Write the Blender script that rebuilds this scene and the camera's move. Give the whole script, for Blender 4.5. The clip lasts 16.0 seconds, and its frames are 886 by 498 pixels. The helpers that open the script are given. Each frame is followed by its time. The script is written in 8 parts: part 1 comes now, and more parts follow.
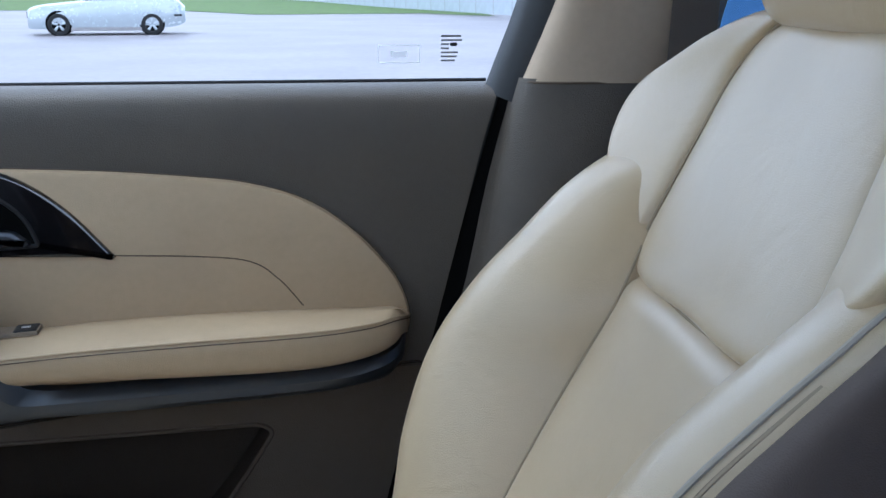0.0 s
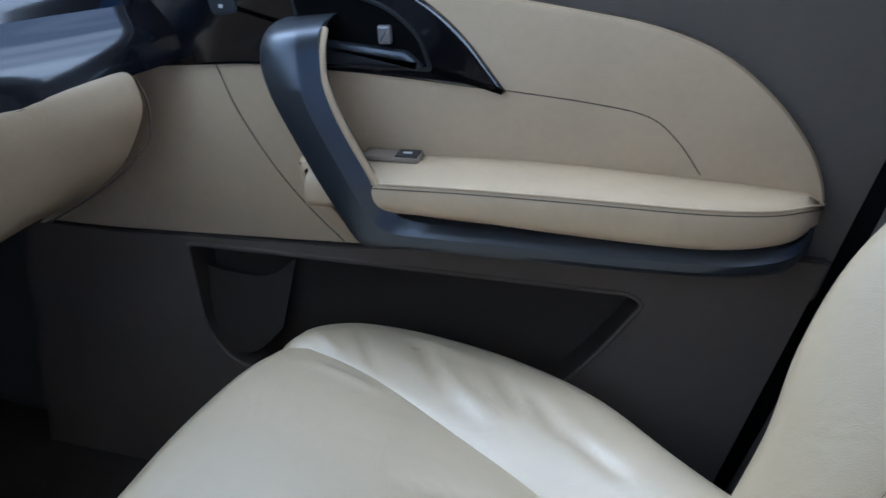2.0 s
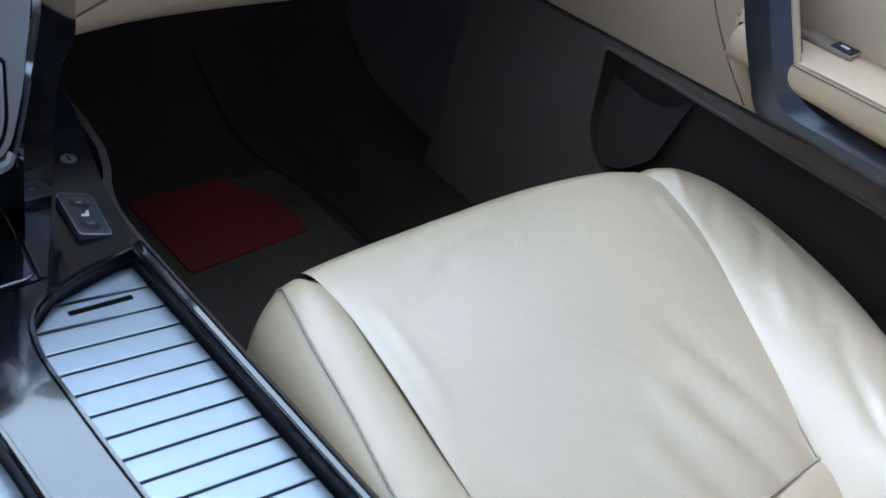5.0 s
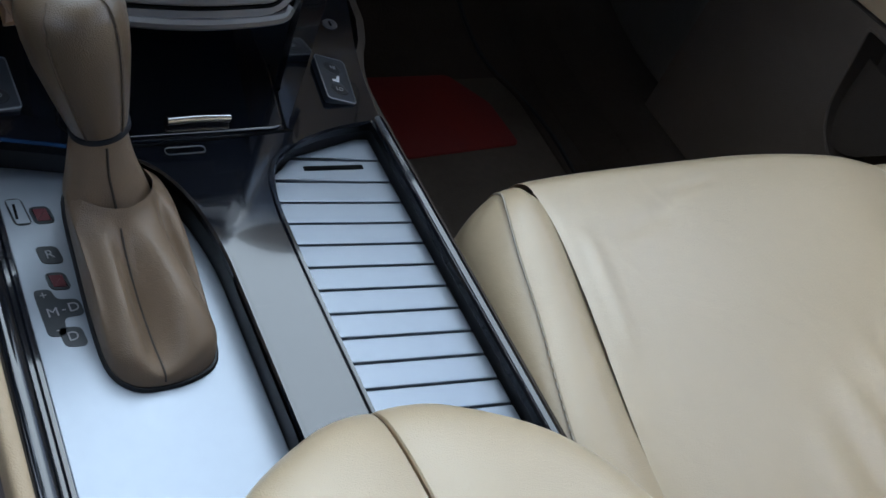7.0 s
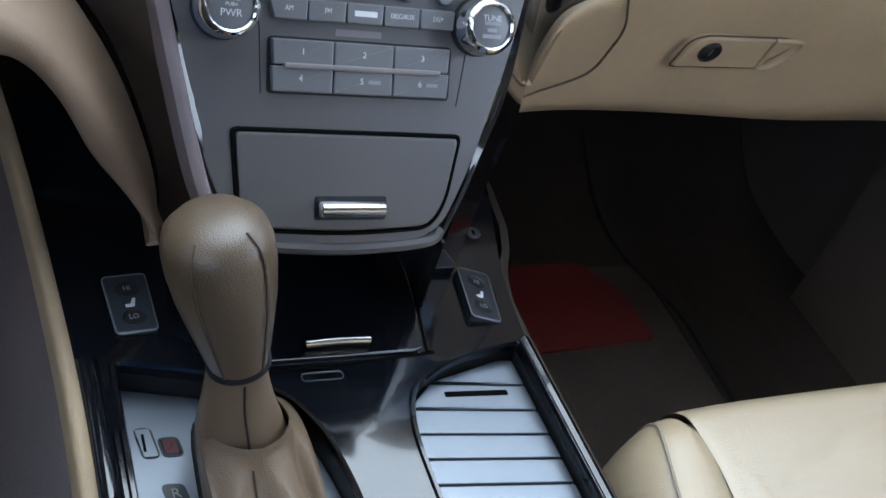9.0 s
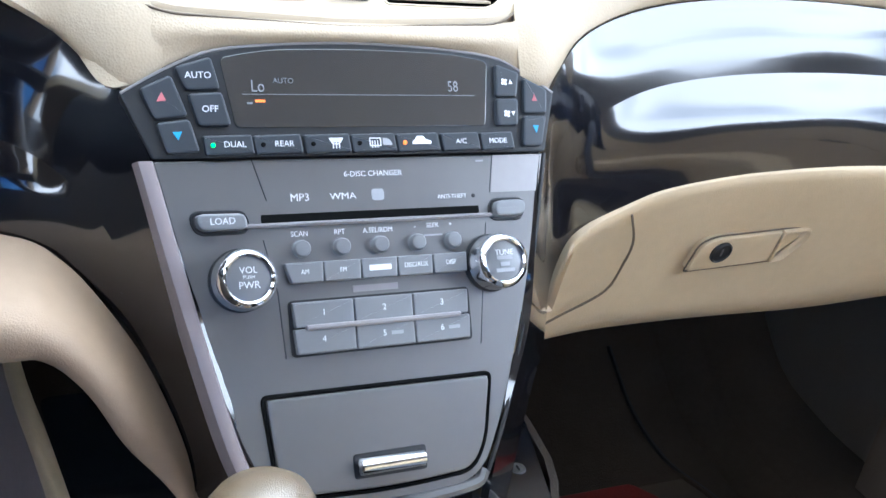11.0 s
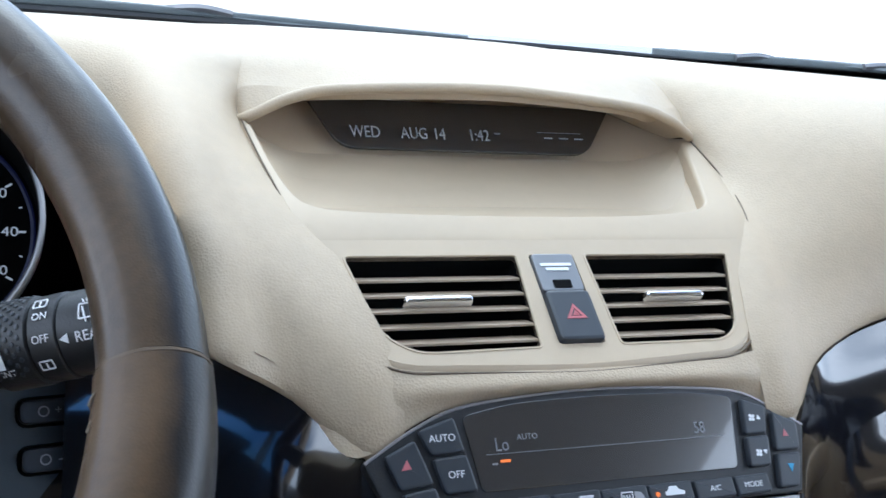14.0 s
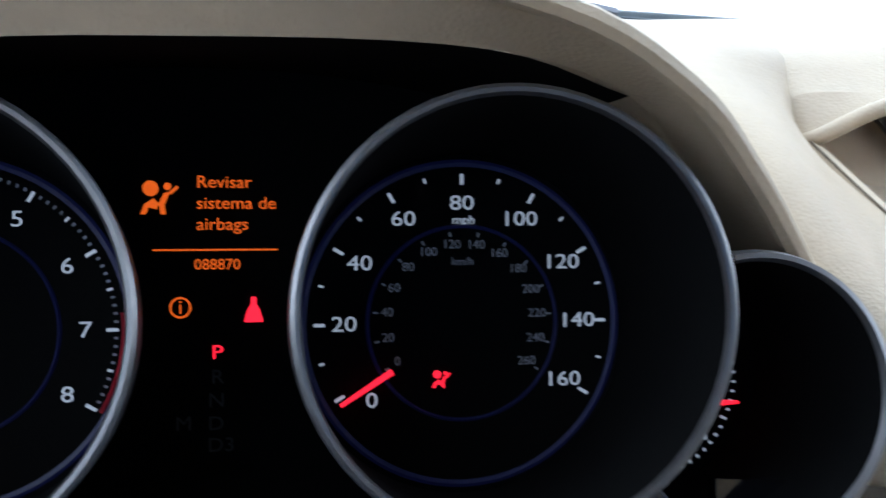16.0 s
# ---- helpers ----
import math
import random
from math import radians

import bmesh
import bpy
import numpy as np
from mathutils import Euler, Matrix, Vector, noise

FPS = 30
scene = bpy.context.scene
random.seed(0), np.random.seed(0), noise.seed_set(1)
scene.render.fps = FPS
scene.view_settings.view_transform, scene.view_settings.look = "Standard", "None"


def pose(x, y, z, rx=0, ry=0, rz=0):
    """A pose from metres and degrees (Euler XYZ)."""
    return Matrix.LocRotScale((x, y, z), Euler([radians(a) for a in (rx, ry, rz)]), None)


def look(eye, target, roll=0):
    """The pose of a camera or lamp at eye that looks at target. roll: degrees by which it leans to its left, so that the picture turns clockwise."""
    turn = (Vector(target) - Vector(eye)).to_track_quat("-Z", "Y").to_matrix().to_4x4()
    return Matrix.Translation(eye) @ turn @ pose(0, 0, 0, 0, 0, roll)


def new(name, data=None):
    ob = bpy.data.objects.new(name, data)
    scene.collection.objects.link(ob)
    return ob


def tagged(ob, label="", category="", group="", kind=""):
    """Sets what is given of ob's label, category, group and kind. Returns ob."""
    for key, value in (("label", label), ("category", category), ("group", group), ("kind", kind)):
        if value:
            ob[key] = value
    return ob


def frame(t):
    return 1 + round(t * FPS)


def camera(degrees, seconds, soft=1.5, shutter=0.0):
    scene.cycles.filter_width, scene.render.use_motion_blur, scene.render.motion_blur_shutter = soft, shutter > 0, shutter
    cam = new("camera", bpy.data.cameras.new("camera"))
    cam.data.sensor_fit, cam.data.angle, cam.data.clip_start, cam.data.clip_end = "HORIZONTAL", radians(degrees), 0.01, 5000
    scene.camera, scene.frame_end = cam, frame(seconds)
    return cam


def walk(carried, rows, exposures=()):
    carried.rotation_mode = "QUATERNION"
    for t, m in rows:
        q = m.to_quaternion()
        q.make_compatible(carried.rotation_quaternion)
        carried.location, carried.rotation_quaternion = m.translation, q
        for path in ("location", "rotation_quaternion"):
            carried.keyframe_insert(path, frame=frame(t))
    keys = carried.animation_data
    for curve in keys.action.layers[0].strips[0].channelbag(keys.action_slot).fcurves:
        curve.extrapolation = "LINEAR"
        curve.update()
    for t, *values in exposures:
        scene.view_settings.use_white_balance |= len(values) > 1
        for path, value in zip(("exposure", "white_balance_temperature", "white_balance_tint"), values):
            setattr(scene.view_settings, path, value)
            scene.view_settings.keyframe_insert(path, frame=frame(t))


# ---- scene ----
# Inside of a car: x to the passenger's side, y forward, z up; metres.
cam = camera(46.0, 16.0, soft=1.5, shutter=0.2)
PATH = [
    (0, look((-0.2553, 0.2912, 0.8730), (0.3221, 0.2176, 0.7275), 0.06)),
    (0.5, look((-0.1910, 0.2735, 0.8704), (0.3806, 0.2228, 0.6952), 1.19)),
    (1, look((-0.1608, 0.2858, 0.8753), (0.3925, 0.2923, 0.6433), 1.42)),
    (1.5, look((-0.1374, 0.2994, 0.8845), (0.4052, 0.3806, 0.6417), 0.88)),
    (2, look((-0.1440, 0.3086, 0.8735), (0.3867, 0.4417, 0.6274), 2.31)),
    (2.5, look((-0.1433, 0.3041, 0.8779), (0.3649, 0.4884, 0.6176), 3.43)),
    (3, look((-0.1540, 0.3153, 0.8790), (0.3367, 0.5255, 0.6051), 5.64)),
    (3.5, look((-0.1613, 0.3199, 0.8748), (0.3186, 0.5455, 0.5941), 6.49)),
    (4, look((-0.1699, 0.3077, 0.8738), (0.2836, 0.5521, 0.5662), 8.73)),
    (4.5, look((-0.1750, 0.2815, 0.8819), (0.2593, 0.5374, 0.5566), 14.29)),
    (5, look((-0.1816, 0.2560, 0.8748), (0.2124, 0.5410, 0.5233), 18.43)),
    (5.2, look((-0.1867, 0.2536, 0.8710), (0.2008, 0.5371, 0.5112), 19.60)),
    (7.3, look((-0.2191, 0.2697, 0.8672), (0.0847, 0.5820, 0.4547), 26.89)),
    (7.5, look((-0.2187, 0.2775, 0.8654), (0.0815, 0.5942, 0.4536), 26.57)),
    (8, look((-0.2221, 0.3042, 0.8632), (0.0684, 0.6450, 0.4638), 25.65)),
    (8.5, look((-0.2176, 0.3287, 0.8611), (0.0602, 0.6972, 0.4777), 23.00)),
    (9, look((-0.2132, 0.3401, 0.8613), (0.0520, 0.7323, 0.4927), 21.09)),
    (9.5, look((-0.2115, 0.3474, 0.8584), (0.0478, 0.7632, 0.5123), 18.32)),
    (10, look((-0.2082, 0.3449, 0.8578), (0.0478, 0.7888, 0.5457), 14.48)),
    (12.3, look((-0.2213, 0.3440, 0.8664), (0.0389, 0.8425, 0.6571), 6.43)),
    (12.5, look((-0.2218, 0.3477, 0.8731), (0.0337, 0.8522, 0.6726), 6.42)),
    (13, look((-0.2337, 0.3661, 0.8721), (0.0096, 0.8821, 0.6861), 5.73)),
    (13.5, look((-0.2555, 0.4051, 0.8728), (-0.0233, 0.9420, 0.7391), 4.95)),
    (14, look((-0.2727, 0.4277, 0.8798), (-0.0552, 0.9730, 0.7557), 4.38)),
    (14.5, look((-0.2996, 0.4815, 0.8699), (-0.0976, 1.0324, 0.7446), 4.20)),
    (15, look((-0.3346, 0.5301, 0.8584), (-0.1520, 1.0881, 0.7345), 3.31)),
    (15.5, look((-0.3668, 0.5947, 0.8530), (-0.2012, 1.1592, 0.7352), 2.27)),
    (16, look((-0.3981, 0.6596, 0.8549), (-0.2766, 1.2347, 0.7348), 2.06)),
]
EXPOSURES = [(t, e, 5200 if t < 2 else 4800 if t < 4 else 4950 if t < 6 else 5550 if t < 11 else 5450, 7) for t, e in ((0, 0.75), (1, 0.8), (2.2, 1.1), (3.2, 1.35), (4.5, 1.5), (5.2, 1.45), (7.5, 0.95), (8.5, 1.05), (9.0, 1.5), (9.5, 2.1), (10.2, 2.8), (12.3, 2.2), (13.5, 1.72), (14.2, 1.4), (15.2, 1.28), (16, 1.5))]
walk(cam, PATH, EXPOSURES)

# ---- light: a bright overcast day, seen through the car's glass ----
world = bpy.data.worlds.new("overcast_sky")
scene.world = world
world.use_nodes = True
wn = world.node_tree.nodes
sky = wn.new("ShaderNodeTexSky")
sky.sky_type = 'NISHITA'
sky.sun_disc = False
sky.sun_elevation = radians(55)
sky.sun_rotation = radians(20)
sky.air_density, sky.dust_density, sky.ozone_density = 1.0, 1.5, 1.0
hsv = wn.new("ShaderNodeHueSaturation")
hsv.inputs["Saturation"].default_value = 0.8
world.node_tree.links.new(sky.outputs[0], hsv.inputs["Color"])
# broken cloud all over the sky
where = wn.new("ShaderNodeTexCoord")
cloud = wn.new("ShaderNodeTexNoise")
cloud.inputs["Scale"].default_value, cloud.inputs["Detail"].default_value, cloud.inputs["Distortion"].default_value = 2.2, 6, 0.4
world.node_tree.links.new(where.outputs["Generated"], cloud.inputs["Vector"])
cover = wn.new("ShaderNodeMapRange")
cover.inputs["From Min"].default_value, cover.inputs["From Max"].default_value = 0.40, 0.58
world.node_tree.links.new(cloud.outputs[0], cover.inputs["Value"])
clouded = wn.new("ShaderNodeMix")
clouded.data_type = 'RGBA'
clouded.inputs["B"].default_value = (10.5, 10.8, 11.5, 1)
world.node_tree.links.new(cover.outputs[0], clouded.inputs["Factor"])
world.node_tree.links.new(hsv.outputs[0], clouded.inputs["A"])
world.node_tree.links.new(clouded.outputs["Result"], wn["Background"].inputs[0])
wn["Background"].inputs[1].default_value = 0.15
sun = new("sun", bpy.data.lights.new("sun", 'SUN'))
sun.data.energy, sun.data.angle, sun.data.color = 0.7, radians(40), (1.0, 0.97, 0.92)
sun.matrix_world = look((0, 0, 10), (-0.8, -3.5, 4.0))


# ---- materials ----
def mat(name, color, rough=0.5, metal=0.0, grain=0.0, gscale=900.0, vary=0.12, vscale=9.0, coat=0.0, spec=0.5, rvary=0.1, gtype='NOISE', sheen=0.0, specks=0.0):
    """A surface with a base colour, wide and fine variation, and fine relief."""
    m = bpy.data.materials.new(name)
    m.use_nodes = True
    nt = m.node_tree
    N, Lk = nt.nodes, nt.links
    b = N["Principled BSDF"]
    b.inputs["Metallic"].default_value = metal
    b.inputs["Coat Weight"].default_value = coat
    b.inputs["Coat Roughness"].default_value = 0.04
    b.inputs["Specular IOR Level"].default_value = spec
    b.inputs["Sheen Weight"].default_value = sheen
    tc = N.new("ShaderNodeTexCoord")
    n1 = N.new("ShaderNodeTexNoise")
    n1.inputs["Scale"].default_value, n1.inputs["Detail"].default_value = vscale, 4
    Lk.new(tc.outputs["Object"], n1.inputs["Vector"])
    n2 = N.new("ShaderNodeTexNoise")
    n2.inputs["Scale"].default_value, n2.inputs["Detail"].default_value = vscale * 14, 3
    Lk.new(tc.outputs["Object"], n2.inputs["Vector"])
    mx = N.new("ShaderNodeMath")
    mx.operation = 'MULTIPLY_ADD'
    mx.inputs[1].default_value = 0.35
    Lk.new(n2.outputs[0], mx.inputs[0])
    Lk.new(n1.outputs[0], mx.inputs[2])
    ramp = N.new("ShaderNodeMapRange")
    ramp.inputs["From Min"].default_value, ramp.inputs["From Max"].default_value = 0.4, 0.95
    ramp.inputs["To Min"].default_value, ramp.inputs["To Max"].default_value = 1 - vary, 1 + vary * 0.6
    Lk.new(mx.outputs[0], ramp.inputs["Value"])
    cm = N.new("ShaderNodeVectorMath")
    cm.operation = 'SCALE'
    cm.inputs[0].default_value = color[:3]
    Lk.new(ramp.outputs[0], cm.inputs["Scale"])
    col = cm.outputs[0]
    if specks:
        v = N.new("ShaderNodeTexVoronoi")
        v.inputs["Scale"].default_value = 260
        Lk.new(tc.outputs["Object"], v.inputs["Vector"])
        lt = N.new("ShaderNodeMath")
        lt.operation = 'LESS_THAN'
        lt.inputs[1].default_value = specks
        Lk.new(v.outputs["Distance"], lt.inputs[0])
        dm = N.new("ShaderNodeMix")
        dm.data_type = 'RGBA'
        dm.inputs["B"].default_value = (0.30, 0.29, 0.27, 1)
        Lk.new(lt.outputs[0], dm.inputs["Factor"])
        Lk.new(col, dm.inputs["A"])
        col = dm.outputs["Result"]
    Lk.new(col, b.inputs["Base Color"])
    rr = N.new("ShaderNodeMapRange")
    rr.inputs["To Min"].default_value, rr.inputs["To Max"].default_value = max(0.02, rough - rvary), min(1, rough + rvary)
    Lk.new(n1.outputs[0], rr.inputs["Value"])
    Lk.new(rr.outputs[0], b.inputs["Roughness"])
    if grain:
        if gtype == 'VORONOI':
            g = N.new("ShaderNodeTexVoronoi")
            g.inputs["Scale"].default_value = gscale
        else:
            g = N.new("ShaderNodeTexNoise")
            g.inputs["Scale"].default_value, g.inputs["Detail"].default_value = gscale, 3
        Lk.new(tc.outputs["Object"], g.inputs["Vector"])
        bp = N.new("ShaderNodeBump")
        bp.inputs["Strength"].default_value, bp.inputs["Distance"].default_value = grain, 0.0006
        Lk.new(g.outputs[0], bp.inputs["Height"])
        Lk.new(bp.outputs[0], b.inputs["Normal"])
    return m


def glow(name, color, strength):
    m = bpy.data.materials.new(name)
    m.use_nodes = True
    b = m.node_tree.nodes["Principled BSDF"]
    b.inputs["Base Color"].default_value = (*[c * 0.3 for c in color], 1)
    b.inputs["Emission Color"].default_value = (*color, 1)
    b.inputs["Emission Strength"].default_value = strength
    return m


def leather(name, color, rough, wrinkle=0.25, coat=0.35, vary=0.05, vscale=7, rvary=0.015):
    """Smooth upholstery leather: fine pores over broad soft wrinkles."""
    m = mat(name, color, rough, grain=0.35, gscale=1400, vary=vary, vscale=vscale, gtype='VORONOI', coat=coat, rvary=rvary)
    m.node_tree.nodes["Principled BSDF"].inputs["Coat Roughness"].default_value = 0.28
    N, Lk = m.node_tree.nodes, m.node_tree.links
    w = N.new("ShaderNodeTexNoise")
    w.inputs["Scale"].default_value, w.inputs["Detail"].default_value, w.inputs["Distortion"].default_value = 18, 5, 1.2
    tc = N.new("ShaderNodeTexCoord")
    Lk.new(tc.outputs["Object"], w.inputs["Vector"])
    bp = N.new("ShaderNodeBump")
    bp.inputs["Strength"].default_value, bp.inputs["Distance"].default_value = wrinkle, 0.006
    Lk.new(w.outputs[0], bp.inputs["Height"])
    old = next(n for n in N if n.bl_idname == "ShaderNodeBump" and n is not bp)
    Lk.new(bp.outputs[0], old.inputs["Normal"])
    return m


CREAM = leather("cream_leather", (0.565, 0.440, 0.272), 0.33, coat=0.55)
CREAM_WORN = leather("cream_leather_worn", (0.575, 0.455, 0.290), 0.28, 0.22, 0.65)
TAN = mat("tan_vinyl", (0.545, 0.408, 0.248), 0.46, grain=0.4, gscale=1100, gtype='VORONOI')
TAN_PAD = mat("tan_soft_pad", (0.47, 0.368, 0.248), 0.55, grain=0.28, gscale=700, gtype='VORONOI')
TAN_SMOOTH = mat("tan_smooth_plastic", (0.47, 0.368, 0.248), 0.5, grain=0.1, gscale=1800, vary=0.06)
TAN_DARK = mat("dark_tan_plastic", (0.27, 0.215, 0.155), 0.55, grain=0.5, gscale=900)
SLAT = mat("brown_slat_plastic", (0.33, 0.252, 0.175), 0.5, grain=0.3, gscale=900)
TAUPE = mat("taupe_plastic", (0.105, 0.088, 0.070), 0.42, grain=0.6, gscale=800, gtype='VORONOI')
# darker taupe: dark panels and joints, and the painted shade inside the door pocket
TAUPE_DARK = mat("dark_taupe_and_shade", (0.050, 0.038, 0.028), 0.6, grain=0.6, gscale=800, gtype='VORONOI')
PILLAR = mat("pillar_fabric", (0.50, 0.40, 0.29), 0.8, grain=0.4, gscale=1500)
BROWN = mat("brown_leather", (0.13, 0.098, 0.08), 0.5, grain=0.4, gscale=1200, gtype='VORONOI')
GLOSS = mat("black_gloss_lacquer", (0.005, 0.005, 0.007), 0.10, coat=1.0, spec=0.6, vary=0.5, vscale=5, rvary=0.05, specks=0.022)
# the console's lacquer, scuffed with fine streaks
GLOSS_WORN = mat("scuffed_black_lacquer", (0.006, 0.007, 0.010), 0.09, spec=0.5, coat=0.6, vary=0.5, vscale=5, rvary=0.06, specks=0.02)
gn, gl = GLOSS_WORN.node_tree.nodes, GLOSS_WORN.node_tree.links
g_tc, g_map, g_noise, g_range, g_mix = (gn.new("ShaderNode" + k) for k in ("TexCoord", "Mapping", "TexNoise", "MapRange", "Mix"))
g_map.inputs["Scale"].default_value = (26, 420, 60)
g_map.inputs["Rotation"].default_value = (0, 0, 0.25)
g_noise.inputs["Scale"].default_value, g_noise.inputs["Detail"].default_value = 1.0, 5
g_range.inputs["From Min"].default_value, g_range.inputs["From Max"].default_value, g_range.inputs["To Max"].default_value = 0.54, 0.80, 0.32
g_mix.data_type = 'RGBA'
g_mix.inputs["B"].default_value = (0.055, 0.056, 0.062, 1)
gl.new(g_tc.outputs["Object"], g_map.inputs["Vector"])
gl.new(g_map.outputs[0], g_noise.inputs["Vector"])
gl.new(g_noise.outputs[0], g_range.inputs["Value"])
gl.new(g_range.outputs[0], g_mix.inputs["Factor"])
g_to = gn["Principled BSDF"].inputs["Base Color"]
gl.new(g_to.links[0].from_socket, g_mix.inputs["A"])
gl.new(g_mix.outputs["Result"], g_to)
BLACK = mat("black_plastic", (0.012, 0.012, 0.013), 0.45, grain=0.3, gscale=1200)
# flat black: truly black faces, and hollows whose shade is put into the colour
VOID = mat("flat_black_and_shade", (0.003, 0.003, 0.003), 0.9, spec=0.1)
RUBBER = mat("black_rubber", (0.012, 0.012, 0.014), 0.7, grain=0.3, gscale=600)
SILVER = mat("silver_paint", (0.090, 0.097, 0.110), 0.30, metal=0.7, grain=0.15, gscale=2500, rvary=0.05)
ALU = mat("brushed_aluminium", (0.27, 0.295, 0.33), 0.38, metal=0.85, grain=0.15, gscale=2600, vary=0.06, rvary=0.06)
FACE = mat("grey_metallic_plastic", (0.172, 0.166, 0.163), 0.34, metal=0.55, grain=0.12, gscale=2600, vary=0.06, rvary=0.05)
FACE_EDGE = mat("grey_edge", (0.30, 0.28, 0.28), 0.35, metal=0.5)
BUTTON = mat("grey_button", (0.205, 0.205, 0.21), 0.38, metal=0.4, rvary=0.05)
BUTTON_DARK = mat("dark_button", (0.028, 0.032, 0.038), 0.42, rvary=0.05)
CHROME = mat("chrome", (0.75, 0.75, 0.76), 0.09, metal=1.0, vary=0.03, rvary=0.04)
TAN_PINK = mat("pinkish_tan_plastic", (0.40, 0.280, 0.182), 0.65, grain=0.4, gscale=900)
TAUPE_LOW = mat("brown_taupe_plastic", (0.120, 0.093, 0.070), 0.6, grain=0.6, gscale=800, gtype='VORONOI')
# near black, with the footwell's shade put into the base colour
LINING = mat("shaded_black_lining", (0.012, 0.010, 0.009), 0.95, grain=0.6, gscale=500, vary=0.2, spec=0.1)
CARPET = mat("dark_carpet", (0.049, 0.038, 0.029), 0.95, grain=1.0, gscale=500, vary=0.3, sheen=0.05, spec=0.1)
CARPET_GREY = mat("grey_carpet", (0.080, 0.064, 0.050), 0.95, grain=1.0, gscale=500, vary=0.3, sheen=0.05, spec=0.1)
RED = mat("red_mat", (0.15, 0.011, 0.007), 0.9, grain=0.9, gscale=500, vary=0.25)
BOOT = leather("tan_boot_leather", (0.215, 0.152, 0.096), 0.42, 0.35, 0.2)
KNOB = leather("tan_knob_leather", (0.135, 0.095, 0.056), 0.30, 0.06, 0.4)
RIM = leather("brown_rim_leather", (0.085, 0.053, 0.028), 0.33, 0.12, 0.3, 0.45, 22, 0.10)
RIM_DARK = leather("worn_rim_leather", (0.070, 0.045, 0.025), 0.30, 0.10, 0.35, 0.5, 22, 0.10)
for rim_m in (RIM, RIM_DARK, TAUPE_DARK, TAUPE_LOW, BOOT):
    rim_m.node_tree.nodes["Principled BSDF"].inputs["Specular IOR Level"].default_value = 0.22
GROOVE = mat("sewn_groove", (0.045, 0.032, 0.020), 0.6)
SEAT_SEAM = mat("cream_seam_thread", (0.36, 0.285, 0.185), 0.7)
SEAM = mat("seam_shadow_thread", (0.12, 0.088, 0.058), 0.8)
THREAD = mat("pale_thread", (0.42, 0.37, 0.29), 0.7)
WHITE = mat("white_print", (0.75, 0.75, 0.76), 0.6)
GREY_PRINT = mat("grey_print", (0.33, 0.33, 0.34), 0.6)
DIM_PRINT = mat("dim_print", (0.05, 0.05, 0.055), 0.6)
LCD = mat("display_glass", (0.03, 0.028, 0.028), 0.2, coat=1.0, spec=0.8, specks=0.03, rvary=0.05)
HEADLINER = mat("headliner_fabric", (0.45, 0.40, 0.33), 0.95, grain=0.4, gscale=1500)
ASPHALT = mat("wet_asphalt", (0.26, 0.235, 0.245), 0.55, grain=0.6, gscale=60, vary=0.3, vscale=0.35)
GRASS = mat("grass", (0.10, 0.16, 0.035), 0.9, vary=0.4, vscale=1.5)
FENCE = mat("grey_fence_metal", (0.42, 0.46, 0.50), 0.6, vary=0.15, vscale=2)
COLUMN = mat("slate_grey_plastic", (0.055, 0.066, 0.076), 0.42, grain=0.3, gscale=1500, spec=0.3)
CARPAINT = mat("silver_car_paint", (0.45, 0.49, 0.52), 0.25, metal=0.35, coat=1.0, vary=0.05)
TYRE = mat("tyre", (0.012, 0.012, 0.013), 0.8)
HOODPAINT = mat("white_bonnet_paint", (0.72, 0.73, 0.74), 0.25, coat=1.0, vary=0.03)
WHITE_GLOW = glow("lit_white_marks", (0.80, 0.84, 0.92), 0.1320)
DIM_GLOW = glow("dim_marks", (0.60, 0.63, 0.72), 0.0180)
ORANGE = glow("orange_display", (1.0, 0.14, 0.006), 0.2700)
REDGLOW = glow("red_lamp", (1.0, 0.012, 0.03), 0.6000)
BLUEGLOW = glow("blue_ring_light", (0.02, 0.025, 0.16), 0.0150)
GREENGLOW = glow("green_lamp", (0.05, 1.0, 0.2), 0.3600)
AMBER = glow("amber_lamp", (1.0, 0.22, 0.03), 0.3000)
CYAN = glow("blue_mark", (0.05, 0.42, 0.75), 0.1320)
PINK = glow("red_mark", (0.75, 0.22, 0.25), 0.0840)
HAZARD = mat("hazard_red", (0.40, 0.10, 0.11), 0.5)
DIM_SEGMENT = mat("dim_lcd_segment", (0.20, 0.20, 0.21), 0.5)
SEGMENT = mat("lcd_segment", (0.42, 0.44, 0.46), 0.5)

TINTED = bpy.data.materials.new("blue_tinted_glass")
TINTED.use_nodes = True
tn = TINTED.node_tree
through_film = tn.nodes.new("ShaderNodeBsdfTransparent")
through_film.inputs[0].default_value = (0.30, 0.46, 0.66, 1)
film_gloss = tn.nodes.new("ShaderNodeBsdfGlossy")
film_gloss.inputs["Roughness"].default_value = 0.03
film_mix = tn.nodes.new("ShaderNodeMixShader")
film_mix.inputs[0].default_value = 0.06
tn.links.new(through_film.outputs[0], film_mix.inputs[1])
tn.links.new(film_gloss.outputs[0], film_mix.inputs[2])
tn.links.new(film_mix.outputs[0], tn.nodes["Material Output"].inputs[0])
SCREEN_GLASS = TINTED.copy()
SCREEN_GLASS.name = "windscreen_glass"
next(n for n in SCREEN_GLASS.node_tree.nodes if n.bl_idname == "ShaderNodeBsdfTransparent").inputs[0].default_value = (0.72, 0.76, 0.76, 1)
PAPER = mat("thin_white_film", (0.8, 0.8, 0.8), 0.9)
PAPER.node_tree.nodes["Principled BSDF"].inputs["Transmission Weight"].default_value = 0.7
GLASS = bpy.data.materials.new("window_glass")
GLASS.use_nodes = True
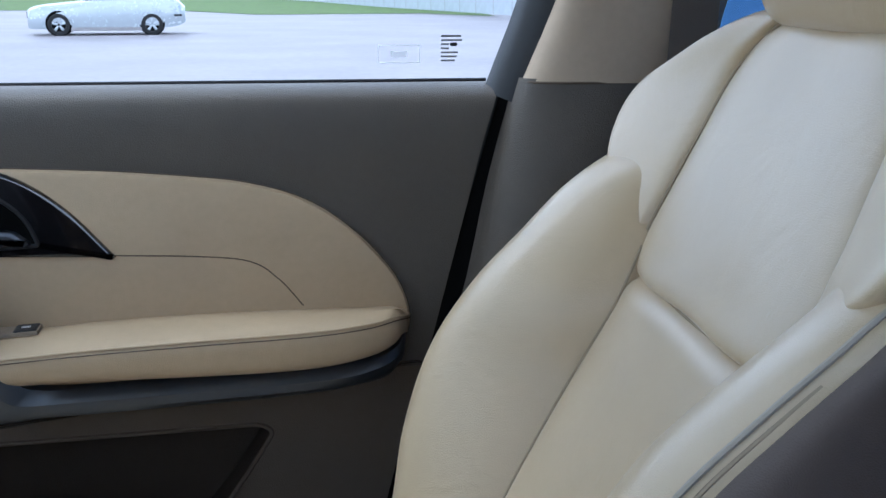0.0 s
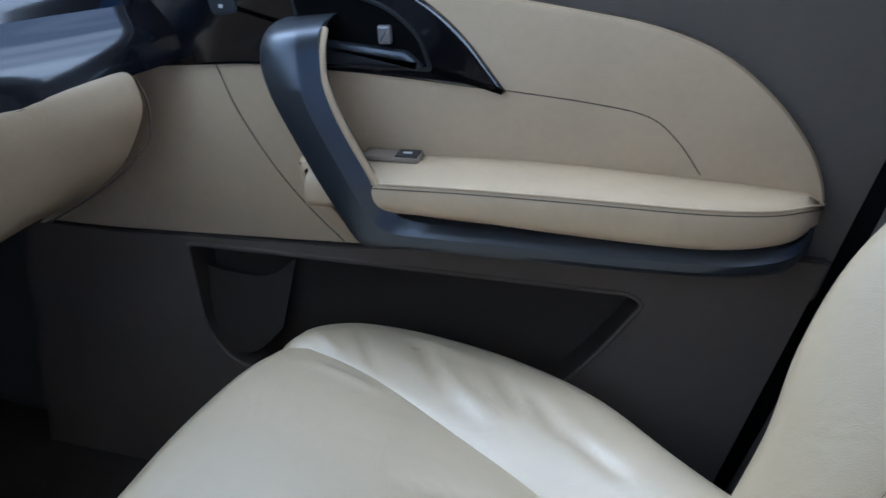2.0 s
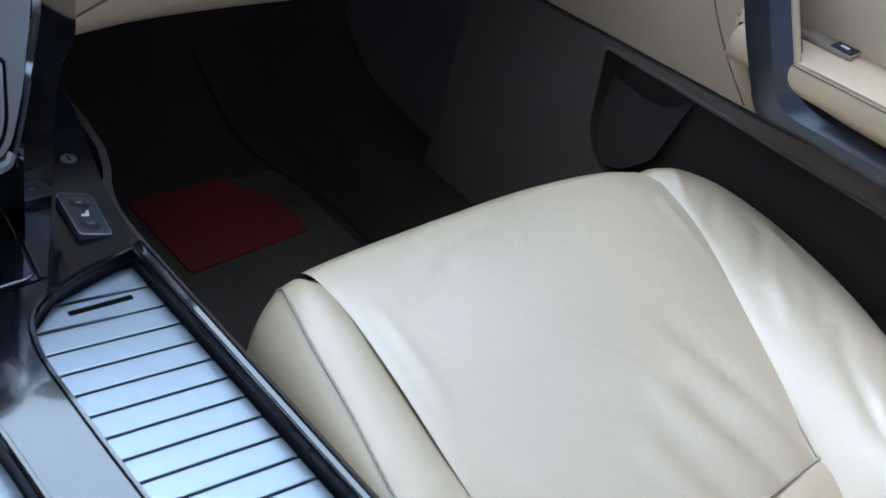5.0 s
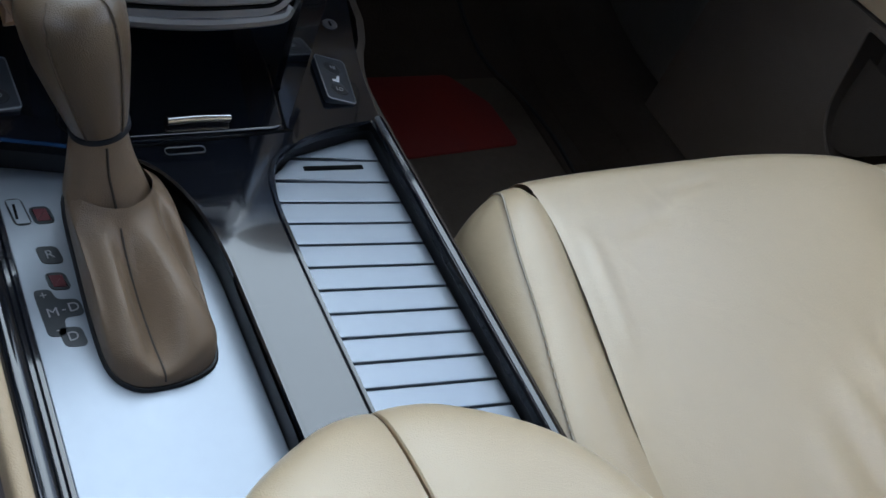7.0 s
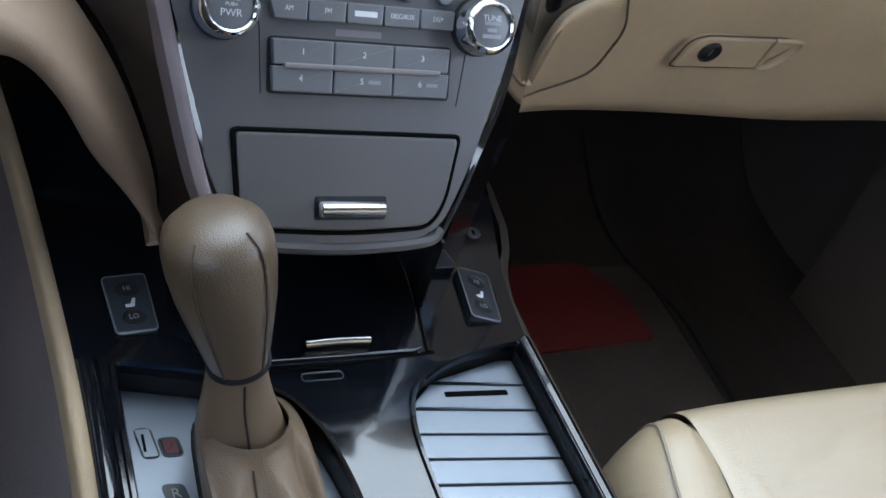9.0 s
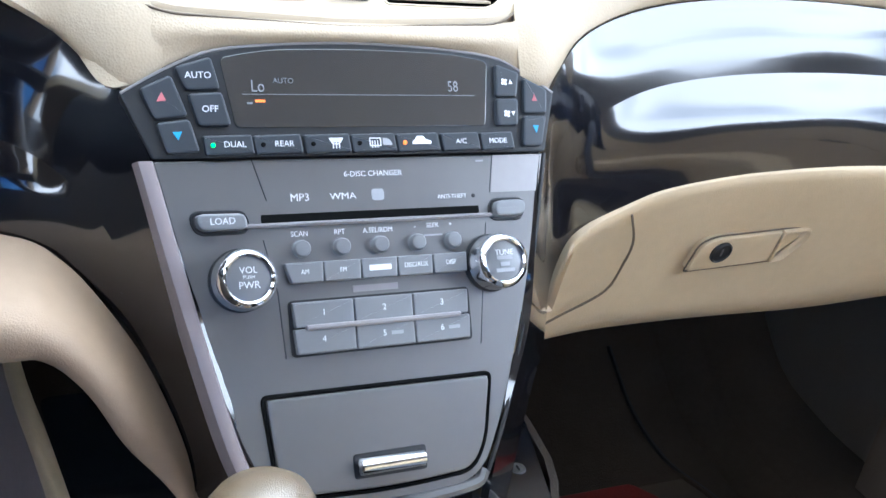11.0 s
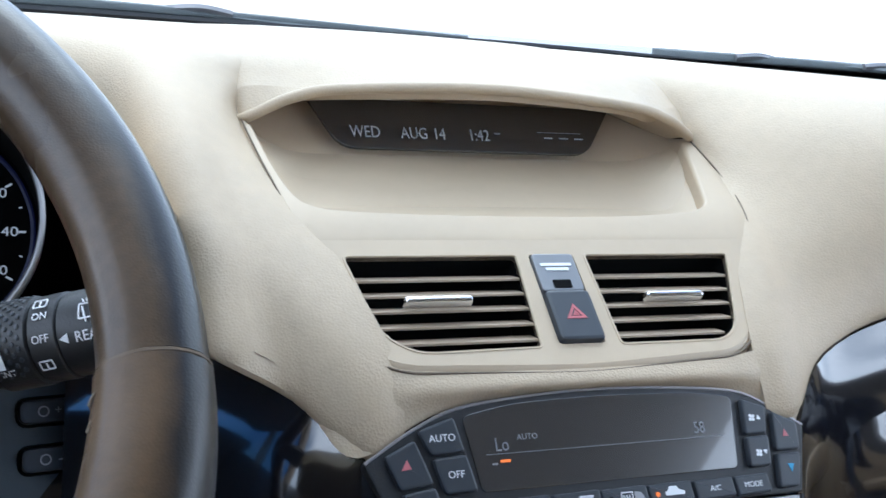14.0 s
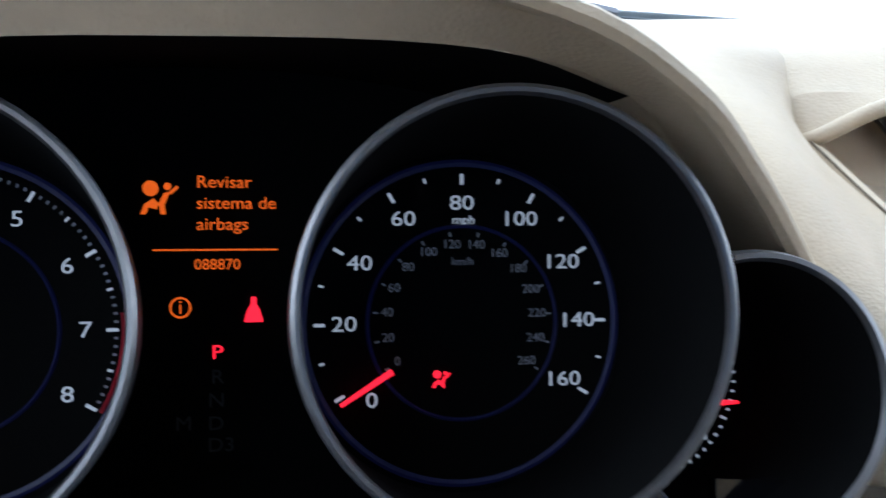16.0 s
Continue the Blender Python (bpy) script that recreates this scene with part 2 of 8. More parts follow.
gb = GLASS.node_tree.nodes["Principled BSDF"]
gb.inputs["Transmission Weight"].default_value = 1.0
gb.inputs["Roughness"].default_value = 0.0
gb.inputs["IOR"].default_value = 1.01
gb.inputs["Base Color"].default_value = (0.96, 0.98, 0.98, 1)


# ---- building helpers ----
def V3(*p):
    return Vector(p)


def thing(name, label, category, m=None, kind="", group=""):
    ob = new(name)
    ob.empty_display_size = 0.05
    if m is not None:
        ob.matrix_world = m
    return tagged(ob, label, category, group, kind)


def mesh_of(name, bm, material, smooth=True):
    me = bpy.data.meshes.new(name)
    bmesh.ops.recalc_face_normals(bm, faces=bm.faces)
    bm.to_mesh(me)
    bm.free()
    me.materials.append(material)
    if smooth:
        me.polygons.foreach_set("use_smooth", [True] * len(me.polygons))
        me.set_sharp_from_angle(angle=radians(38))
    return me


def part(name, bm, material, parent, label="", m=None, smooth=True):
    ob = new(name, mesh_of(name, bm, material, smooth))
    ob.parent = parent
    if m is not None:
        ob.matrix_basis = m
    return tagged(ob, label)


def alone(name, bm, material, label, category, kind="", smooth=True):
    return tagged(new(name, mesh_of(name, bm, material, smooth)), label, category, "", kind)


def frame_m(o, x, y):
    """A pose with its x and y axes along the given directions."""
    x, y = Vector(x).normalized(), Vector(y).normalized()
    z = x.cross(y)
    return Matrix(((x.x, y.x, z.x, o[0]), (x.y, y.y, z.y, o[1]), (x.z, y.z, z.z, o[2]), (0, 0, 0, 1)))


def cr(ps, n, closed=False):
    """A smooth curve through points, n steps a span."""
    ps = [Vector(p) for p in ps]
    k = len(ps)
    out = []
    spans = k if closed else k - 1
    for i in range(spans):
        if closed:
            a, b, c, d = ps[i - 1], ps[i], ps[(i + 1) % k], ps[(i + 2) % k]
        else:
            b, c = ps[i], ps[i + 1]
            a = ps[i - 1] if i else b * 2 - c
            d = ps[i + 2] if i + 2 < k else c * 2 - b
        for s in range(n):
            t = s / n
            out.append(0.5 * ((2 * b) + (c - a) * t + (2 * a - 5 * b + 4 * c - d) * t * t + (3 * b - a - 3 * c + d) * t ** 3))
    if not closed:
        out.append(ps[-1].copy())
    return out


def grid(rows, closed_u=False, closed_v=False, cap=False):
    """A mesh over rows of points."""
    bm = bmesh.new()
    vs = [[bm.verts.new(p) for p in r] for r in rows]
    nr, nc = len(vs), len(vs[0])
    for i in range(nr if closed_v else nr - 1):
        for j in range(nc if closed_u else nc - 1):
            a, b, c, d = vs[i][j], vs[i][(j + 1) % nc], vs[(i + 1) % nr][(j + 1) % nc], vs[(i + 1) % nr][j]
            try:
                bm.faces.new((a, b, c, d))
            except ValueError:
                pass
    if cap:
        bm.faces.new(vs[0][::-1])
        bm.faces.new(vs[-1])
    bmesh.ops.remove_doubles(bm, verts=bm.verts, dist=1e-6)
    return bm


def loft(net, nu=6, nv=6, closed_u=False, cap=False):
    """A smooth skin over a net of control points: rows of equal length."""
    rows = [cr(r, nu, closed_u) for r in net]
    cols = [cr([r[j] for r in rows], nv) for j in range(len(rows[0]))]
    return grid([[c[i] for c in cols] for i in range(len(cols[0]))], closed_u=closed_u, cap=cap)


def thick(bm, d):
    """Gives an open skin a thickness, away from the cabin's middle."""
    bmesh.ops.recalc_face_normals(bm, faces=bm.faces)
    bm.normal_update()
    seat_of_view = Vector((-0.2, 0.3, 0.87))
    if sum(f.normal.dot(seat_of_view - f.calc_center_median()) * f.calc_area() for f in bm.faces) < 0:
        bmesh.ops.reverse_faces(bm, faces=bm.faces)
    bmesh.ops.solidify(bm, geom=bm.faces[:], thickness=d)
    return bm


def tube(ps, r, seg=10, n=5, closed=False, flat=1.0, up=(0, 0, 1), smooth=True, rr=None):
    """A round bar along a smooth line; flat squeezes it along its side direction."""
    line = cr(ps, n, closed) if smooth else [Vector(p) for p in ps]
    rows = []
    k = len(line)
    for i, p in enumerate(line):
        a = line[(i - 1) % k] if closed or i else p
        b = line[(i + 1) % k] if closed or i + 1 < k else p
        d = (b - a).normalized()
        s = d.cross(Vector(up))
        s = s.normalized() if s.length > 1e-6 else Vector((1, 0, 0))
        u = s.cross(d)
        q = r if rr is None else rr(i / max(1, k - 1))
        rows.append([p + (s * math.cos(t) * flat + u * math.sin(t)) * q for t in (2 * math.pi * j / seg for j in range(seg))])
    return grid(rows, closed_u=True, closed_v=closed, cap=not closed)


def lathe(prof, seg=40, shift=None):
    """A turned shape: profile of (radius, height), about z."""
    rows = []
    for r, h in prof:
        sx, sy = shift(h) if shift else (0, 0)
        rows.append([(sx + r * math.cos(t), sy + r * math.sin(t), h) for t in (2 * math.pi * j / seg for j in range(seg))])
    return grid(rows, closed_u=True)


def rpoly(pts, r, n=4):
    """A polygon with rounded corners; r may be a list."""
    out = []
    k = len(pts)
    for i in range(k):
        p = Vector((*pts[i], 0))
        a, b = Vector((*pts[i - 1], 0)) - p, Vector((*pts[(i + 1) % k], 0)) - p
        q = r[i] if isinstance(r, (list, tuple)) else r
        q = min(q, a.length * 0.49, b.length * 0.49)
        if q < 1e-6:
            out.append((p.x, p.y))
            continue
        s, e = p + a.normalized() * q, p + b.normalized() * q
        for j in range(n + 1):
            t = j / n
            c = s * (1 - t) ** 2 + p * 2 * t * (1 - t) + e * t * t
            out.append((c.x, c.y))
    return out


def rrect(x0, y0, x1, y1, r, n=4):
    return rpoly([(x0, y0), (x1, y0), (x1, y1), (x0, y1)], r, n)


def ccw(pts):
    s = sum(pts[i - 1][0] * pts[i][1] - pts[i][0] * pts[i - 1][1] for i in range(len(pts)))
    return pts if s > 0 else pts[::-1]


def inset(pts, d):
    pts = ccw(pts)
    k = len(pts)
    out = []
    for i in range(k):
        p, a, b = Vector(pts[i]), Vector(pts[i - 1]), Vector(pts[(i + 1) % k])
        e1, e2 = (p - a), (b - p)
        e1 = e1.normalized() if e1.length > 1e-9 else e2.normalized()
        e2 = e2.normalized() if e2.length > 1e-9 else e1
        n = Vector((-e1.y - e2.y, e1.x + e2.x))
        n = n.normalized() if n.length > 1e-6 else Vector((-e1.y, e1.x))
        c = max(0.5, n.dot(Vector((-e1.y, e1.x))))
        q = p + n * (d / c)
        out.append((q.x, q.y))
    return out


def slab(pts, z0, z1, bevel=0.0, top=None):
    """A plate over an outline in its xy plane, from z0 up to z1, its upper edge rounded. top(x, y) bulges the upper side."""
    pts = ccw(pts)
    f = top if top else (lambda x, y: 0.0)
    rows = [[(x, y, z0) for x, y in pts]]
    if bevel:
        rows.append([(x, y, z1 - bevel) for x, y in pts])
        m = inset(pts, bevel * 0.3)
        rows.append([(x, y, z1 - bevel * 0.3) for x, y in m])
        m = inset(pts, bevel)
        rows.append([(x, y, z1 + f(x, y)) for x, y in m])
        if bevel < 0.005:
            m = inset(pts, bevel * 1.3)
            rows.append([(x, y, z1 + f(x, y)) for x, y in m])
    else:
        rows.append([(x, y, z1) for x, y in pts])
    return grid(rows, closed_u=True, cap=True)


def holed(outer, holes, z0, z1):
    """A plate with openings through it."""
    bm = bmesh.new()
    for loop in (outer, *holes):
        vs = [bm.verts.new((x, y, z1)) for x, y in loop]
        for i in range(len(vs)):
            bm.edges.new((vs[i - 1], vs[i]))
    bmesh.ops.triangle_fill(bm, use_beauty=True, use_dissolve=False, edges=bm.edges[:])
    r = bmesh.ops.extrude_face_region(bm, geom=bm.faces[:])
    bmesh.ops.translate(bm, vec=(0, 0, z0 - z1), verts=[g for g in r["geom"] if isinstance(g, bmesh.types.BMVert)])
    return bm


def join(*bms):
    """One bmesh out of several."""
    out = bmesh.new()
    for b in bms:
        me = bpy.data.meshes.new("tmp")
        b.to_mesh(me)
        b.free()
        out.from_mesh(me)
        bpy.data.meshes.remove(me)
    return out


def moved(bm, m):
    bmesh.ops.transform(bm, matrix=m, verts=bm.verts)
    return bm


def letters(text, size, material, parent, m, name="print", align='CENTER', squeeze=1.0, depth=0.0001):
    """Printed characters, lying in the xy plane of m."""
    cu = bpy.data.curves.new("glyphs", 'FONT')
    cu.body, cu.size, cu.align_x, cu.align_y = text, size, align, 'CENTER'
    cu.extrude = depth
    cu.resolution_u = 3
    tmp = new("glyphs", cu)
    me = bpy.data.meshes.new_from_object(tmp.evaluated_get(bpy.context.evaluated_depsgraph_get()))
    bpy.data.objects.remove(tmp)
    bpy.data.curves.remove(cu)
    me.materials.clear()
    me.materials.append(material)
    me.transform(Matrix.Diagonal((squeeze, 1, 1, 1)))
    ob = new(name, me)
    ob.parent = parent
    ob.matrix_basis = m
    return ob


def at(x, y, z=0.0, rz=0.0):
    return pose(x, y, z, 0, 0, rz)


def bar(x0, y0, x1, y1, z, material, parent, name="print_bar", d=0.0003):
    return part(name, slab([(x0, y0), (x1, y0), (x1, y1), (x0, y1)], z, z + d), material, parent, smooth=False)


# ---- setting: ground, car floor, shell ----
def flat_sheet(x0, x1, y0, y1, z, nx=2, ny=2):
    return grid([[(x0 + (x1 - x0) * i / nx, y0 + (y1 - y0) * j / ny, z) for i in range(nx + 1)] for j in range(ny + 1)])


GROUND_Z = -0.62
alone("ground", flat_sheet(-400, 400, -400, 400, GROUND_Z, 8, 8), ASPHALT, "wet pinkish grey asphalt of an open car park", "ground", "structure")
alone("grass_strip", grid([[(66, 40, GROUND_Z + 0.02), (140, 40, GROUND_Z + 0.3)], [(68, 9, GROUND_Z + 0.02), (140, 9, GROUND_Z + 0.3)], [(57, 3, GROUND_Z + 0.02), (135, 3, GROUND_Z + 0.3)], [(58, -2, GROUND_Z + 0.02), (112, -2, GROUND_Z + 0.3)], [(59, -6, GROUND_Z + 0.02), (92, -6, GROUND_Z + 0.2)], [(53, -9.3, GROUND_Z + 0.02), (62, -9.3, GROUND_Z + 0.1)]]), GRASS,
      "mown green grass strip behind the car park", "grass", "stuff")

# the car's floor and toe board
floor_rows = []
for y, z in ((-1.8, 0.12), (-0.6, 0.10), (0.4, 0.10), (0.95, 0.10), (1.12, 0.108), (1.22, 0.15), (1.34, 0.30), (1.42, 0.50), (1.44, 0.75)):
    floor_rows.append([(x, y, z + (0.05 if abs(x) > 0.67 else 0)) for x in (-0.8, -0.69, -0.66, -0.645, -0.45, -0.2, 0.2, 0.45, 0.645, 0.66, 0.69, 0.8)])
footwell = alone("floor", thick(loft(floor_rows, 3, 4), 0.02), CARPET, "dark grey-brown carpet of the car's footwells", "floor", "structure")
part("carpet_seam", tube([(0.548, 1.265, 0.199), (0.551, 1.2536, 0.186), (0.560, 1.2041, 0.140), (0.571, 1.134, 0.1125), (0.596, 1.0735, 0.1035), (0.6086, 1.0068, 0.1015), (0.604, 0.9287, 0.101), (0.600, 0.86, 0.101)], 0.0032, 6, 6), RUBBER, footwell, "dark bound seam in the carpet")

# roof, rear and driver's side close the cabin
roof_net = [[(x, y, z - 0.10 * (abs(x) / 0.66) ** 3) for x in (-0.66, -0.4, 0, 0.4, 0.66)] for y, z in ((0.62, 1.24), (0.3, 1.30), (-0.6, 1.32), (-1.8, 1.25))]
alone("ceiling", thick(loft(roof_net, 4, 4), 0.03), HEADLINER, "pale fabric headliner under the car's roof", "headliner", "structure")
alone("wall_rear", moved(slab(rrect(-0.8, 0.0, 0.8, 0.86, 0.05), 0, 0.05), frame_m((0, -1.8, 0.1), (1, 0, 0), (0, 0, 1))), TAUPE, "dark rear wall of the cabin below the back window", "wall", "structure")
alone("wall_left", moved(slab([(1.45, 0.0), (1.45, 0.75), (1.2, 0.72), (-1.8, 0.72), (-1.8, 0.0)], 0, 0.05), frame_m((-0.76, 0, 0.07), (0, 1, 0), (0, 0, 1))), TAUPE,
      "driver's door lining in dark taupe plastic", "wall", "structure")
alone("wall_right_rear", moved(slab([(-0.02, 0.05), (-0.1, 0.72), (-1.8, 0.72), (-1.8, 0.05)], 0, 0.05), frame_m((0.80, 0, 0.07), (0, 1, 0), (0, 0, 1))), TAUPE_DARK,
      "dark lining of the rear side behind the pillar", "wall", "structure")
# these two walls carry the footwell's deep shade as black colour
alone("wall_right_front", moved(slab([(1.2, 0.0), (1.2, 0.74), (1.47, 0.76), (1.47, 0.0)], 0, 0.04), frame_m((0.82, 0, 0.07), (0, 1, 0), (0, 0, 1))), LINING, "side wall of the passenger's footwell, its shade put into the black", "wall", "structure")
alone("wall_front", moved(slab([(-0.8, 0.0), (0.8, 0.0), (0.8, 0.75), (-0.8, 0.75)], 0, 0.03), frame_m((0, 1.46, 0.1), (1, 0, 0), (0, 0, 1))), VOID, "bulkhead behind the dashboard, blackened to stand for shade", "wall", "structure")
for side, nm in ((-1, "pillar_left"), (1, "pillar_right")):
    alone(nm, join(tube([(side * 0.77, 1.42, 0.84), (side * 0.72, 1.05, 1.05), (side * 0.66, 0.66, 1.22)], 0.035, 8, 6),
                   tube([(side * 0.66, 0.66, 1.22), (side * 0.655, 0.2, 1.245), (side * 0.655, -0.8, 1.25), (side * 0.66, -1.75, 1.20)], 0.035, 8, 6),
                   tube([(side * 0.76, -0.95, 0.78), (side * 0.70, -1.0, 1.02), (side * 0.66, -1.05, 1.22)], 0.05, 8, 6)),
          PILLAR, "fabric-covered roof pillar beside the glass", "pillar", "structure")
alone("pillar_driver", tube([(-0.77, -0.02, 0.78), (-0.72, -0.03, 1.0), (-0.66, -0.06, 1.22)], 0.05, 8, 6), PILLAR, "fabric-covered pillar behind the driver's door", "pillar", "structure")

# dark tinted panes behind the front doors
for side, nm in ((-1, "window_2"), (1, "window_3")):
    alone(nm, thick(grid([[(side * 0.775, -0.06, 0.77), (side * 0.775, -1.8, 0.77)], [(side * 0.735, -0.08, 1.0), (side * 0.735, -1.78, 1.0)], [(side * 0.66, -0.12, 1.25), (side * 0.66, -1.76, 1.22)]]), 0.004), TINTED,
          "dark tinted side window behind the front door", "window", "structure")
alone("window_4", thick(grid([[(-0.78, -1.80, 0.93), (0.78, -1.80, 0.93)], [(-0.66, -1.76, 1.25), (0.66, -1.76, 1.25)]]), 0.004), TINTED, "dark tinted rear window", "window", "structure")

# windscreen, a tilted curved pane
ws = [[(x, 1.46 - 0.10 * (x / 0.75) ** 2, 0.86) for x in (-0.75, -0.4, 0, 0.4, 0.75)], [(x * 0.94, 1.05 - 0.07 * (x / 0.75) ** 2, 1.07) for x in (-0.75, -0.4, 0, 0.4, 0.75)],
      [(x * 0.86, 0.64 - 0.04 * (x / 0.75) ** 2, 1.245) for x in (-0.75, -0.4, 0, 0.4, 0.75)]]
alone("window_1", loft(ws, 4, 5), SCREEN_GLASS, "clear sloping windscreen pane", "windscreen", "structure")

# ---- bonnet and wipers seen over the dashboard ----
bonnet = alone("bonnet", thick(loft([[(x, y, z - 0.05 * (x / 0.8) ** 2) for x in (-0.8, -0.4, 0, 0.4, 0.8)] for y, z in ((1.62, 0.845), (1.9, 0.86), (2.4, 0.82), (2.7, 0.70))], 4, 4), 0.01), HOODPAINT,
               "pale painted bonnet in front of the windscreen", "bonnet")
cowl = alone("cowl_panel", loft([[(x, y - 0.10 * (x / 0.75) ** 2, z) for x in (-0.76, -0.4, 0, 0.4, 0.76)] for y, z in ((1.40, 0.867), (1.47, 0.862), (1.56, 0.840), (1.66, 0.845))], 4, 3), RUBBER,
             "black plastic cowl at the foot of the windscreen", "cowl")


WIPER_GREY = mat("weathered_grey_metal", (0.19, 0.20, 0.20), 0.55, metal=0.3, vary=0.2, vscale=20)


def wiper(x0, x1, z, dx):
    w = thing("wiper", "black wiper arm and blade lying along the windscreen's foot", "wiper", group="wipers")
    y = lambda x: 1.47 - 0.10 * (x / 0.75) ** 2
    part("blade", tube([(x0, y(x0), z), ((x0 + x1) / 2, y((x0 + x1) / 2), z + 0.004), (x1, y(x1), z - 0.004)], 0.0036, 6, 6), RUBBER, w)
    part("arm", tube([(x0 + 0.02, y(x0) - 0.012, z + 0.008), ((x0 + x1) / 2, y((x0 + x1) / 2) - 0.014, z + 0.009), (x1 + dx, y(x1) - 0.005, z + 0.003)], 0.006, 8, 6, flat=0.5, rr=lambda k: 0.0060 - 0.0032 * k), WIPER_GREY, w, "weathered grey metal arm")
    part("bridge", tube([(x0 + 0.10, y(x0 + 0.1) - 0.010, z + 0.004), ((x0 + x1) / 2, y((x0 + x1) / 2) - 0.012, z + 0.009), (x1 - 0.08, y(x1) - 0.008, z + 0.001)], 0.0035, 6, 6), WIPER_GREY, w, "grey spring bridge")
    for k in (0.3, 0.62):
        xx = x0 + (x1 - x0) * k
        part("clip", tube([(xx - 0.03, y(xx) - 0.012, z + 0.010), (xx, y(xx) - 0.014, z + 0.013), (xx + 0.03, y(xx) - 0.012, z + 0.009)], 0.0042, 6, 3), FACE_EDGE, w, "grey clip")
    return w


wiper(-0.50, 0.10, 0.868, 0.05)
wiper(0.34, 0.82, 0.862, -0.02)

# ---- dashboard ----
dash = thing("dashboard", "tan dashboard with a black gloss band and a glove box", "dashboard")

RIGHT = [
    [(0.152, 1.42, 0.866), (0.152, 1.25, 0.868), (0.152, 1.12, 0.858), (0.156, 1.066, 0.827), (0.1575, 1.035, 0.8095), (0.1475, 0.965, 0.772), (0.129, 0.898, 0.7190), (0.128, 0.874, 0.681)],
    [(0.175, 1.42, 0.866), (0.175, 1.25, 0.868), (0.175, 1.11, 0.860), (0.177, 1.056, 0.838), (0.175, 1.012, 0.812), (0.172, 0.955, 0.770), (0.170, 0.925, 0.735), (0.168, 0.904, 0.706)],
    [(0.24, 1.420, 0.865), (0.24, 1.250, 0.867), (0.24, 1.100, 0.862), (0.24, 1.020, 0.850), (0.24, 0.965, 0.826), (0.24, 0.936, 0.790), (0.24, 0.926, 0.757), (0.24, 0.922, 0.724)],
    [(0.34, 1.420, 0.863), (0.34, 1.250, 0.865), (0.34, 1.090, 0.860), (0.34, 1.010, 0.850), (0.34, 0.957, 0.826), (0.34, 0.930, 0.790), (0.34, 0.925, 0.758), (0.34, 0.924, 0.730)],
    [(0.46, 1.410, 0.860), (0.46, 1.250, 0.863), (0.46, 1.080, 0.858), (0.46, 1.000, 0.849), (0.46, 0.949, 0.825), (0.46, 0.922, 0.789), (0.46, 0.917, 0.757), (0.46, 0.917, 0.729)],
    [(0.60, 1.380, 0.855), (0.60, 1.220, 0.860), (0.60, 1.050, 0.856), (0.60, 0.955, 0.848), (0.60, 0.905, 0.824), (0.60, 0.882, 0.788), (0.60, 0.879, 0.755), (0.60, 0.878, 0.722)],
    [(0.75, 1.320, 0.850), (0.75, 1.180, 0.855), (0.75, 1.000, 0.851), (0.75, 0.895, 0.842), (0.75, 0.845, 0.818), (0.75, 0.823, 0.783), (0.75, 0.820, 0.748), (0.75, 0.820, 0.712)],
]


def tucked(net, s):
    """The pad's edge runs on under the vent panel."""
    net = [[*row, (row[-1][0], row[-1][1] + 0.022, row[-1][2] - 0.004)] for row in net]
    edge = [(x + s * (0.003 if k in (3, 4) else 0), y - (0.0012 if k > 4 else 0), z + (0.0022 if k > 5 else 0.0004 if k == 5 else -0.003 if k == 4 else 0)) for k, (x, y, z) in enumerate(net[0])]
    return [[(x - s * (0.021 if k > 5 else 0.014 if k == 5 else 0.003 if k > 2 else 0.012), y + (0.0008 if k > 4 else 0), z - (0.0018 if k > 5 else 0.004 if k == 5 else 0.007 if k > 2 else 0.001)) for k, (x, y, z) in enumerate(edge)], edge, *net[1:]]


part("top_pad", thick(loft(tucked(RIGHT, 1), 5, 5), 0.012), TAN_PAD, dash, "grained tan pad")
LEFT = [
    [(-0.152, 1.42, 0.866), (-0.152, 1.25, 0.868), (-0.152, 1.12, 0.858), (-0.156, 1.08, 0.838), (-0.156, 1.055, 0.817), (-0.1455, 0.965, 0.773), (-0.128, 0.896, 0.7170), (-0.128, 0.876, 0.674)],
    [(-0.175, 1.42, 0.866), (-0.175, 1.25, 0.868), (-0.177, 1.12, 0.860), (-0.18, 1.07, 0.840), (-0.18, 1.02, 0.815), (-0.175, 0.965, 0.780), (-0.165, 0.925, 0.745), (-0.158, 0.900, 0.700)],
    [(-0.21, 1.42, 0.866), (-0.21, 1.25, 0.868), (-0.21, 1.13, 0.862), (-0.212, 1.06, 0.842), (-0.212, 1.01, 0.815), (-0.208, 0.965, 0.780), (-0.204, 0.945, 0.760), (-0.20, 0.912, 0.722)],
    [(-0.27, 1.42, 0.866), (-0.27, 1.25, 0.868), (-0.27, 1.14, 0.864), (-0.27, 1.10, 0.845), (-0.27, 1.09, 0.80), (-0.27, 1.08, 0.76), (-0.265, 1.08, 0.74), (-0.265, 1.08, 0.72)],
    [(-0.52, 1.40, 0.862), (-0.52, 1.25, 0.864), (-0.52, 1.14, 0.860), (-0.52, 1.10, 0.845), (-0.52, 1.09, 0.80), (-0.52, 1.08, 0.76), (-0.52, 1.08, 0.74), (-0.52, 1.08, 0.72)],
    [(-0.75, 1.32, 0.850), (-0.75, 1.18, 0.855), (-0.75, 1.00, 0.850), (-0.75, 0.90, 0.835), (-0.75, 0.85, 0.808), (-0.75, 0.82, 0.770), (-0.75, 0.830, 0.748), (-0.75, 0.82, 0.712)],
]
part("top_pad", thick(loft(tucked(LEFT, -1), 5, 5), 0.012), TAN_PAD, dash, "grained tan pad")

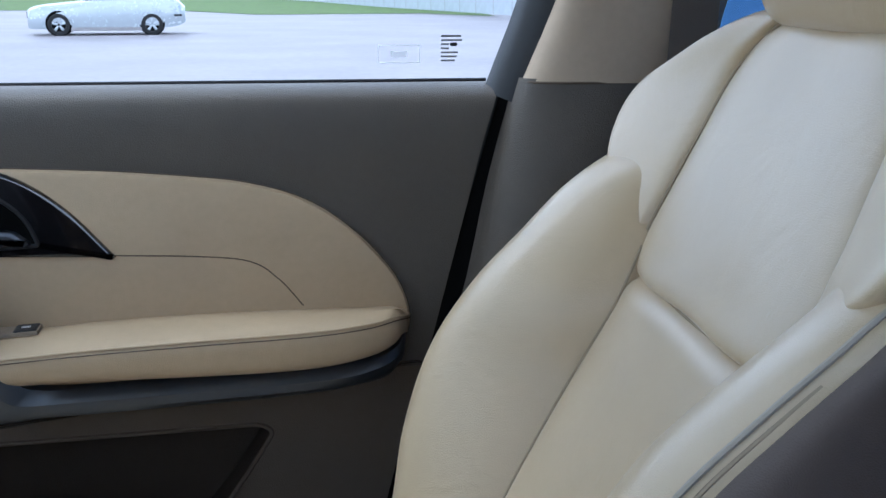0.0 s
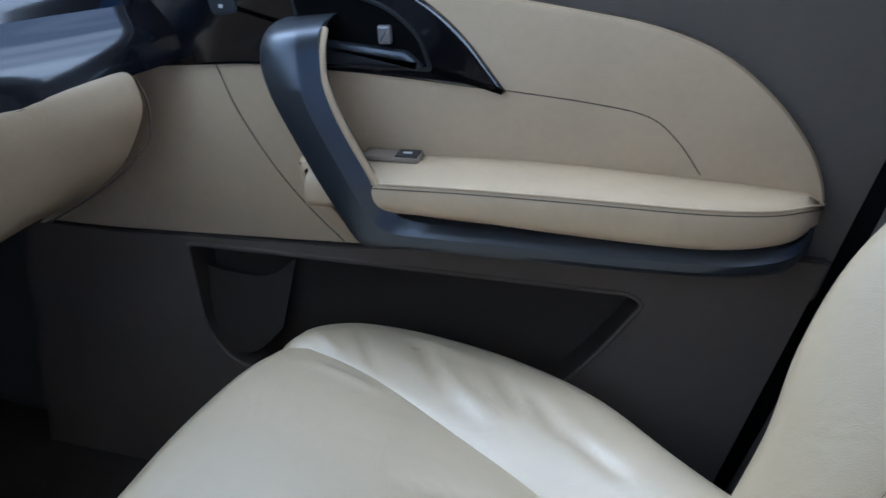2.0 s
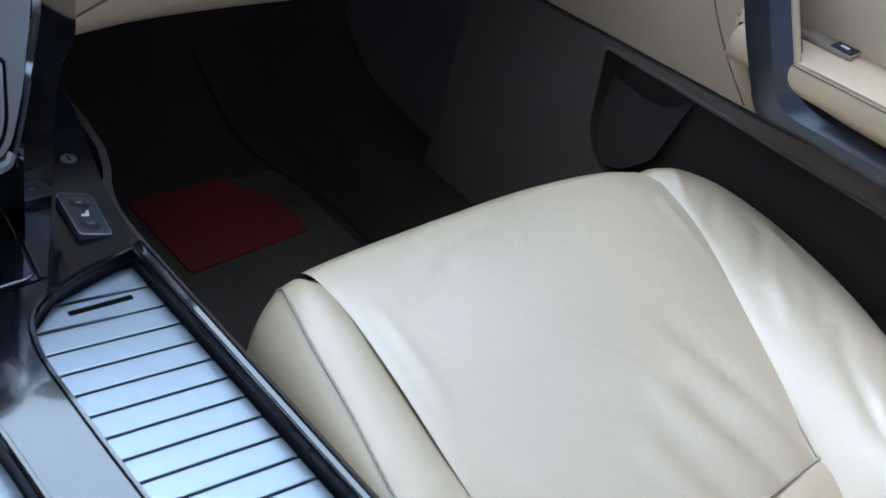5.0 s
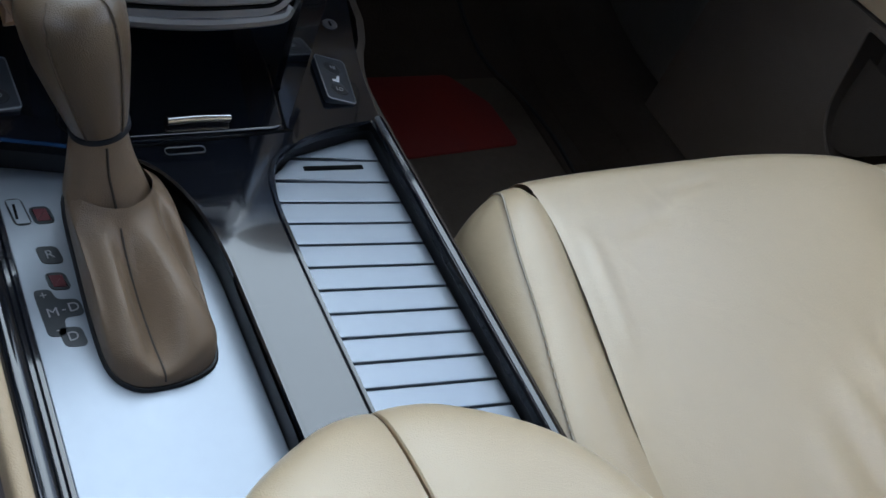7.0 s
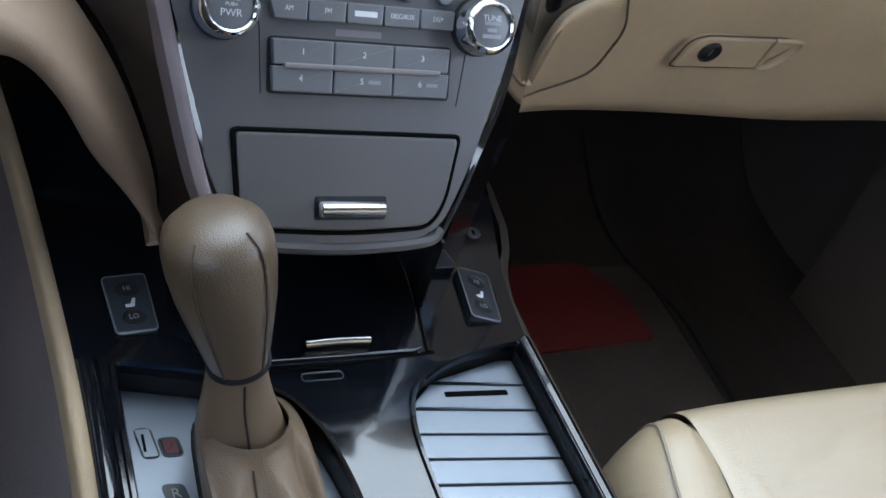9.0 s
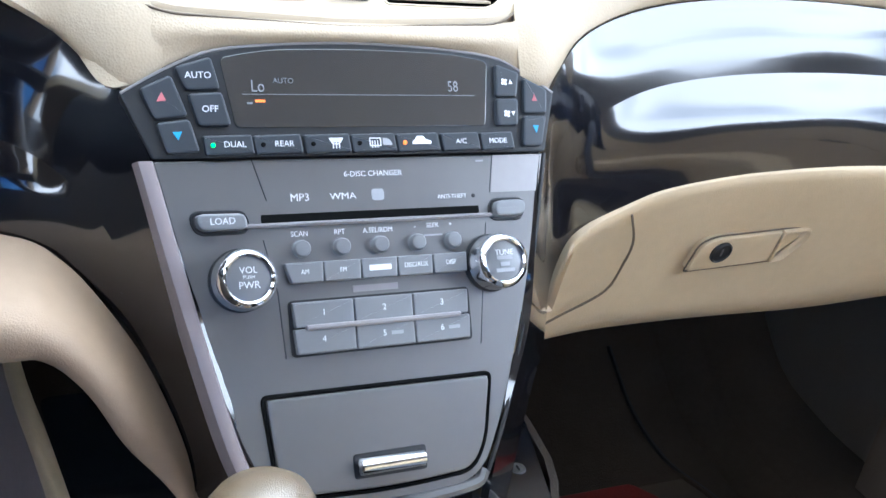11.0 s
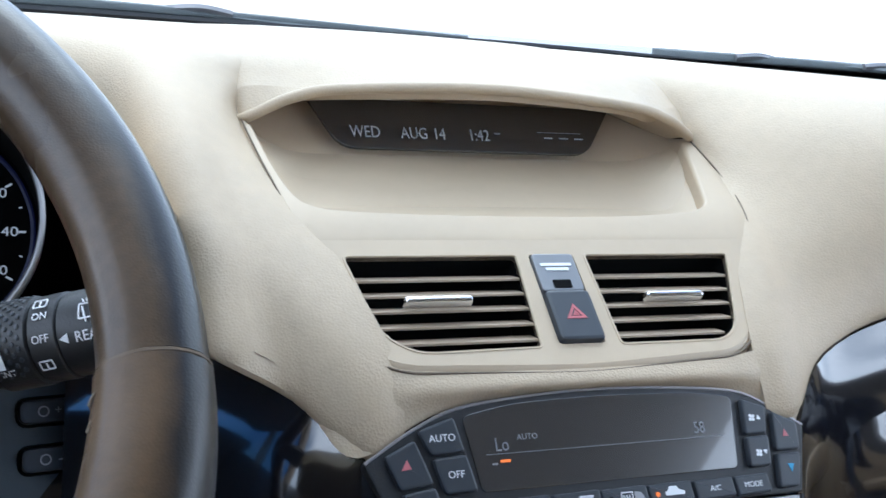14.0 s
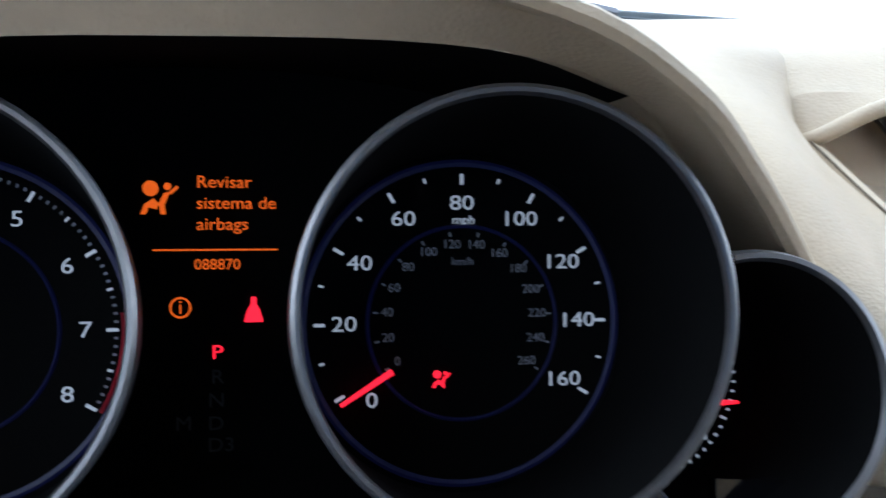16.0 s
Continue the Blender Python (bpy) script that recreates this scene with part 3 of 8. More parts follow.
part("screen_seal", tube([(-0.75, 1.325, 0.853), (-0.52, 1.40, 0.865), (-0.27, 1.422, 0.869), (0, 1.422, 0.869), (0.24, 1.422, 0.868), (0.46, 1.412, 0.863), (0.60, 1.382, 0.858), (0.75, 1.322, 0.853)], 0.0035, 6, 6), RUBBER, dash, "black seal along the windscreen")
# pod in the middle: crest over the clock, its recess, and the panel with the air vents
LIP = [(-0.160, 1.066, 0.8150), (-0.152, 1.059, 0.8195), (-0.128, 1.054, 0.832), (-0.095, 1.050, 0.839), (0, 1.042, 0.844), (0.095, 1.038, 0.838), (0.128, 1.042, 0.831), (0.150, 1.048, 0.8205), (0.158, 1.056, 0.8160)]
CREST = [[(x, 1.42, 0.866 + c * 0.2), (x, 1.25, 0.868 + c * 0.5), (x, 1.12 - c, 0.858 + c * 0.7), (x, y, z)] for x, y, z, c in
         ((-0.1605, 1.078, 0.832, -0.004), (-0.150, 1.074, 0.8365, 0.0), (-0.12, 1.062, 0.838, 0.004), (-0.09, 1.052, 0.8415, 0.006), (0, 1.042, 0.846, 0.008), (0.09, 1.040, 0.8415, 0.006), (0.12, 1.045, 0.836, 0.004), (0.150, 1.068, 0.8365, 0.0), (0.1605, 1.072, 0.832, -0.004))]
part("crest_edge", loft([[r[-1] for r in CREST], LIP], 5, 2), TAN_PAD, dash)
part("crest", thick(loft(CREST, 5, 5), 0.010), TAN_PAD, dash, "tan crest over the clock")
part("recess_lip", tube(LIP, 0.0036, 10, 6), TAN_PAD, dash)


def along(ps, n=90):
    """The same smooth curve in n even steps."""
    line = cr(ps, 12)
    run = [0.0]
    for a, b in zip(line, line[1:]):
        run.append(run[-1] + (b - a).length)
    out, k = [], 0
    for i in range(n + 1):
        d = run[-1] * i / n
        while k < len(run) - 2 and run[k + 1] < d:
            k += 1
        out.append(line[k].lerp(line[k + 1], (d - run[k]) / max(1e-9, run[k + 1] - run[k])))
    return out


def bezel_z(y):
    """Height of the smooth surround: flat with the vents, then easing back to the crest."""
    d = max(0.0, y - 0.958)
    return 0.7393 + (y - 0.9225) * 0.790 - 0.34 * (d * d / 0.048 if d < 0.024 else d - 0.012)


def laid(ps):
    return [Vector((x, y, bezel_z(y))) for x, y in ps]


MOUTH = along(laid([(-0.154, 1.054), (-0.1495, 1.020), (-0.1440, 0.993), (-0.1370, 0.979), (-0.1255, 0.9738), (-0.095, 0.9715), (-0.05, 0.970), (0, 0.9695), (0.05, 0.970), (0.09, 0.9722), (0.114, 0.9755), (0.1268, 0.982), (0.1325, 0.993), (0.1395, 1.012), (0.1465, 1.034), (0.152, 1.052)]))
SEAM_L = laid([(-0.1575, 1.060), (-0.1535, 1.022), (-0.1490, 0.990), (-0.1425, 0.955)])
SEAM_R = laid([(0.1455, 0.955), (0.1515, 0.976), (0.1560, 0.998), (0.1585, 1.025), (0.1580, 1.058)])
SURROUND = along(SEAM_L, 28)[:-1] + [SEAM_L[-1].lerp(SEAM_R[0], i / 36) for i in range(36)] + along(SEAM_R, 26)
turn_in = [Vector((-(b - a).y, (b - a).x, 0)).normalized() for a, b in zip([MOUTH[0], *MOUTH], [*MOUTH[1:], MOUTH[-1]])]
skirt_out = [Vector((-1, 0, 0)) if k < 28 else Vector((0, -1, 0)) if k < 65 else Vector((1, 0, 0)) for k in range(91)]
mid_rows = [[Vector((p.x + (q.x - p.x) * u, y, bezel_z(y))) for p, q in zip(SURROUND, MOUTH) for y in (p.y + (q.y - p.y) * u,)] for u in (0.03, 0.25, 0.5, 0.75, 0.94)]
depth = [0.0035 + 0.006 * abs(k / 45 - 1) ** 2 for k in range(91)]
part("clock_surround", grid([[p + o * 0.0035 - Vector((0, 0, 0.007)) for p, o in zip(SURROUND, skirt_out)], [p + o * 0.0010 - Vector((0, 0, 0.0012)) for p, o in zip(SURROUND, skirt_out)], *mid_rows, MOUTH,
                             *[[p + n * e - Vector((0, 0, h)) for p, n in zip(MOUTH, turn_in)] for e, h in ((0.0010, 0.0004), (0.0020, 0.0014), (0.0026, 0.0030))],
                             [p + n * 0.0045 - Vector((0, 0, 0.003 + h)) for p, n, h in zip(MOUTH, turn_in, depth)]]), TAN_SMOOTH, dash, "smooth tan surround of the clock recess")
FOOT = [p + n * 0.0042 - Vector((0, 0, 0.0025 + h)) for p, n, h in zip(MOUTH, turn_in, depth)]
FLOOR = [(-0.1515, 1.050, 0.803), (-0.1400, 1.014, 0.785), (-0.1285, 1.004, 0.7745), (-0.08, 1.009, 0.7735), (0, 1.011, 0.7735), (0.08, 1.009, 0.7735), (0.114, 1.004, 0.7750), (0.133, 1.017, 0.787), (0.1495, 1.047, 0.803)]
CREASE = [(-0.1505, 1.056, 0.805), (-0.136, 1.038, 0.793), (-0.122, 1.037, 0.7855), (-0.08, 1.041, 0.7850), (0, 1.042, 0.7850), (0.08, 1.041, 0.7850), (0.108, 1.035, 0.7858), (0.128, 1.036, 0.794), (0.148, 1.051, 0.805)]
RBACK = [(-0.149, 1.07, 0.808), (-0.130, 1.070, 0.799), (-0.112, 1.072, 0.796), (-0.08, 1.074, 0.796), (0, 1.075, 0.796), (0.075, 1.073, 0.796), (0.105, 1.066, 0.797), (0.125, 1.062, 0.800), (0.1475, 1.061, 0.808)]
RTOP = [(-0.1520, 1.078, 0.814), (-0.136, 1.090, 0.820), (-0.116, 1.102, 0.827), (-0.09, 1.108, 0.833), (0, 1.108, 0.837), (0.088, 1.104, 0.833), (0.114, 1.092, 0.827), (0.132, 1.080, 0.820), (0.1490, 1.068, 0.814)]
part("recess_tray", grid([FOOT, along(FLOOR)]), TAN_SMOOTH, dash, "smooth tan tray under the clock")
part("recess_step", grid([along(FLOOR), along(CREASE)]), TAN_SMOOTH, dash)
part("recess_slope", grid([along(CREASE), along(RBACK)]), TAN_SMOOTH, dash)
for side, k in ((-1, 0), (1, -1)):
    ends = [SURROUND[k], MOUTH[k], FOOT[k], Vector(FLOOR[k]), Vector(CREASE[k]), Vector(RBACK[k]), Vector(RTOP[k])]
    part("recess_cheek", grid([ends, [p.lerp(Vector(LIP[k]), 0.6) + Vector((side * 0.004, 0.002, 0)) for p in ends], [Vector(LIP[k]) + Vector((side * 0.003, 0.002 + 0.002 * i, 0.001)) for i in range(7)]]), TAN_SMOOTH, dash)
part("recess_back", grid([along(RBACK), along(RTOP)]), TAN_SMOOTH, dash)
under = [p + Vector((0, -0.001, 0)) for p in along(RTOP)]
part("recess_ceiling", grid([along(LIP), [p.lerp(q, 0.4) + Vector((0, 0, 0.001)) for p, q in zip(along(LIP), under)], under]), TAN_SMOOTH, dash, "smooth tan underside of the crest")
for side, line in ((-1, SEAM_L), (1, SEAM_R)):
    part("surround_joint", tube([p + Vector((side * 0.0004, 0, 0.0002)) for p in line], 0.0006, 5, 5), SEAM, dash)
CLK = frame_m((-0.008, 1.079, 0.8145), (1, -0.02, 0), (0, 0.62, 0.78))
clock = thing("clock_display", "dark clock display reading WED AUG 14 1:42", "display", CLK)
part("screen", slab(rpoly([(-0.0845, -0.0175), (0.0925, -0.0180), (0.118, 0.020), (-0.103, 0.020)], [0.012, 0.012, 0.002, 0.002]), -0.002, 0.0005, 0.0004), LCD, clock)
for txt, px in (("WED", -0.0665), ("AUG", -0.033), ("14", -0.0155), ("1:42", 0.013)):
    letters(txt, 0.0125, SEGMENT, clock, at(px, -0.006, 0.0012), "digits", squeeze=0.72)
for i in range(3):
    bar(0.0615 + i * 0.0118, -0.0062, 0.0680 + i * 0.0118, -0.0054, 0.0009, SEGMENT, clock, "dash")
bar(0.0570, -0.0016, 0.0905, -0.0012, 0.0009, DIM_SEGMENT, clock, "dash")
bar(0.0245, -0.0042, 0.0290, -0.0030, 0.0009, DIM_SEGMENT, clock, "dash")

VENT = frame_m((0, 0.9225, 0.7393), (1, 0, 0), (0, 0.785, 0.620)) @ Matrix.Diagonal((1.015, 0.926, 1, 1))
panel = thing("vent_panel", "tan panel with two air vents under the clock", "vent panel", VENT)
LV = rpoly([(-0.121, 0.033), (-0.110, -0.022), (-0.094, -0.0355), (-0.024, -0.0345), (-0.021, 0.033)], [0.004, 0.010, 0.012, 0.003, 0.003])
RV = rpoly([(0.021, 0.033), (0.023, -0.0345), (0.090, -0.0345), (0.102, -0.024), (0.119, 0.033)], [0.003, 0.003, 0.012, 0.010, 0.004])
HZ = rrect(-0.0140, -0.033, 0.0140, 0.033, 0.003)
OUT = rpoly([(-0.1205, -0.031), (-0.102, -0.0425), (0, -0.0475), (0.094, -0.0415), (0.110, -0.027), (0.133, 0.020), (0.1433, 0.0447), (0, 0.0447), (-0.1404, 0.0447)],
            [0.010, 0.014, 0.02, 0.014, 0.012, 0.02, 0.0003, 0.001, 0.0003])
part("face", holed(OUT, [LV, RV, HZ], -0.005, 0.0), TAN_SMOOTH, panel, "smooth tan face", smooth=False)
RIM_OUT = [[(x, y, z) for x, y in inset(OUT, -e)] for e, z in ((0.0, -0.0001), (0.0025, -0.0010), (0.0050, -0.0035), (0.0065, -0.0075))]
part("edge", grid(RIM_OUT, closed_u=True), TAN_SMOOTH, panel)
part("seam", tube([(x, y, -0.0014) for x, y in (lambda q: q[42:] + q[:33])(inset(OUT, -0.0042))], 0.0009, 5, 1, smooth=False), SEAM, panel)


def vent(outline, x0, x1, cx, label):
    # back and duct are near black: the shade behind the slats is coloured in
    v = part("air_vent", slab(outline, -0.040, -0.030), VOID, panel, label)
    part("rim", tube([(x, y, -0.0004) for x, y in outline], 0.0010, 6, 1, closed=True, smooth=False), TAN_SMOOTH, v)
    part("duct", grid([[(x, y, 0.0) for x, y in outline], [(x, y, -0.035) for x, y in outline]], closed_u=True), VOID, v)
    for i in range(5):
        y = 0.0205 - i * 0.0110
        a = x0 + (0.033 - y) * 0.20 if x0 < 0 else x0 + 0.001
        b = x1 - 0.001 if x0 < 0 else x1 - (0.033 - y) * 0.30
        a, b = (a + 0.002 + 0.006 * (i == 4), b) if x0 < 0 else (a, b - 0.002 - 0.006 * (i == 4))
        part("slat", moved(slab(rrect(a, -0.0060, b, 0.0060, 0.002, 2), -0.0007, 0.0007, 0.0005), pose(0, y, -0.0065, -42, 0, 0)), SLAT, v)
    part("tab", moved(slab(rrect(cx - 0.019, -0.0024, cx + 0.019, 0.0024, 0.0022), 0, 0.006, 0.0022), pose(0, -0.0020, -0.001)), CHROME, v, "bright chrome tab")


vent(LV, -0.121, -0.021, -0.0755, "air vent with five slats and a chrome tab")
vent(RV, 0.021, 0.119, 0.067, "air vent with five slats and a chrome tab")
hz = part("hazard_switch", slab(rrect(-0.0135, -0.0325, 0.0135, 0.0035, 0.0035), -0.006, 0.0035, 0.002), BUTTON_DARK, panel, "dark hazard switch with a red triangle")
part("lamp_plate", slab(rrect(-0.0130, 0.0040, 0.0130, 0.0325, 0.003), -0.006, 0.0015, 0.001), BUTTON, panel, "grey lamp plate with a dark window")
part("lamp_window", slab(rrect(-0.0055, 0.0060, 0.0055, 0.0120, 0.0008), 0.001, 0.0019), VOID, panel)
for i, (w, y) in enumerate(((0.0095, 0.0225), (0.0070, 0.0190))):
    bar(-w, y, w, y + 0.0022, 0.0016, WHITE, panel)
tri = [(-0.0062, -0.018), (0.0062, -0.018), (0, -0.0075)]
part("triangle", holed(tri, [inset(tri, 0.0016)], 0.0030, 0.0038), HAZARD, hz, "red triangle", smooth=False)
part("triangle", holed(inset(tri, 0.0023), [inset(tri, 0.0033)], 0.0030, 0.0038), HAZARD, hz, "red triangle", smooth=False)
# grained skirt between the vent panel and the climate panel
SK_T = [(-0.150, 0.9170, 0.7352), (-0.130, 0.900, 0.7205), (-0.098, 0.8905, 0.7125), (0, 0.8868, 0.7105), (0.096, 0.8905, 0.7125), (0.131, 0.901, 0.722), (0.152, 0.9160, 0.7300)]
SK_M = [(-0.150, 0.9070, 0.7125), (-0.131, 0.887, 0.696), (-0.095, 0.882, 0.7030), (0, 0.8815, 0.7045), (0.095, 0.882, 0.7030), (0.132, 0.887, 0.697), (0.151, 0.9045, 0.7105)]
SK_B = [(-0.148, 0.8965, 0.6895), (-0.1305, 0.8735, 0.676), (-0.082, 0.8835, 0.6935), (0, 0.8860, 0.6985), (0.088, 0.8835, 0.6940), (0.1305, 0.8735, 0.677), (0.149, 0.8925, 0.6925)]
part("skirt", thick(loft([SK_T, SK_M, SK_B], 6, 5), 0.006), TAN_PAD, dash, "grained tan skirt")

# black gloss band: sweeps up beside the radio and out to the door
A = [(0.080, 0.772, 0.385), (0.074, 0.766, 0.500), (0.095, 0.792, 0.556), (0.106, 0.820, 0.600), (0.116, 0.850, 0.645), (0.130, 0.872, 0.679), (0.170, 0.904, 0.705), (0.240, 0.920, 0.722), (0.34, 0.923, 0.729), (0.46, 0.915, 0.727), (0.60, 0.877, 0.720), (0.75, 0.818, 0.708)]
B = [(0.112, 0.800, 0.385), (0.112, 0.800, 0.500), (0.150, 0.850, 0.498), (0.158, 0.866, 0.520), (0.161, 0.872, 0.548), (0.174, 0.876, 0.571), (0.214, 0.880, 0.586), (0.256, 0.882, 0.598), (0.34, 0.882, 0.607), (0.46, 0.872, 0.612), (0.60, 0.828, 0.618), (0.75, 0.775, 0.628)]


def band(top, low, flat, crease, lean):
    """A lacquered band between two edges: two rounded steps that meet in a crease; flat columns stay plane."""
    rows = [[], [], []]
    for k, (a, b) in enumerate(zip(top, low)):
        a, b = Vector(a), Vector(b)
        d = b - a
        w = max(0.0, min(1.0, (k - flat + 1) / 4))
        w = w * w * (3 - 2 * w)
        plane = [a + d * crease * 0.42, a + d * crease, a + d * (crease + (1 - crease) * 0.42)]
        mid = Vector((a.x + d.x * crease, a.y + d.z * lean * crease, a.z + d.z * crease))
        rest = b - mid
        curved = [Vector((a.x + d.x * crease * 0.42, a.y + d.z * lean * crease * 0.58, a.z + d.z * crease * 0.42)), mid, mid + Vector((rest.x * 0.5, rest.y * 0.5 + rest.z * 0.06, rest.z * 0.42))]
        ps = [p.lerp(q, w) for p, q in zip(plane, curved)]
        for r, q in zip(rows, ps):
            r.append(q)
    upper = loft([list(top), rows[0], rows[1]], 5, 6)
    lower = loft([rows[1], rows[2], list(low)], 5, 6)
    return join(thick(upper, 0.005), thick(lower, 0.005))


part("gloss_band", band(A, B, 5, 0.40, 0.3625), GLOSS, dash, "glossy black trim band")
LA = [(-0.071, 0.770, 0.425), (-0.074, 0.766, 0.500), (-0.095, 0.792, 0.556), (-0.106, 0.820, 0.600), (-0.1165, 0.850, 0.646), (-0.1300, 0.880, 0.681), (-0.1500, 0.902, 0.7035), (-0.1800, 0.914, 0.7205), (-0.215, 0.919, 0.7285), (-0.260, 0.920, 0.732)]
LB = [(-0.0905, 0.800, 0.440), (-0.0965, 0.820, 0.482), (-0.1135, 0.840, 0.525), (-0.1335, 0.850, 0.559), (-0.1480, 0.858, 0.577), (-0.1640, 0.868, 0.588), (-0.1830, 0.876, 0.594), (-0.205, 0.880, 0.598), (-0.230, 0.881, 0.600), (-0.265, 0.881, 0.602)]
part("gloss_band", band(LA, LB, 4, 0.62, 0.25), GLOSS, dash, "glossy black trim band")

# lower passenger side: end cap beside the radio and the glove box
LOW = []
MIDP = ((0.012, 0.006), (0.0, 0.0), (0.010, -0.033), (0.021, -0.068), (0.028, -0.103), (0.032, -0.130), (0.046, -0.147), (0.075, -0.152))
ENDP = ((0.010, 0.006), (0.0, 0.0), (-0.007, -0.025), (0.002, -0.053), (0.020, -0.085), (0.052, -0.114), (0.090, -0.140), (0.10, -0.143))
for x, y0, zt, k in ((0.154, 0.862, 0.520, 0), (0.163, 0.866, 0.552, 0), (0.176, 0.871, 0.572, 0), (0.214, 0.877, 0.587, 0), (0.256, 0.880, 0.599, 0), (0.34, 0.880, 0.608, 0), (0.46, 0.870, 0.613, 0.1), (0.56, 0.842, 0.617, 0.5), (0.63, 0.814, 0.621, 0.9), (0.660, 0.802, 0.622, 1.0), (0.668, 0.806, 0.617, 1.0), (0.671, 0.822, 0.605, 1.0)):
    f = (zt - 0.453) / 0.155 if x < 0.5 else 1.0
    LOW.append([(x, y0 + a[0] * (1 - k) + b[0] * k, zt + (a[1] * f if a[1] < 0 else a[1]) * (1 - k) + b[1] * k) for a, b in zip(MIDP, ENDP)])
part("lower_panel", thick(loft(LOW, 5, 4), 0.008), TAN, dash, "tan lower panel")
part("glove_box_gap", tube([(0.219, 0.8775, 0.585), (0.232, 0.885, 0.560), (0.234, 0.892, 0.538), (0.226, 0.896, 0.513), (0.190, 0.894, 0.497), (0.172, 0.890, 0.492)], 0.0010, 6, 6), SEAM, dash, "dark joint beside the glove box")
part("end_gap", tube([(0.674, 0.805, 0.618), (0.678, 0.797, 0.595), (0.675, 0.797, 0.565), (0.665, 0.815, 0.535), (0.652, 0.85, 0.505), (0.64, 0.89, 0.478)], 0.0012, 6, 6), SEAM, dash, "dark joint at the dashboard's end")
LAT = frame_m((0.352, 0.8990, 0.5405), (0.995, -0.02, 0.06), (0.0, -0.25, 0.97))
latch = part("glove_box_latch", slab(rpoly([(-0.052, -0.0155), (0.030, -0.0155), (0.030, 0.0155), (-0.036, 0.0155), (-0.048, 0.010)], [0.003, 0.001, 0.001, 0.012, 0.008]), -0.008, 0.0045, 0.0015), TAN, dash, "tan latch with a keyhole", m=LAT)
bowl = rpoly([(0.0305, -0.0165), (0.044, -0.0165), (0.060, 0.004), (0.060, 0.0165), (0.0305, 0.0165)], [0.001, 0.010, 0.010, 0.007, 0.001])
part("finger_recess", grid([[(x, y, h) for x, y in inset(bowl, e)] for e, h in ((-0.0006, 0.0005), (0.0, 0.0052), (0.0011, 0.0060), (0.0020, 0.0054), (0.0026, 0.0040), (0.0036, 0.0033), (0.0052, 0.0031))], closed_u=True, cap=True), TAN, latch, "hollow finger recess")
part("latch_gap", tube([(x, y, 0.0022) for x, y in rpoly([(-0.0535, -0.017), (0.061, -0.017), (0.061, 0.017), (-0.037, 0.017), (-0.0495, 0.0115)], [0.003, 0.012, 0.007, 0.012, 0.008])], 0.0008, 5, 1, closed=True, smooth=False), SEAM, latch)
part("lock", moved(lathe([(0.0, 0.0), (0.0098, 0.0), (0.0098, 0.0062), (0.0085, 0.0070), (0.0080, 0.0058), (0.0, 0.0058)], 28), pose(-0.027, 0.002, 0)), BLACK, latch, "black lock cylinder")
part("keyhole", slab(rrect(-0.0276, -0.001, -0.0264, 0.006, 0.0004), 0.005, 0.0064), FACE_EDGE, latch)

# driver's side: knee panel and dark lower parts
KT = [(-0.0915, 0.800, 0.440), (-0.097, 0.818, 0.480), (-0.114, 0.838, 0.523), (-0.134, 0.847, 0.557), (-0.158, 0.862, 0.584), (-0.186, 0.874, 0.595), (-0.26, 0.878, 0.602), (-0.45, 0.88, 0.605), (-0.74, 0.85, 0.605)]
KM = [(-0.0918, 0.796, 0.442), (-0.104, 0.800, 0.478), (-0.126, 0.804, 0.521), (-0.145, 0.806, 0.550), (-0.165, 0.806, 0.573), (-0.19, 0.806, 0.584), (-0.27, 0.81, 0.590), (-0.45, 0.82, 0.590), (-0.74, 0.81, 0.590)]
KB = [(-0.0920, 0.798, 0.441), (-0.1125, 0.800, 0.475), (-0.133, 0.802, 0.503), (-0.152, 0.804, 0.537), (-0.172, 0.805, 0.558), (-0.195, 0.806, 0.560), (-0.28, 0.82, 0.555), (-0.45, 0.83, 0.55), (-0.74, 0.82, 0.55)]
KC = [(x - 0.001, y + 0.012, z + 0.001) for x, y, z in KB]
part("knee_panel", thick(loft([KT, KM, KB, KC], 5, 5), 0.008), TAN_PINK, dash, "pinkish tan knee panel under the steering column")


# ---- centre stack: climate panel, radio, drawer ----
STK = frame_m((0, 0.822, 0.600), (1, 0, 0), (0, 0.536, 0.844))
stack = thing("centre_stack", "grey metallic centre stack with climate panel and radio", "centre stack", STK)
FACE_OUT = rpoly([(-0.1145, 0.0525), (-0.098, -0.026), (-0.081, -0.098), (-0.064, -0.131), (-0.03, -0.1395), (0.03, -0.1395), (0.058, -0.131), (0.074, -0.098), (0.0955, -0.035), (0.1175, 0.0525)], [0.001, 0.02, 0.02, 0.012, 0.02, 0.02, 0.012, 0.02, 0.02, 0.001])
part("faceplate", slab(FACE_OUT, -0.030, 0.0, 0.0008), FACE, stack, "grey metallic faceplate")
EDGE_L = cr([(-0.1150, 0.0525, 0), (-0.0985, -0.026, 0), (-0.0815, -0.098, 0), (-0.0685, -0.132, 0)], 8)
part("edge_trim", thick(grid([[(p.x + a, p.y, h) for p in EDGE_L] for a, h in ((0.0004, 0.0004), (-0.0010, 0.0026), (-0.0045, 0.0033), (-0.0075, 0.0024), (-0.0092, -0.003), (-0.0096, -0.014))]), 0.002), mat("mauve_grey_plastic", (0.25, 0.205, 0.205), 0.45, metal=0.2, grain=0.15, gscale=2500), stack, "mauve-grey edge strip")
part("edge_trim", tube([(0.1195, 0.0525, -0.001), (0.0985, -0.035, -0.001), (0.0770, -0.098, -0.001), (0.061, -0.134, -0.003)], 0.0014, 6, 6), BLACK, stack)
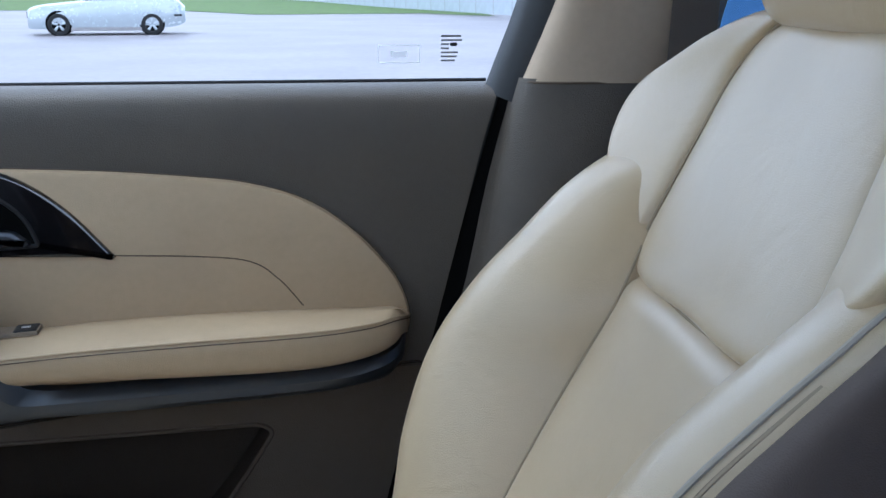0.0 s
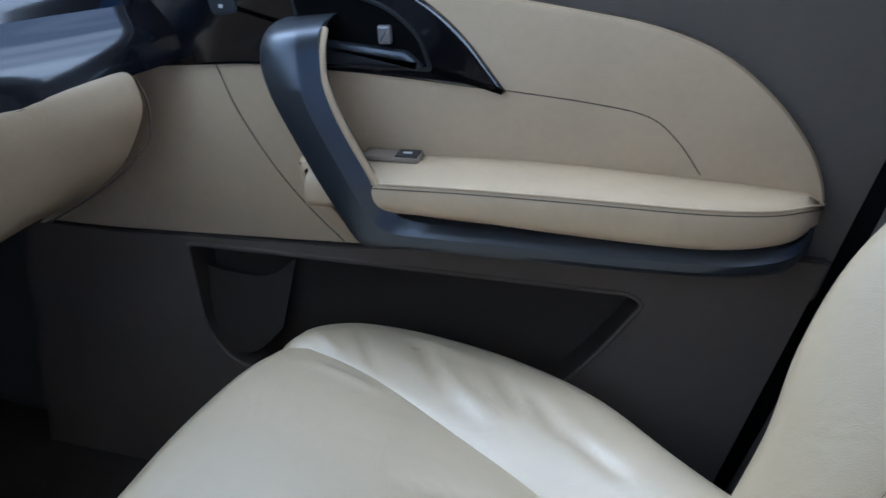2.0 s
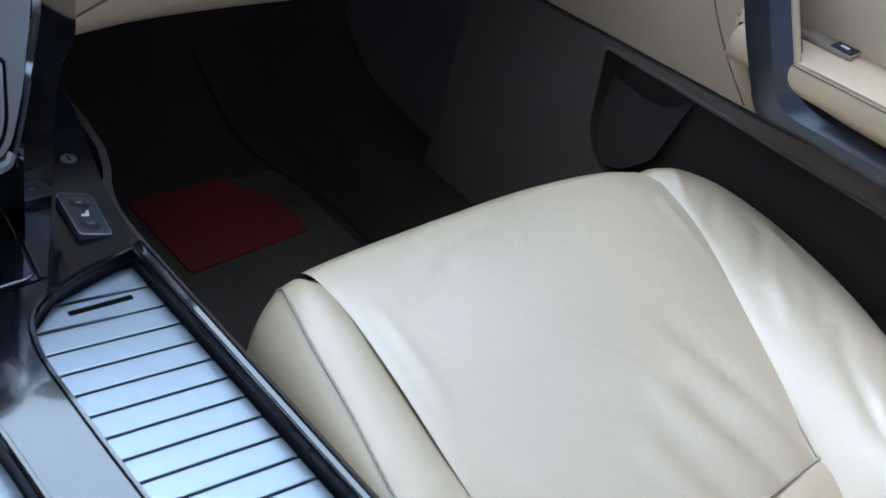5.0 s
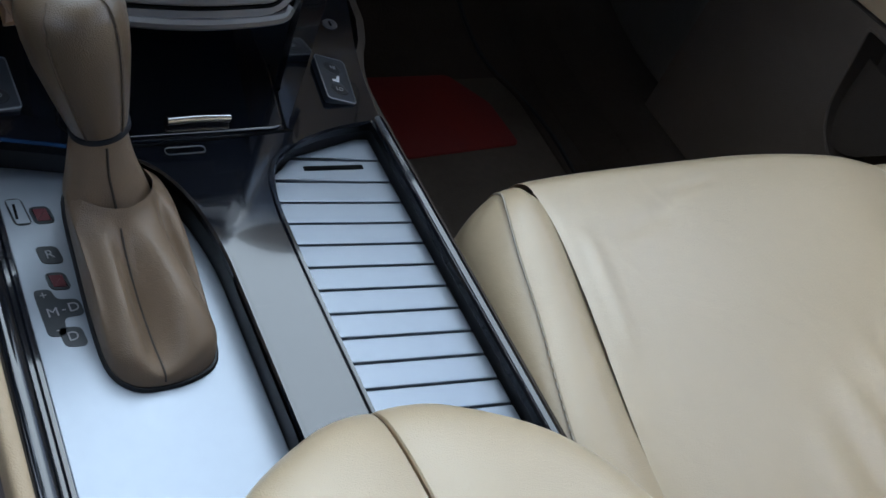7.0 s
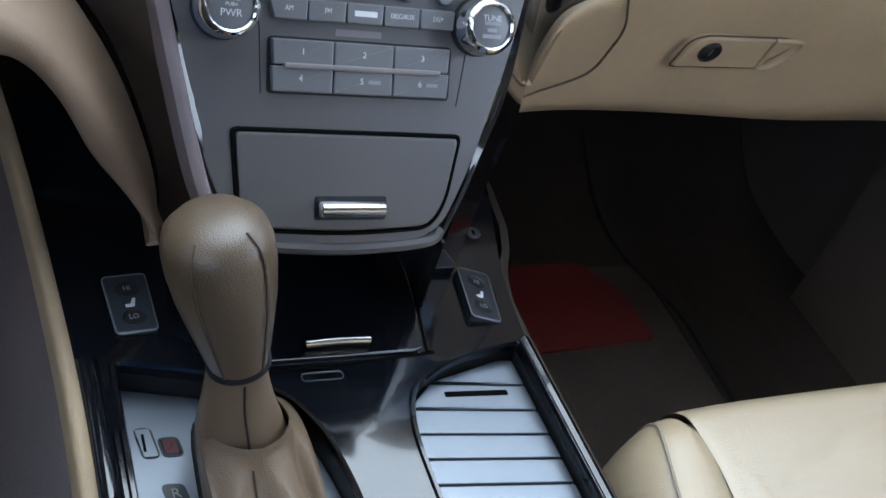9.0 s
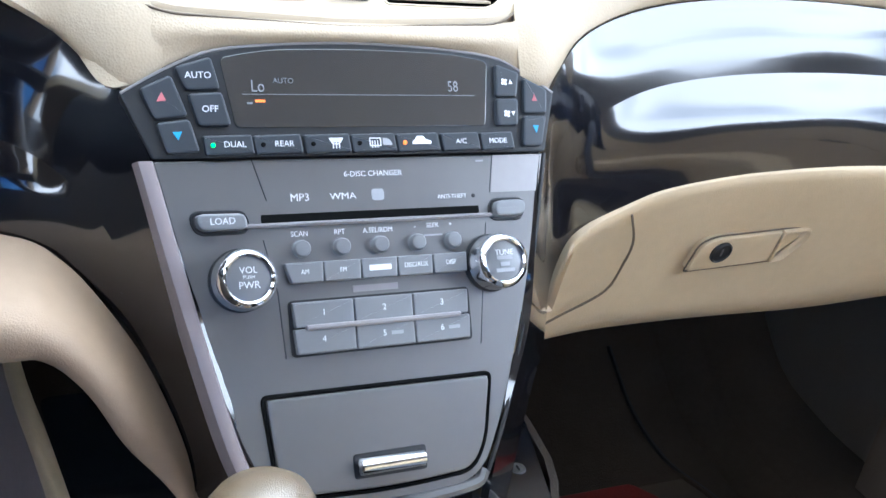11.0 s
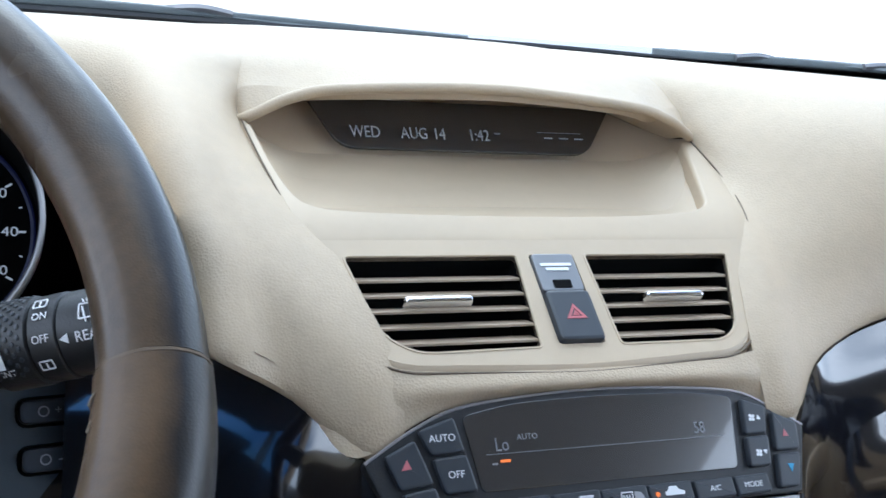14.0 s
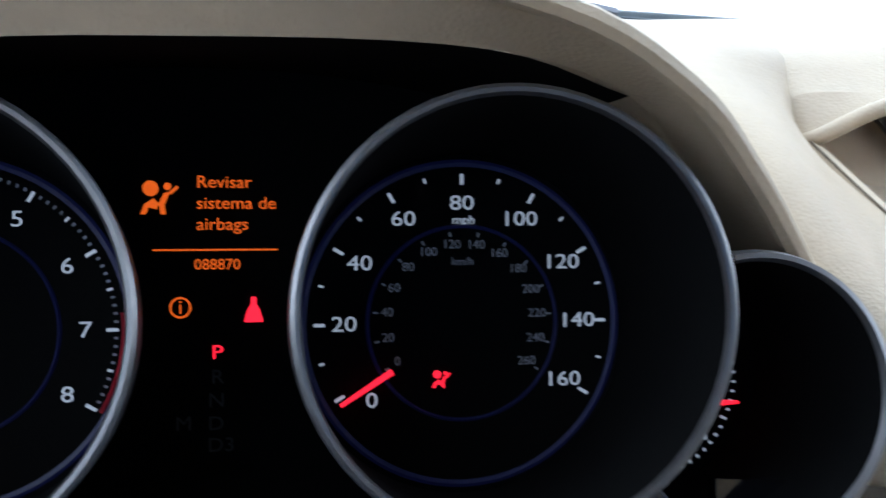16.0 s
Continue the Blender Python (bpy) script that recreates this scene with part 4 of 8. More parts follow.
# faint joints in the faceplate
for pts in ([(-0.0630, 0.0525), (-0.0565, 0.030)], [(-0.0600, 0.009), (-0.0545, -0.020), (-0.0530, -0.055)], [(0.0830, 0.0525), (0.0790, 0.030)], [(0.0745, 0.012), (0.0680, -0.030), (0.0640, -0.058)]):
    part("joint", tube([(x, y, 0.0) for x, y in pts], 0.0004, 4, 1, smooth=False), BUTTON_DARK, stack)
part("joint", slab([(0.0832, 0.0520), (0.1170, 0.0520), (0.1115, 0.0300), (0.0795, 0.0300)], 0.0, 0.0004), FACE_EDGE, stack, "paler corner panel")

climate = part("climate_panel", slab(rpoly([(-0.115, 0.0535), (-0.1295, 0.0885), (-0.103, 0.1030), (-0.078, 0.1125), (-0.04, 0.1165), (0.0, 0.1180), (0.045, 0.1165), (0.086, 0.1125), (0.106, 0.1045), (0.1295, 0.0905), (0.119, 0.0535)], [0.002, 0.003, 0.02, 0.02, 0.02, 0.02, 0.02, 0.015, 0.015, 0.003, 0.002]), -0.020, 0.0015, 0.0012), BLACK, stack, "black climate panel")
part("bright_edge", tube([(-0.1285, 0.0880, 0.001), (-0.103, 0.1022, 0.001), (-0.078, 0.1117, 0.001), (-0.04, 0.1157, 0.001), (0.0, 0.1172, 0.001), (0.045, 0.1157, 0.001), (0.086, 0.1117, 0.001), (0.106, 0.1037, 0.001), (0.1287, 0.0900, 0.001)], 0.0009, 6, 4), FACE_EDGE, climate, "thin grey edge")
scr = part("screen", slab(rpoly([(-0.0705, 0.0695), (0.0795, 0.0695), (0.0845, 0.1085), (0.06, 0.1125), (0.0, 0.1140), (-0.05, 0.1125), (-0.0765, 0.1075)], [0.003, 0.003, 0.004, 0.02, 0.02, 0.02, 0.004]), 0.001, 0.0022, 0.0004), LCD, climate, "dark dusty display")
letters("Lo", 0.0095, DIM_SEGMENT, scr, at(-0.0570, 0.0918, 0.0024), "digits", squeeze=0.8)
letters("AUTO", 0.0042, DIM_SEGMENT, scr, at(-0.0425, 0.0950, 0.0024), "digits")
letters("58", 0.0090, DIM_SEGMENT, scr, at(0.0600, 0.0925, 0.0024), "digits", squeeze=0.8)
bar(-0.066, 0.0874, 0.074, 0.0877, 0.0023, DIM_SEGMENT, scr)
bar(-0.059, 0.0832, -0.0535, 0.0846, 0.0023, AMBER, scr)
bar(-0.0635, 0.0822, -0.0605, 0.0832, 0.0023, DIM_SEGMENT, scr)


def button(pts, parent, material, name="button", z0=0.0, z1=0.0045, bevel=0.0012, r=0.0025, label=""):
    return part(name, slab(rpoly(pts, r), z0, z1, min(bevel, r * 0.7)), material, parent, label)


b = button([(-0.1195, 0.0900), (-0.1030, 0.0975), (-0.0955, 0.0755), (-0.1130, 0.0735)], climate, BUTTON_DARK)
part("arrow", slab([(-0.1115, 0.0830), (-0.1065, 0.0835), (-0.1085, 0.0880)], 0.0044, 0.0048), PINK, b, "red up arrow")
b = button([(-0.1125, 0.0720), (-0.0950, 0.0740), (-0.0905, 0.0565), (-0.1080, 0.0555)], climate, BUTTON_DARK)
part("arrow", slab([(-0.1045, 0.0670), (-0.0995, 0.0672), (-0.1018, 0.0628)], 0.0044, 0.0048), CYAN, b, "blue down arrow")
b = button([(-0.1010, 0.1015), (-0.0815, 0.1075), (-0.0775, 0.0900), (-0.0955, 0.0890)], climate, BUTTON_DARK)
letters("AUTO", 0.0050, WHITE, b, at(-0.0890, 0.0970, 0.0047))
b = button([(-0.0950, 0.0875), (-0.0770, 0.0885), (-0.0730, 0.0705), (-0.0905, 0.0700)], climate, BUTTON_DARK)
letters("OFF", 0.0050, WHITE, b, at(-0.0840, 0.0790, 0.0047))
ROWB = [(-0.0885, -0.0622, "DUAL"), (-0.0615, -0.0352, "REAR"), (-0.0335, -0.0072, ""), (-0.0065, 0.0202, ""), (0.0210, 0.0472, ""), (0.0490, 0.0735, "A/C"), (0.0745, 0.0965, "MODE")]
for i, (x0, x1, txt) in enumerate(ROWB):
    b = button([(x0 - 0.0006, 0.0650), (x1 - 0.0006, 0.0655), (x1 + 0.0006, 0.0552), (x0 + 0.0006, 0.0545)], climate, BUTTON_DARK, r=0.0015)
    cx = (x0 + x1) / 2
    if txt:
        letters(txt, 0.0046 if i < 2 else 0.0042, WHITE, b, at(cx + (0.003 if i < 2 else 0), 0.0600, 0.0047))
    if i < 5:
        part("lamp", moved(lathe([(0, 0), (0.0014, 0), (0.0012, 0.0008), (0, 0.001)], 12), pose(x0 + 0.0045, 0.0598, 0.0042)), GREENGLOW if i == 0 else AMBER if i == 4 else VOID, b, ("green lamp" if i == 0 else "orange lamp" if i == 4 else "dark lamp"))
    if i == 2:
        part("symbol", holed(rpoly([(cx, 0.0630), (cx + 0.009, 0.0630), (cx + 0.0065, 0.0592), (cx + 0.0025, 0.0592)], 0.001), [inset(rpoly([(cx, 0.0630), (cx + 0.009, 0.0630), (cx + 0.0065, 0.0592), (cx + 0.0025, 0.0592)], 0.001), 0.0006)], 0.0044, 0.0047), WHITE, b, smooth=False)
        for k in range(3):
            bar(cx + 0.0024 + k * 0.0018, 0.0570, cx + 0.0029 + k * 0.0018, 0.0606, 0.0045, WHITE, b)
    if i == 3:
        q = rrect(cx - 0.003, 0.0580, cx + 0.004, 0.0628, 0.0006)
        part("symbol", holed(q, [inset(q, 0.0006)], 0.0044, 0.0047), WHITE, b, smooth=False)
        part("symbol", slab(rpoly([(cx + 0.005, 0.0585), (cx + 0.011, 0.0585), (cx + 0.009, 0.0620), (cx + 0.005, 0.0628)], 0.001), 0.0044, 0.0047), GREY_PRINT, b)
        for k in range(3):
            bar(cx - 0.0016 + k * 0.0016, 0.0570, cx - 0.0011 + k * 0.0016, 0.0612, 0.0045, WHITE, b)
    if i == 4:
        part("symbol", slab(rpoly([(cx - 0.004, 0.0588), (cx + 0.0078, 0.0588), (cx + 0.0078, 0.0606), (cx + 0.0045, 0.0614), (cx + 0.0030, 0.0634), (cx - 0.0012, 0.0634), (cx - 0.0025, 0.0612), (cx - 0.004, 0.0606)], 0.0006), 0.0044, 0.0047), WHITE, b, "white car symbol")
for y0, y1, up in ((0.0865, 0.1065, 1), (0.0690, 0.0855, 0)):
    b = button([(0.0890 - (0.1065 - y1) * 0.08, y1), (0.1045 - (0.1065 - y1) * 0.10, y1 - (0.005 if up else 0)), (0.1015 - (1 - up) * 0.001, y0), (0.0872 - (1 - up) * 0.0012, y0)], climate, BUTTON_DARK)
    cy = (y0 + y1) / 2 - 0.001
    for k in range(4):
        part("symbol", moved(slab(rrect(-0.0006, 0.0003, 0.0010, 0.0022, 0.0005, 2), 0.0044, 0.0047), pose(0.0935, cy, 0, 0, 0, 45 + k * 90)), WHITE, b)
    part("arrow", slab([(0.0965, cy - 0.0012), (0.0990, cy - 0.0012), (0.09775, cy + 0.0014)] if up else [(0.0965, cy + 0.0014), (0.0990, cy + 0.0014), (0.09775, cy - 0.0012)], 0.0044, 0.0048), WHITE, b)
b = button([(0.1075, 0.0985), (0.1230, 0.0915), (0.1215, 0.0765), (0.1050, 0.0765)], climate, BUTTON_DARK)
part("arrow", slab([(0.1115, 0.0840), (0.1150, 0.0840), (0.11325, 0.0880)], 0.0044, 0.0048), PINK, b, "pale red arrow")
b = button([(0.1050, 0.0750), (0.1212, 0.0750), (0.1160, 0.0565), (0.1025, 0.0565)], climate, BUTTON_DARK)
part("arrow", slab([(0.1105, 0.0690), (0.1145, 0.0690), (0.1125, 0.0645)], 0.0044, 0.0048), CYAN, b, "blue arrow")

# radio
radio = part("disc_slot", slab(rrect(-0.0605, 0.0180, 0.0705, 0.0225, 0.0008), -0.004, 0.0006), VOID, stack, "black disc slot")
part("slot_lip", slab(rrect(-0.0700, 0.0155, 0.0790, 0.0178, 0.0008), 0.0, 0.0022, 0.0008), FACE_EDGE, stack, "pale lip under the slot")
letters("6-DISC CHANGER", 0.0044, WHITE, stack, at(0.0060, 0.0432, 0.0003))
letters("MP3", 0.0060, WHITE, stack, at(-0.0380, 0.0310, 0.0003), squeeze=1.05)
letters("WMA", 0.0050, WHITE, stack, at(-0.0130, 0.0310, 0.0003), squeeze=1.25)
part("disc_mark", slab(rrect(0.0040, 0.0280, 0.0115, 0.0345, 0.002), 0.0, 0.0003), GREY_PRINT, stack)
letters("ANTI-THEFT", 0.0034, WHITE, stack, at(0.0540, 0.0285, 0.0003))
part("theft_lamp", moved(lathe([(0, 0), (0.0013, 0), (0, 0.0006)], 12), pose(0.0680, 0.0285, 0)), BLACK, stack)
bar(0.0715, 0.0485, 0.0765, 0.0495, 0.0001, GREY_PRINT, stack)
ld = button([(-0.0965, 0.0240), (-0.0700, 0.0235), (-0.0688, 0.0150), (-0.0948, 0.0150)], stack, BUTTON, "load_button", r=0.005, z1=0.006)
part("surround", tube([(x, y, 0.0) for x, y in rpoly([(-0.0985, 0.0254), (-0.0685, 0.0249), (-0.0672, 0.0138), (-0.0960, 0.0136)], 0.006)], 0.0010, 6, 1, closed=True, smooth=False), BLACK, stack)
letters("LOAD", 0.0050, WHITE, ld, at(-0.0825, 0.0194, 0.0062))
button([(0.0795, 0.0245), (0.1000, 0.0245), (0.0985, 0.0150), (0.0785, 0.0150)], stack, BUTTON, "eject_button", r=0.005, z1=0.006)
part("surround", tube([(x, y, 0.0) for x, y in rpoly([(0.0780, 0.0257), (0.1015, 0.0257), (0.0998, 0.0138), (0.0770, 0.0138)], 0.006)], 0.0010, 6, 1, closed=True, smooth=False), BLACK, stack)
for x, txt in ((-0.0400, "SCAN"), (-0.0170, "RPT"), (0.0058, "A.SEL/RDM"), (0.0285, ""), (0.0510, "")):
    kb = part("round_button", moved(lathe([(0.0, 0.0), (0.0054, 0.0), (0.0054, 0.0003), (0.0047, 0.0004), (0.0047, 0.0040), (0.0040, 0.0052), (0.0, 0.0056)], 24), pose(x, 0.0030, 0)), BUTTON, stack)
    if txt:
        letters(txt, 0.0042, WHITE, stack, at(x, 0.0112, 0.0003), squeeze=0.9)
letters("SEEK", 0.0038, WHITE, stack, at(0.0398, 0.0122, 0.0003))
letters("-", 0.0040, WHITE, stack, at(0.0285, 0.0122, 0.0003))
letters("+", 0.0040, WHITE, stack, at(0.0510, 0.0122, 0.0003))
bar(0.0340, 0.0062, 0.0455, 0.0072, 0.0001, GREY_PRINT, stack)
for i, txt in enumerate(("AM", "FM", "", "DISC/AUX", "DISP")):
    x0, x1 = -0.0505 + i * 0.0218, -0.0505 + (i + 1) * 0.0218 - 0.0006
    b = button([(x0 - 0.0003, -0.0045), (x1, -0.0045), (x1 - 0.0006, -0.0155), (x0 + (0.003 if i == 0 else 0), -0.0155)], stack, BUTTON, "band_button", r=0.001)
    if txt:
        letters(txt, 0.0038, WHITE, b, at((x0 + x1) / 2, -0.0098, 0.0047), squeeze=0.85)
    else:
        bar(x0 + 0.004, -0.0114, x1 - 0.004, -0.0084, 0.0045, WHITE, b)
bar(-0.0120, -0.0225, 0.0150, -0.0188, 0.0001, FACE_EDGE, stack, "maker_mark")
part("preset_bed", slab(rrect(-0.0500, -0.0550, 0.0585, -0.0245, 0.003), 0.0, 0.0006), BLACK, stack)
for i in range(6):
    c, r_ = i % 3, i // 3
    x0, x1 = -0.0485 + c * 0.0352, -0.0485 + c * 0.0352 + 0.0345
    y1 = -0.0258 - r_ * 0.0143
    b = button([(x0, y1), (x1, y1), (x1 - (0.001 if c == 2 else 0), y1 - 0.0136), (x0 + (0.001 if c == 0 else 0), y1 - 0.0136)], stack, BUTTON, "preset_button", r=0.0012)
    letters(str(i + 1), 0.0048, WHITE, b, at((x0 + x1) / 2 - (0.001 if i > 2 else 0), y1 - 0.0063, 0.0047))
    if i > 3:
        bar((x0 + x1) / 2 + 0.003, y1 - 0.0075, (x0 + x1) / 2 + 0.010, y1 - 0.0055, 0.0045, GREY_PRINT, b)
part("preset_bar", slab(rrect(-0.0420, -0.0412, 0.0505, -0.0382, 0.0012), 0.003, 0.0062, 0.0012), FACE_EDGE, stack, "pale bar between the presets")


def knob(x, words):
    k = part("knob", moved(lathe([(0.0000, 0.0), (0.0170, 0.0), (0.0170, 0.0012), (0.0149, 0.0016), (0.0146, 0.0100)], 48), pose(x, -0.0118, 0)), BLACK, stack, "round knob with a chrome ring")
    part("ring", moved(lathe([(0.0146, 0.0040), (0.0163, 0.0048), (0.0161, 0.0155), (0.0151, 0.0185), (0.0129, 0.0200), (0.0119, 0.0192), (0.0117, 0.0170)], 48), pose(x, -0.0118, 0)), CHROME, k, "chrome ring")
    part("cap", moved(lathe([(0.0000, 0.0186), (0.0076, 0.0184), (0.0116, 0.0176), (0.0117, 0.0160)], 40), pose(x, -0.0118, 0)), BUTTON, k, "grey cap")
    for t, y, s in words:
        letters(t, s * 0.88, WHITE, k, at(x, -0.0118 + y * 0.88, 0.0188))


knob(-0.0745, (("VOL", 0.0048, 0.0056), ("PUSH", 0.0008, 0.0030), ("PWR", -0.0040, 0.0060)))
knob(0.0745, (("TUNE", 0.0052, 0.0052),))
for y, w in ((0.0018, 0.005), (-0.0020, 0.003), (-0.0055, 0.006)):
    bar(0.0745 - w, -0.0118 + y - 0.0011, 0.0745 + w, -0.0118 + y + 0.0011, 0.0188, GREY_PRINT, stack)

drw = part("drawer", slab(rpoly([(-0.0665, -0.0755), (-0.0625, -0.1200), (-0.052, -0.1275), (0.0, -0.1305), (0.050, -0.1275), (0.0590, -0.1130), (0.0660, -0.0765)], [0.003, 0.006, 0.008, 0.03, 0.010, 0.020, 0.004]), -0.002, 0.0030, 0.0015), FACE, stack, "grey drawer with a chrome handle")
part("drawer_gap", tube([(x, y, 0.0004) for x, y in rpoly([(-0.0680, -0.0742), (-0.0638, -0.1208), (-0.053, -0.1290), (0.0, -0.1320), (0.051, -0.1290), (0.0605, -0.1138), (0.0676, -0.0752)], [0.003, 0.006, 0.008, 0.03, 0.010, 0.020, 0.004])], 0.0013, 6, 1, closed=True, smooth=False), VOID, stack)
HROWS = [[(x, 0.0050 * k * math.cos(a), 0.0085 * k * math.sin(a)) for a in (math.pi * q / 10 for q in range(11))] for x, k in ((-0.0200, 0.5), (-0.0196, 0.85), (-0.0185, 1.0), (0.0185, 1.0), (0.0196, 0.85), (0.0200, 0.5))]
part("handle", moved(grid(HROWS), pose(0, -0.1170, 0.003)), CHROME, drw, "chrome handle")
part("handle_recess", slab(rrect(-0.0215, -0.1235, 0.0215, -0.1100, 0.002), 0.0025, 0.0034), BLACK, drw)
part("lip", tube([(-0.066, -0.131, -0.004), (-0.05, -0.1375, -0.002), (0, -0.1405, 0.0), (0.05, -0.1375, -0.002), (0.060, -0.131, -0.004)], 0.0038, 8, 6), FACE, stack, "rounded lower lip")
# the niche's darkness is painted: near-black sheets instead of shade
part("niche", grid([[(x, -0.135, -0.02), (x, -0.135, -0.14), (x, -0.26, -0.17), (x, -0.27, -0.02)] for x in (-0.075, 0.075)]), VOID, stack, "black sheets standing for the shaded niche below the drawer")


# ---- centre console ----
console = thing("centre_console", "glossy black centre console with a shift gate and a ribbed tray", "console")
GATE = rpoly([(-0.124, 0.30), (-0.123, 0.744), (-0.072, 0.731), (-0.029, 0.714), (-0.012, 0.684), (-0.004, 0.640), (-0.004, 0.30)], [0.001, 0.006, 0.01, 0.02, 0.02, 0.02, 0.001])
TRAY = rpoly([(0.0405, 0.30), (0.0385, 0.60), (0.0395, 0.672), (0.0480, 0.704), (0.0720, 0.7215), (0.101, 0.732), (0.1395, 0.7375), (0.1410, 0.30)], [0.001, 0.02, 0.02, 0.014, 0.02, 0.02, 0.004, 0.001])
TOP = rpoly([(-0.141, 0.24), (-0.141, 0.70), (-0.1465, 0.80), (-0.156, 0.92), (-0.16, 1.0), (0.198, 1.0), (0.183, 0.90), (0.153, 0.80), (0.1455, 0.745), (0.1465, 0.24)], [0.001, 0.05, 0.03, 0.02, 0.01, 0.01, 0.02, 0.03, 0.02, 0.001])
part("top_plate", holed(TOP, [GATE, TRAY], 0.393, 0.402), GLOSS_WORN, console, "glossy black top", smooth=False)
part("gate_wall", grid([[(x, y, 0.4015) for x, y in GATE], [(x, y, 0.374) for x, y in GATE]], closed_u=True), BLACK, console)
part("tray_wall", grid([[(x, y, 0.4015) for x, y in TRAY], [(x, y, 0.380) for x, y in TRAY]], closed_u=True), BLACK, console)
part("gate_rim", tube([(x, y, 0.402) for x, y in GATE[1:-1]], 0.0022, 6, 1, smooth=False), GLOSS_WORN, console)
part("tray_rim", tube([(x, y, 0.402) for x, y in TRAY[1:-1]], 0.0022, 6, 1, smooth=False), GLOSS_WORN, console)
part("right_rail", tube([(0.1428, 0.30, 0.402), (0.1428, 0.60, 0.402), (0.1428, 0.738, 0.402)], 0.0040, 8, 3), GLOSS_WORN, console, "rounded black rail")
part("left_rail", tube([(-0.1345, 0.30, 0.400), (-0.1345, 0.60, 0.400), (-0.1345, 0.70, 0.400), (-0.1365, 0.745, 0.399)], 0.0075, 10, 3), GLOSS_WORN, console, "rounded black rail")
part("side", thick(loft([[(0.1468, y, 0.398), (0.1475, y, 0.36), (0.150, y, 0.22), (0.152, y, 0.10)] for y in (0.24, 0.55, 0.745)] + [[(0.1535, 0.80, 0.398), (0.155, 0.80, 0.36), (0.162, 0.80, 0.22), (0.163, 0.80, 0.10)], [(0.1835, 0.90, 0.398), (0.184, 0.90, 0.36), (0.185, 0.90, 0.22), (0.186, 0.90, 0.10)], [(0.19, 1.25, 0.400), (0.19, 1.25, 0.36), (0.2, 1.25, 0.22), (0.21, 1.25, 0.10)]], 4, 4), 0.006), TAUPE_DARK, console, "dark side panel")
RAIL_X = ((0.24, -0.139), (0.55, -0.140), (0.70, -0.1405), (0.80, -0.1455), (0.88, -0.1515), (0.95, -0.158), (1.05, -0.168), (1.25, -0.175))
part("side", thick(loft([[(x, y, 0.402), (x - 0.001, y, 0.4055), (x - 0.006, y, 0.4065), (x - 0.0095, y, 0.402), (x - 0.011, y, 0.380)] for y, x in RAIL_X], 4, 4), 0.003), TAN, console, "tan side rail beside the driver")
part("side_lining", thick(loft([[(x - 0.0085, y, 0.400), (x - 0.016, y, 0.36), (x - 0.04, y, 0.24), (x - 0.075, y, 0.10)] for y, x in RAIL_X], 4, 4), 0.004), mat("mauve_brown_carpet", (0.15, 0.105, 0.095), 0.95, grain=0.9, gscale=500, vary=0.25, sheen=0.2), console, "mauve-brown carpeted lining")

SLATE = mat("slate_window_plastic", (0.030, 0.036, 0.042), 0.3)
plate = part("gate_plate", slab([(x, y) for x, y in inset(GATE, 0.0006)], 0.370, 0.379, 0.0008), ALU, console, "satin aluminium shift plate")
for pts, kind in (([(-0.1105, 0.7125), (-0.1005, 0.7125), (-0.0975, 0.691), (-0.1075, 0.691)], "frame"), ([(-0.0985, 0.7045), (-0.0865, 0.7045), (-0.0845, 0.6905), (-0.0965, 0.6905)], "red"), ([(-0.1010, 0.6735), (-0.0885, 0.6725), (-0.0865, 0.6590), (-0.0990, 0.6600)], "R"),
                  ([(-0.1000, 0.6535), (-0.0885, 0.6525), (-0.0870, 0.6395), (-0.0985, 0.6405)], "red"), ([(-0.1010, 0.6140), (-0.0885, 0.6130), (-0.0870, 0.5995), (-0.0995, 0.6005)], "D")):
    w = part("gate_window", slab(rpoly(pts, 0.004), 0.3785, 0.3794), SLATE, plate, "dark gate window", m=pose(-0.0032, 0, 0))
    cx, cy = sum(p[0] for p in pts) / 4, sum(p[1] for p in pts) / 4
    if kind == "frame":
        part("insert", slab(inset(rpoly(pts, 0.002), 0.0012), 0.3793, 0.3797), ALU, w)
        bar(cx - 0.0024, cy - 0.006, cx - 0.0008, cy + 0.006, 0.3797, VOID, w)
    elif kind == "red":
        part("insert", slab(inset(rpoly(pts, 0.002), 0.0022), 0.3792, 0.3797), mat("dark_red_plastic", (0.10, 0.008, 0.015), 0.4), w, "dark red insert")
    else:
        letters(kind, 0.0088, GREY_PRINT, w, at(cx, cy, 0.3797, 4))
w = part("gate_window", slab(rpoly([(-0.1085, 0.6420), (-0.0985, 0.6415), (-0.0975, 0.6335), (-0.0855, 0.6325), (-0.0840, 0.6205), (-0.0960, 0.6205), (-0.0965, 0.6085), (-0.1065, 0.6085)], 0.004), 0.3785, 0.3794), SLATE, plate, "dark gate window", m=pose(-0.0032, 0, 0))
for t, x, yv, size in (("+", -0.1035, 0.6370, 0.0078), ("M", -0.1010, 0.6245, 0.0088), ("-", -0.0950, 0.6262, 0.0078), ("D", -0.0893, 0.6265, 0.0088), ("-", -0.1010, 0.6125, 0.0070)):
    letters(t, size, GREY_PRINT, w, at(x, yv, 0.3797, 4))

# ribbed tray: one metal plate a rib
tray_in = inset(TRAY, 0.001)
part("tray_floor", slab(tray_in, 0.378, 0.3815), BLACK, console)


def tray_x(y):
    """The tray's left side at y."""
    return 0.0395 + (0 if y < 0.672 else 0.0105 * ((y - 0.672) / 0.032) if y < 0.704 else 0.0105 + 0.0225 * (y - 0.704) / 0.0175 if y < 0.7215 else 0.033 + 0.066 * (y - 0.7215) / 0.016)


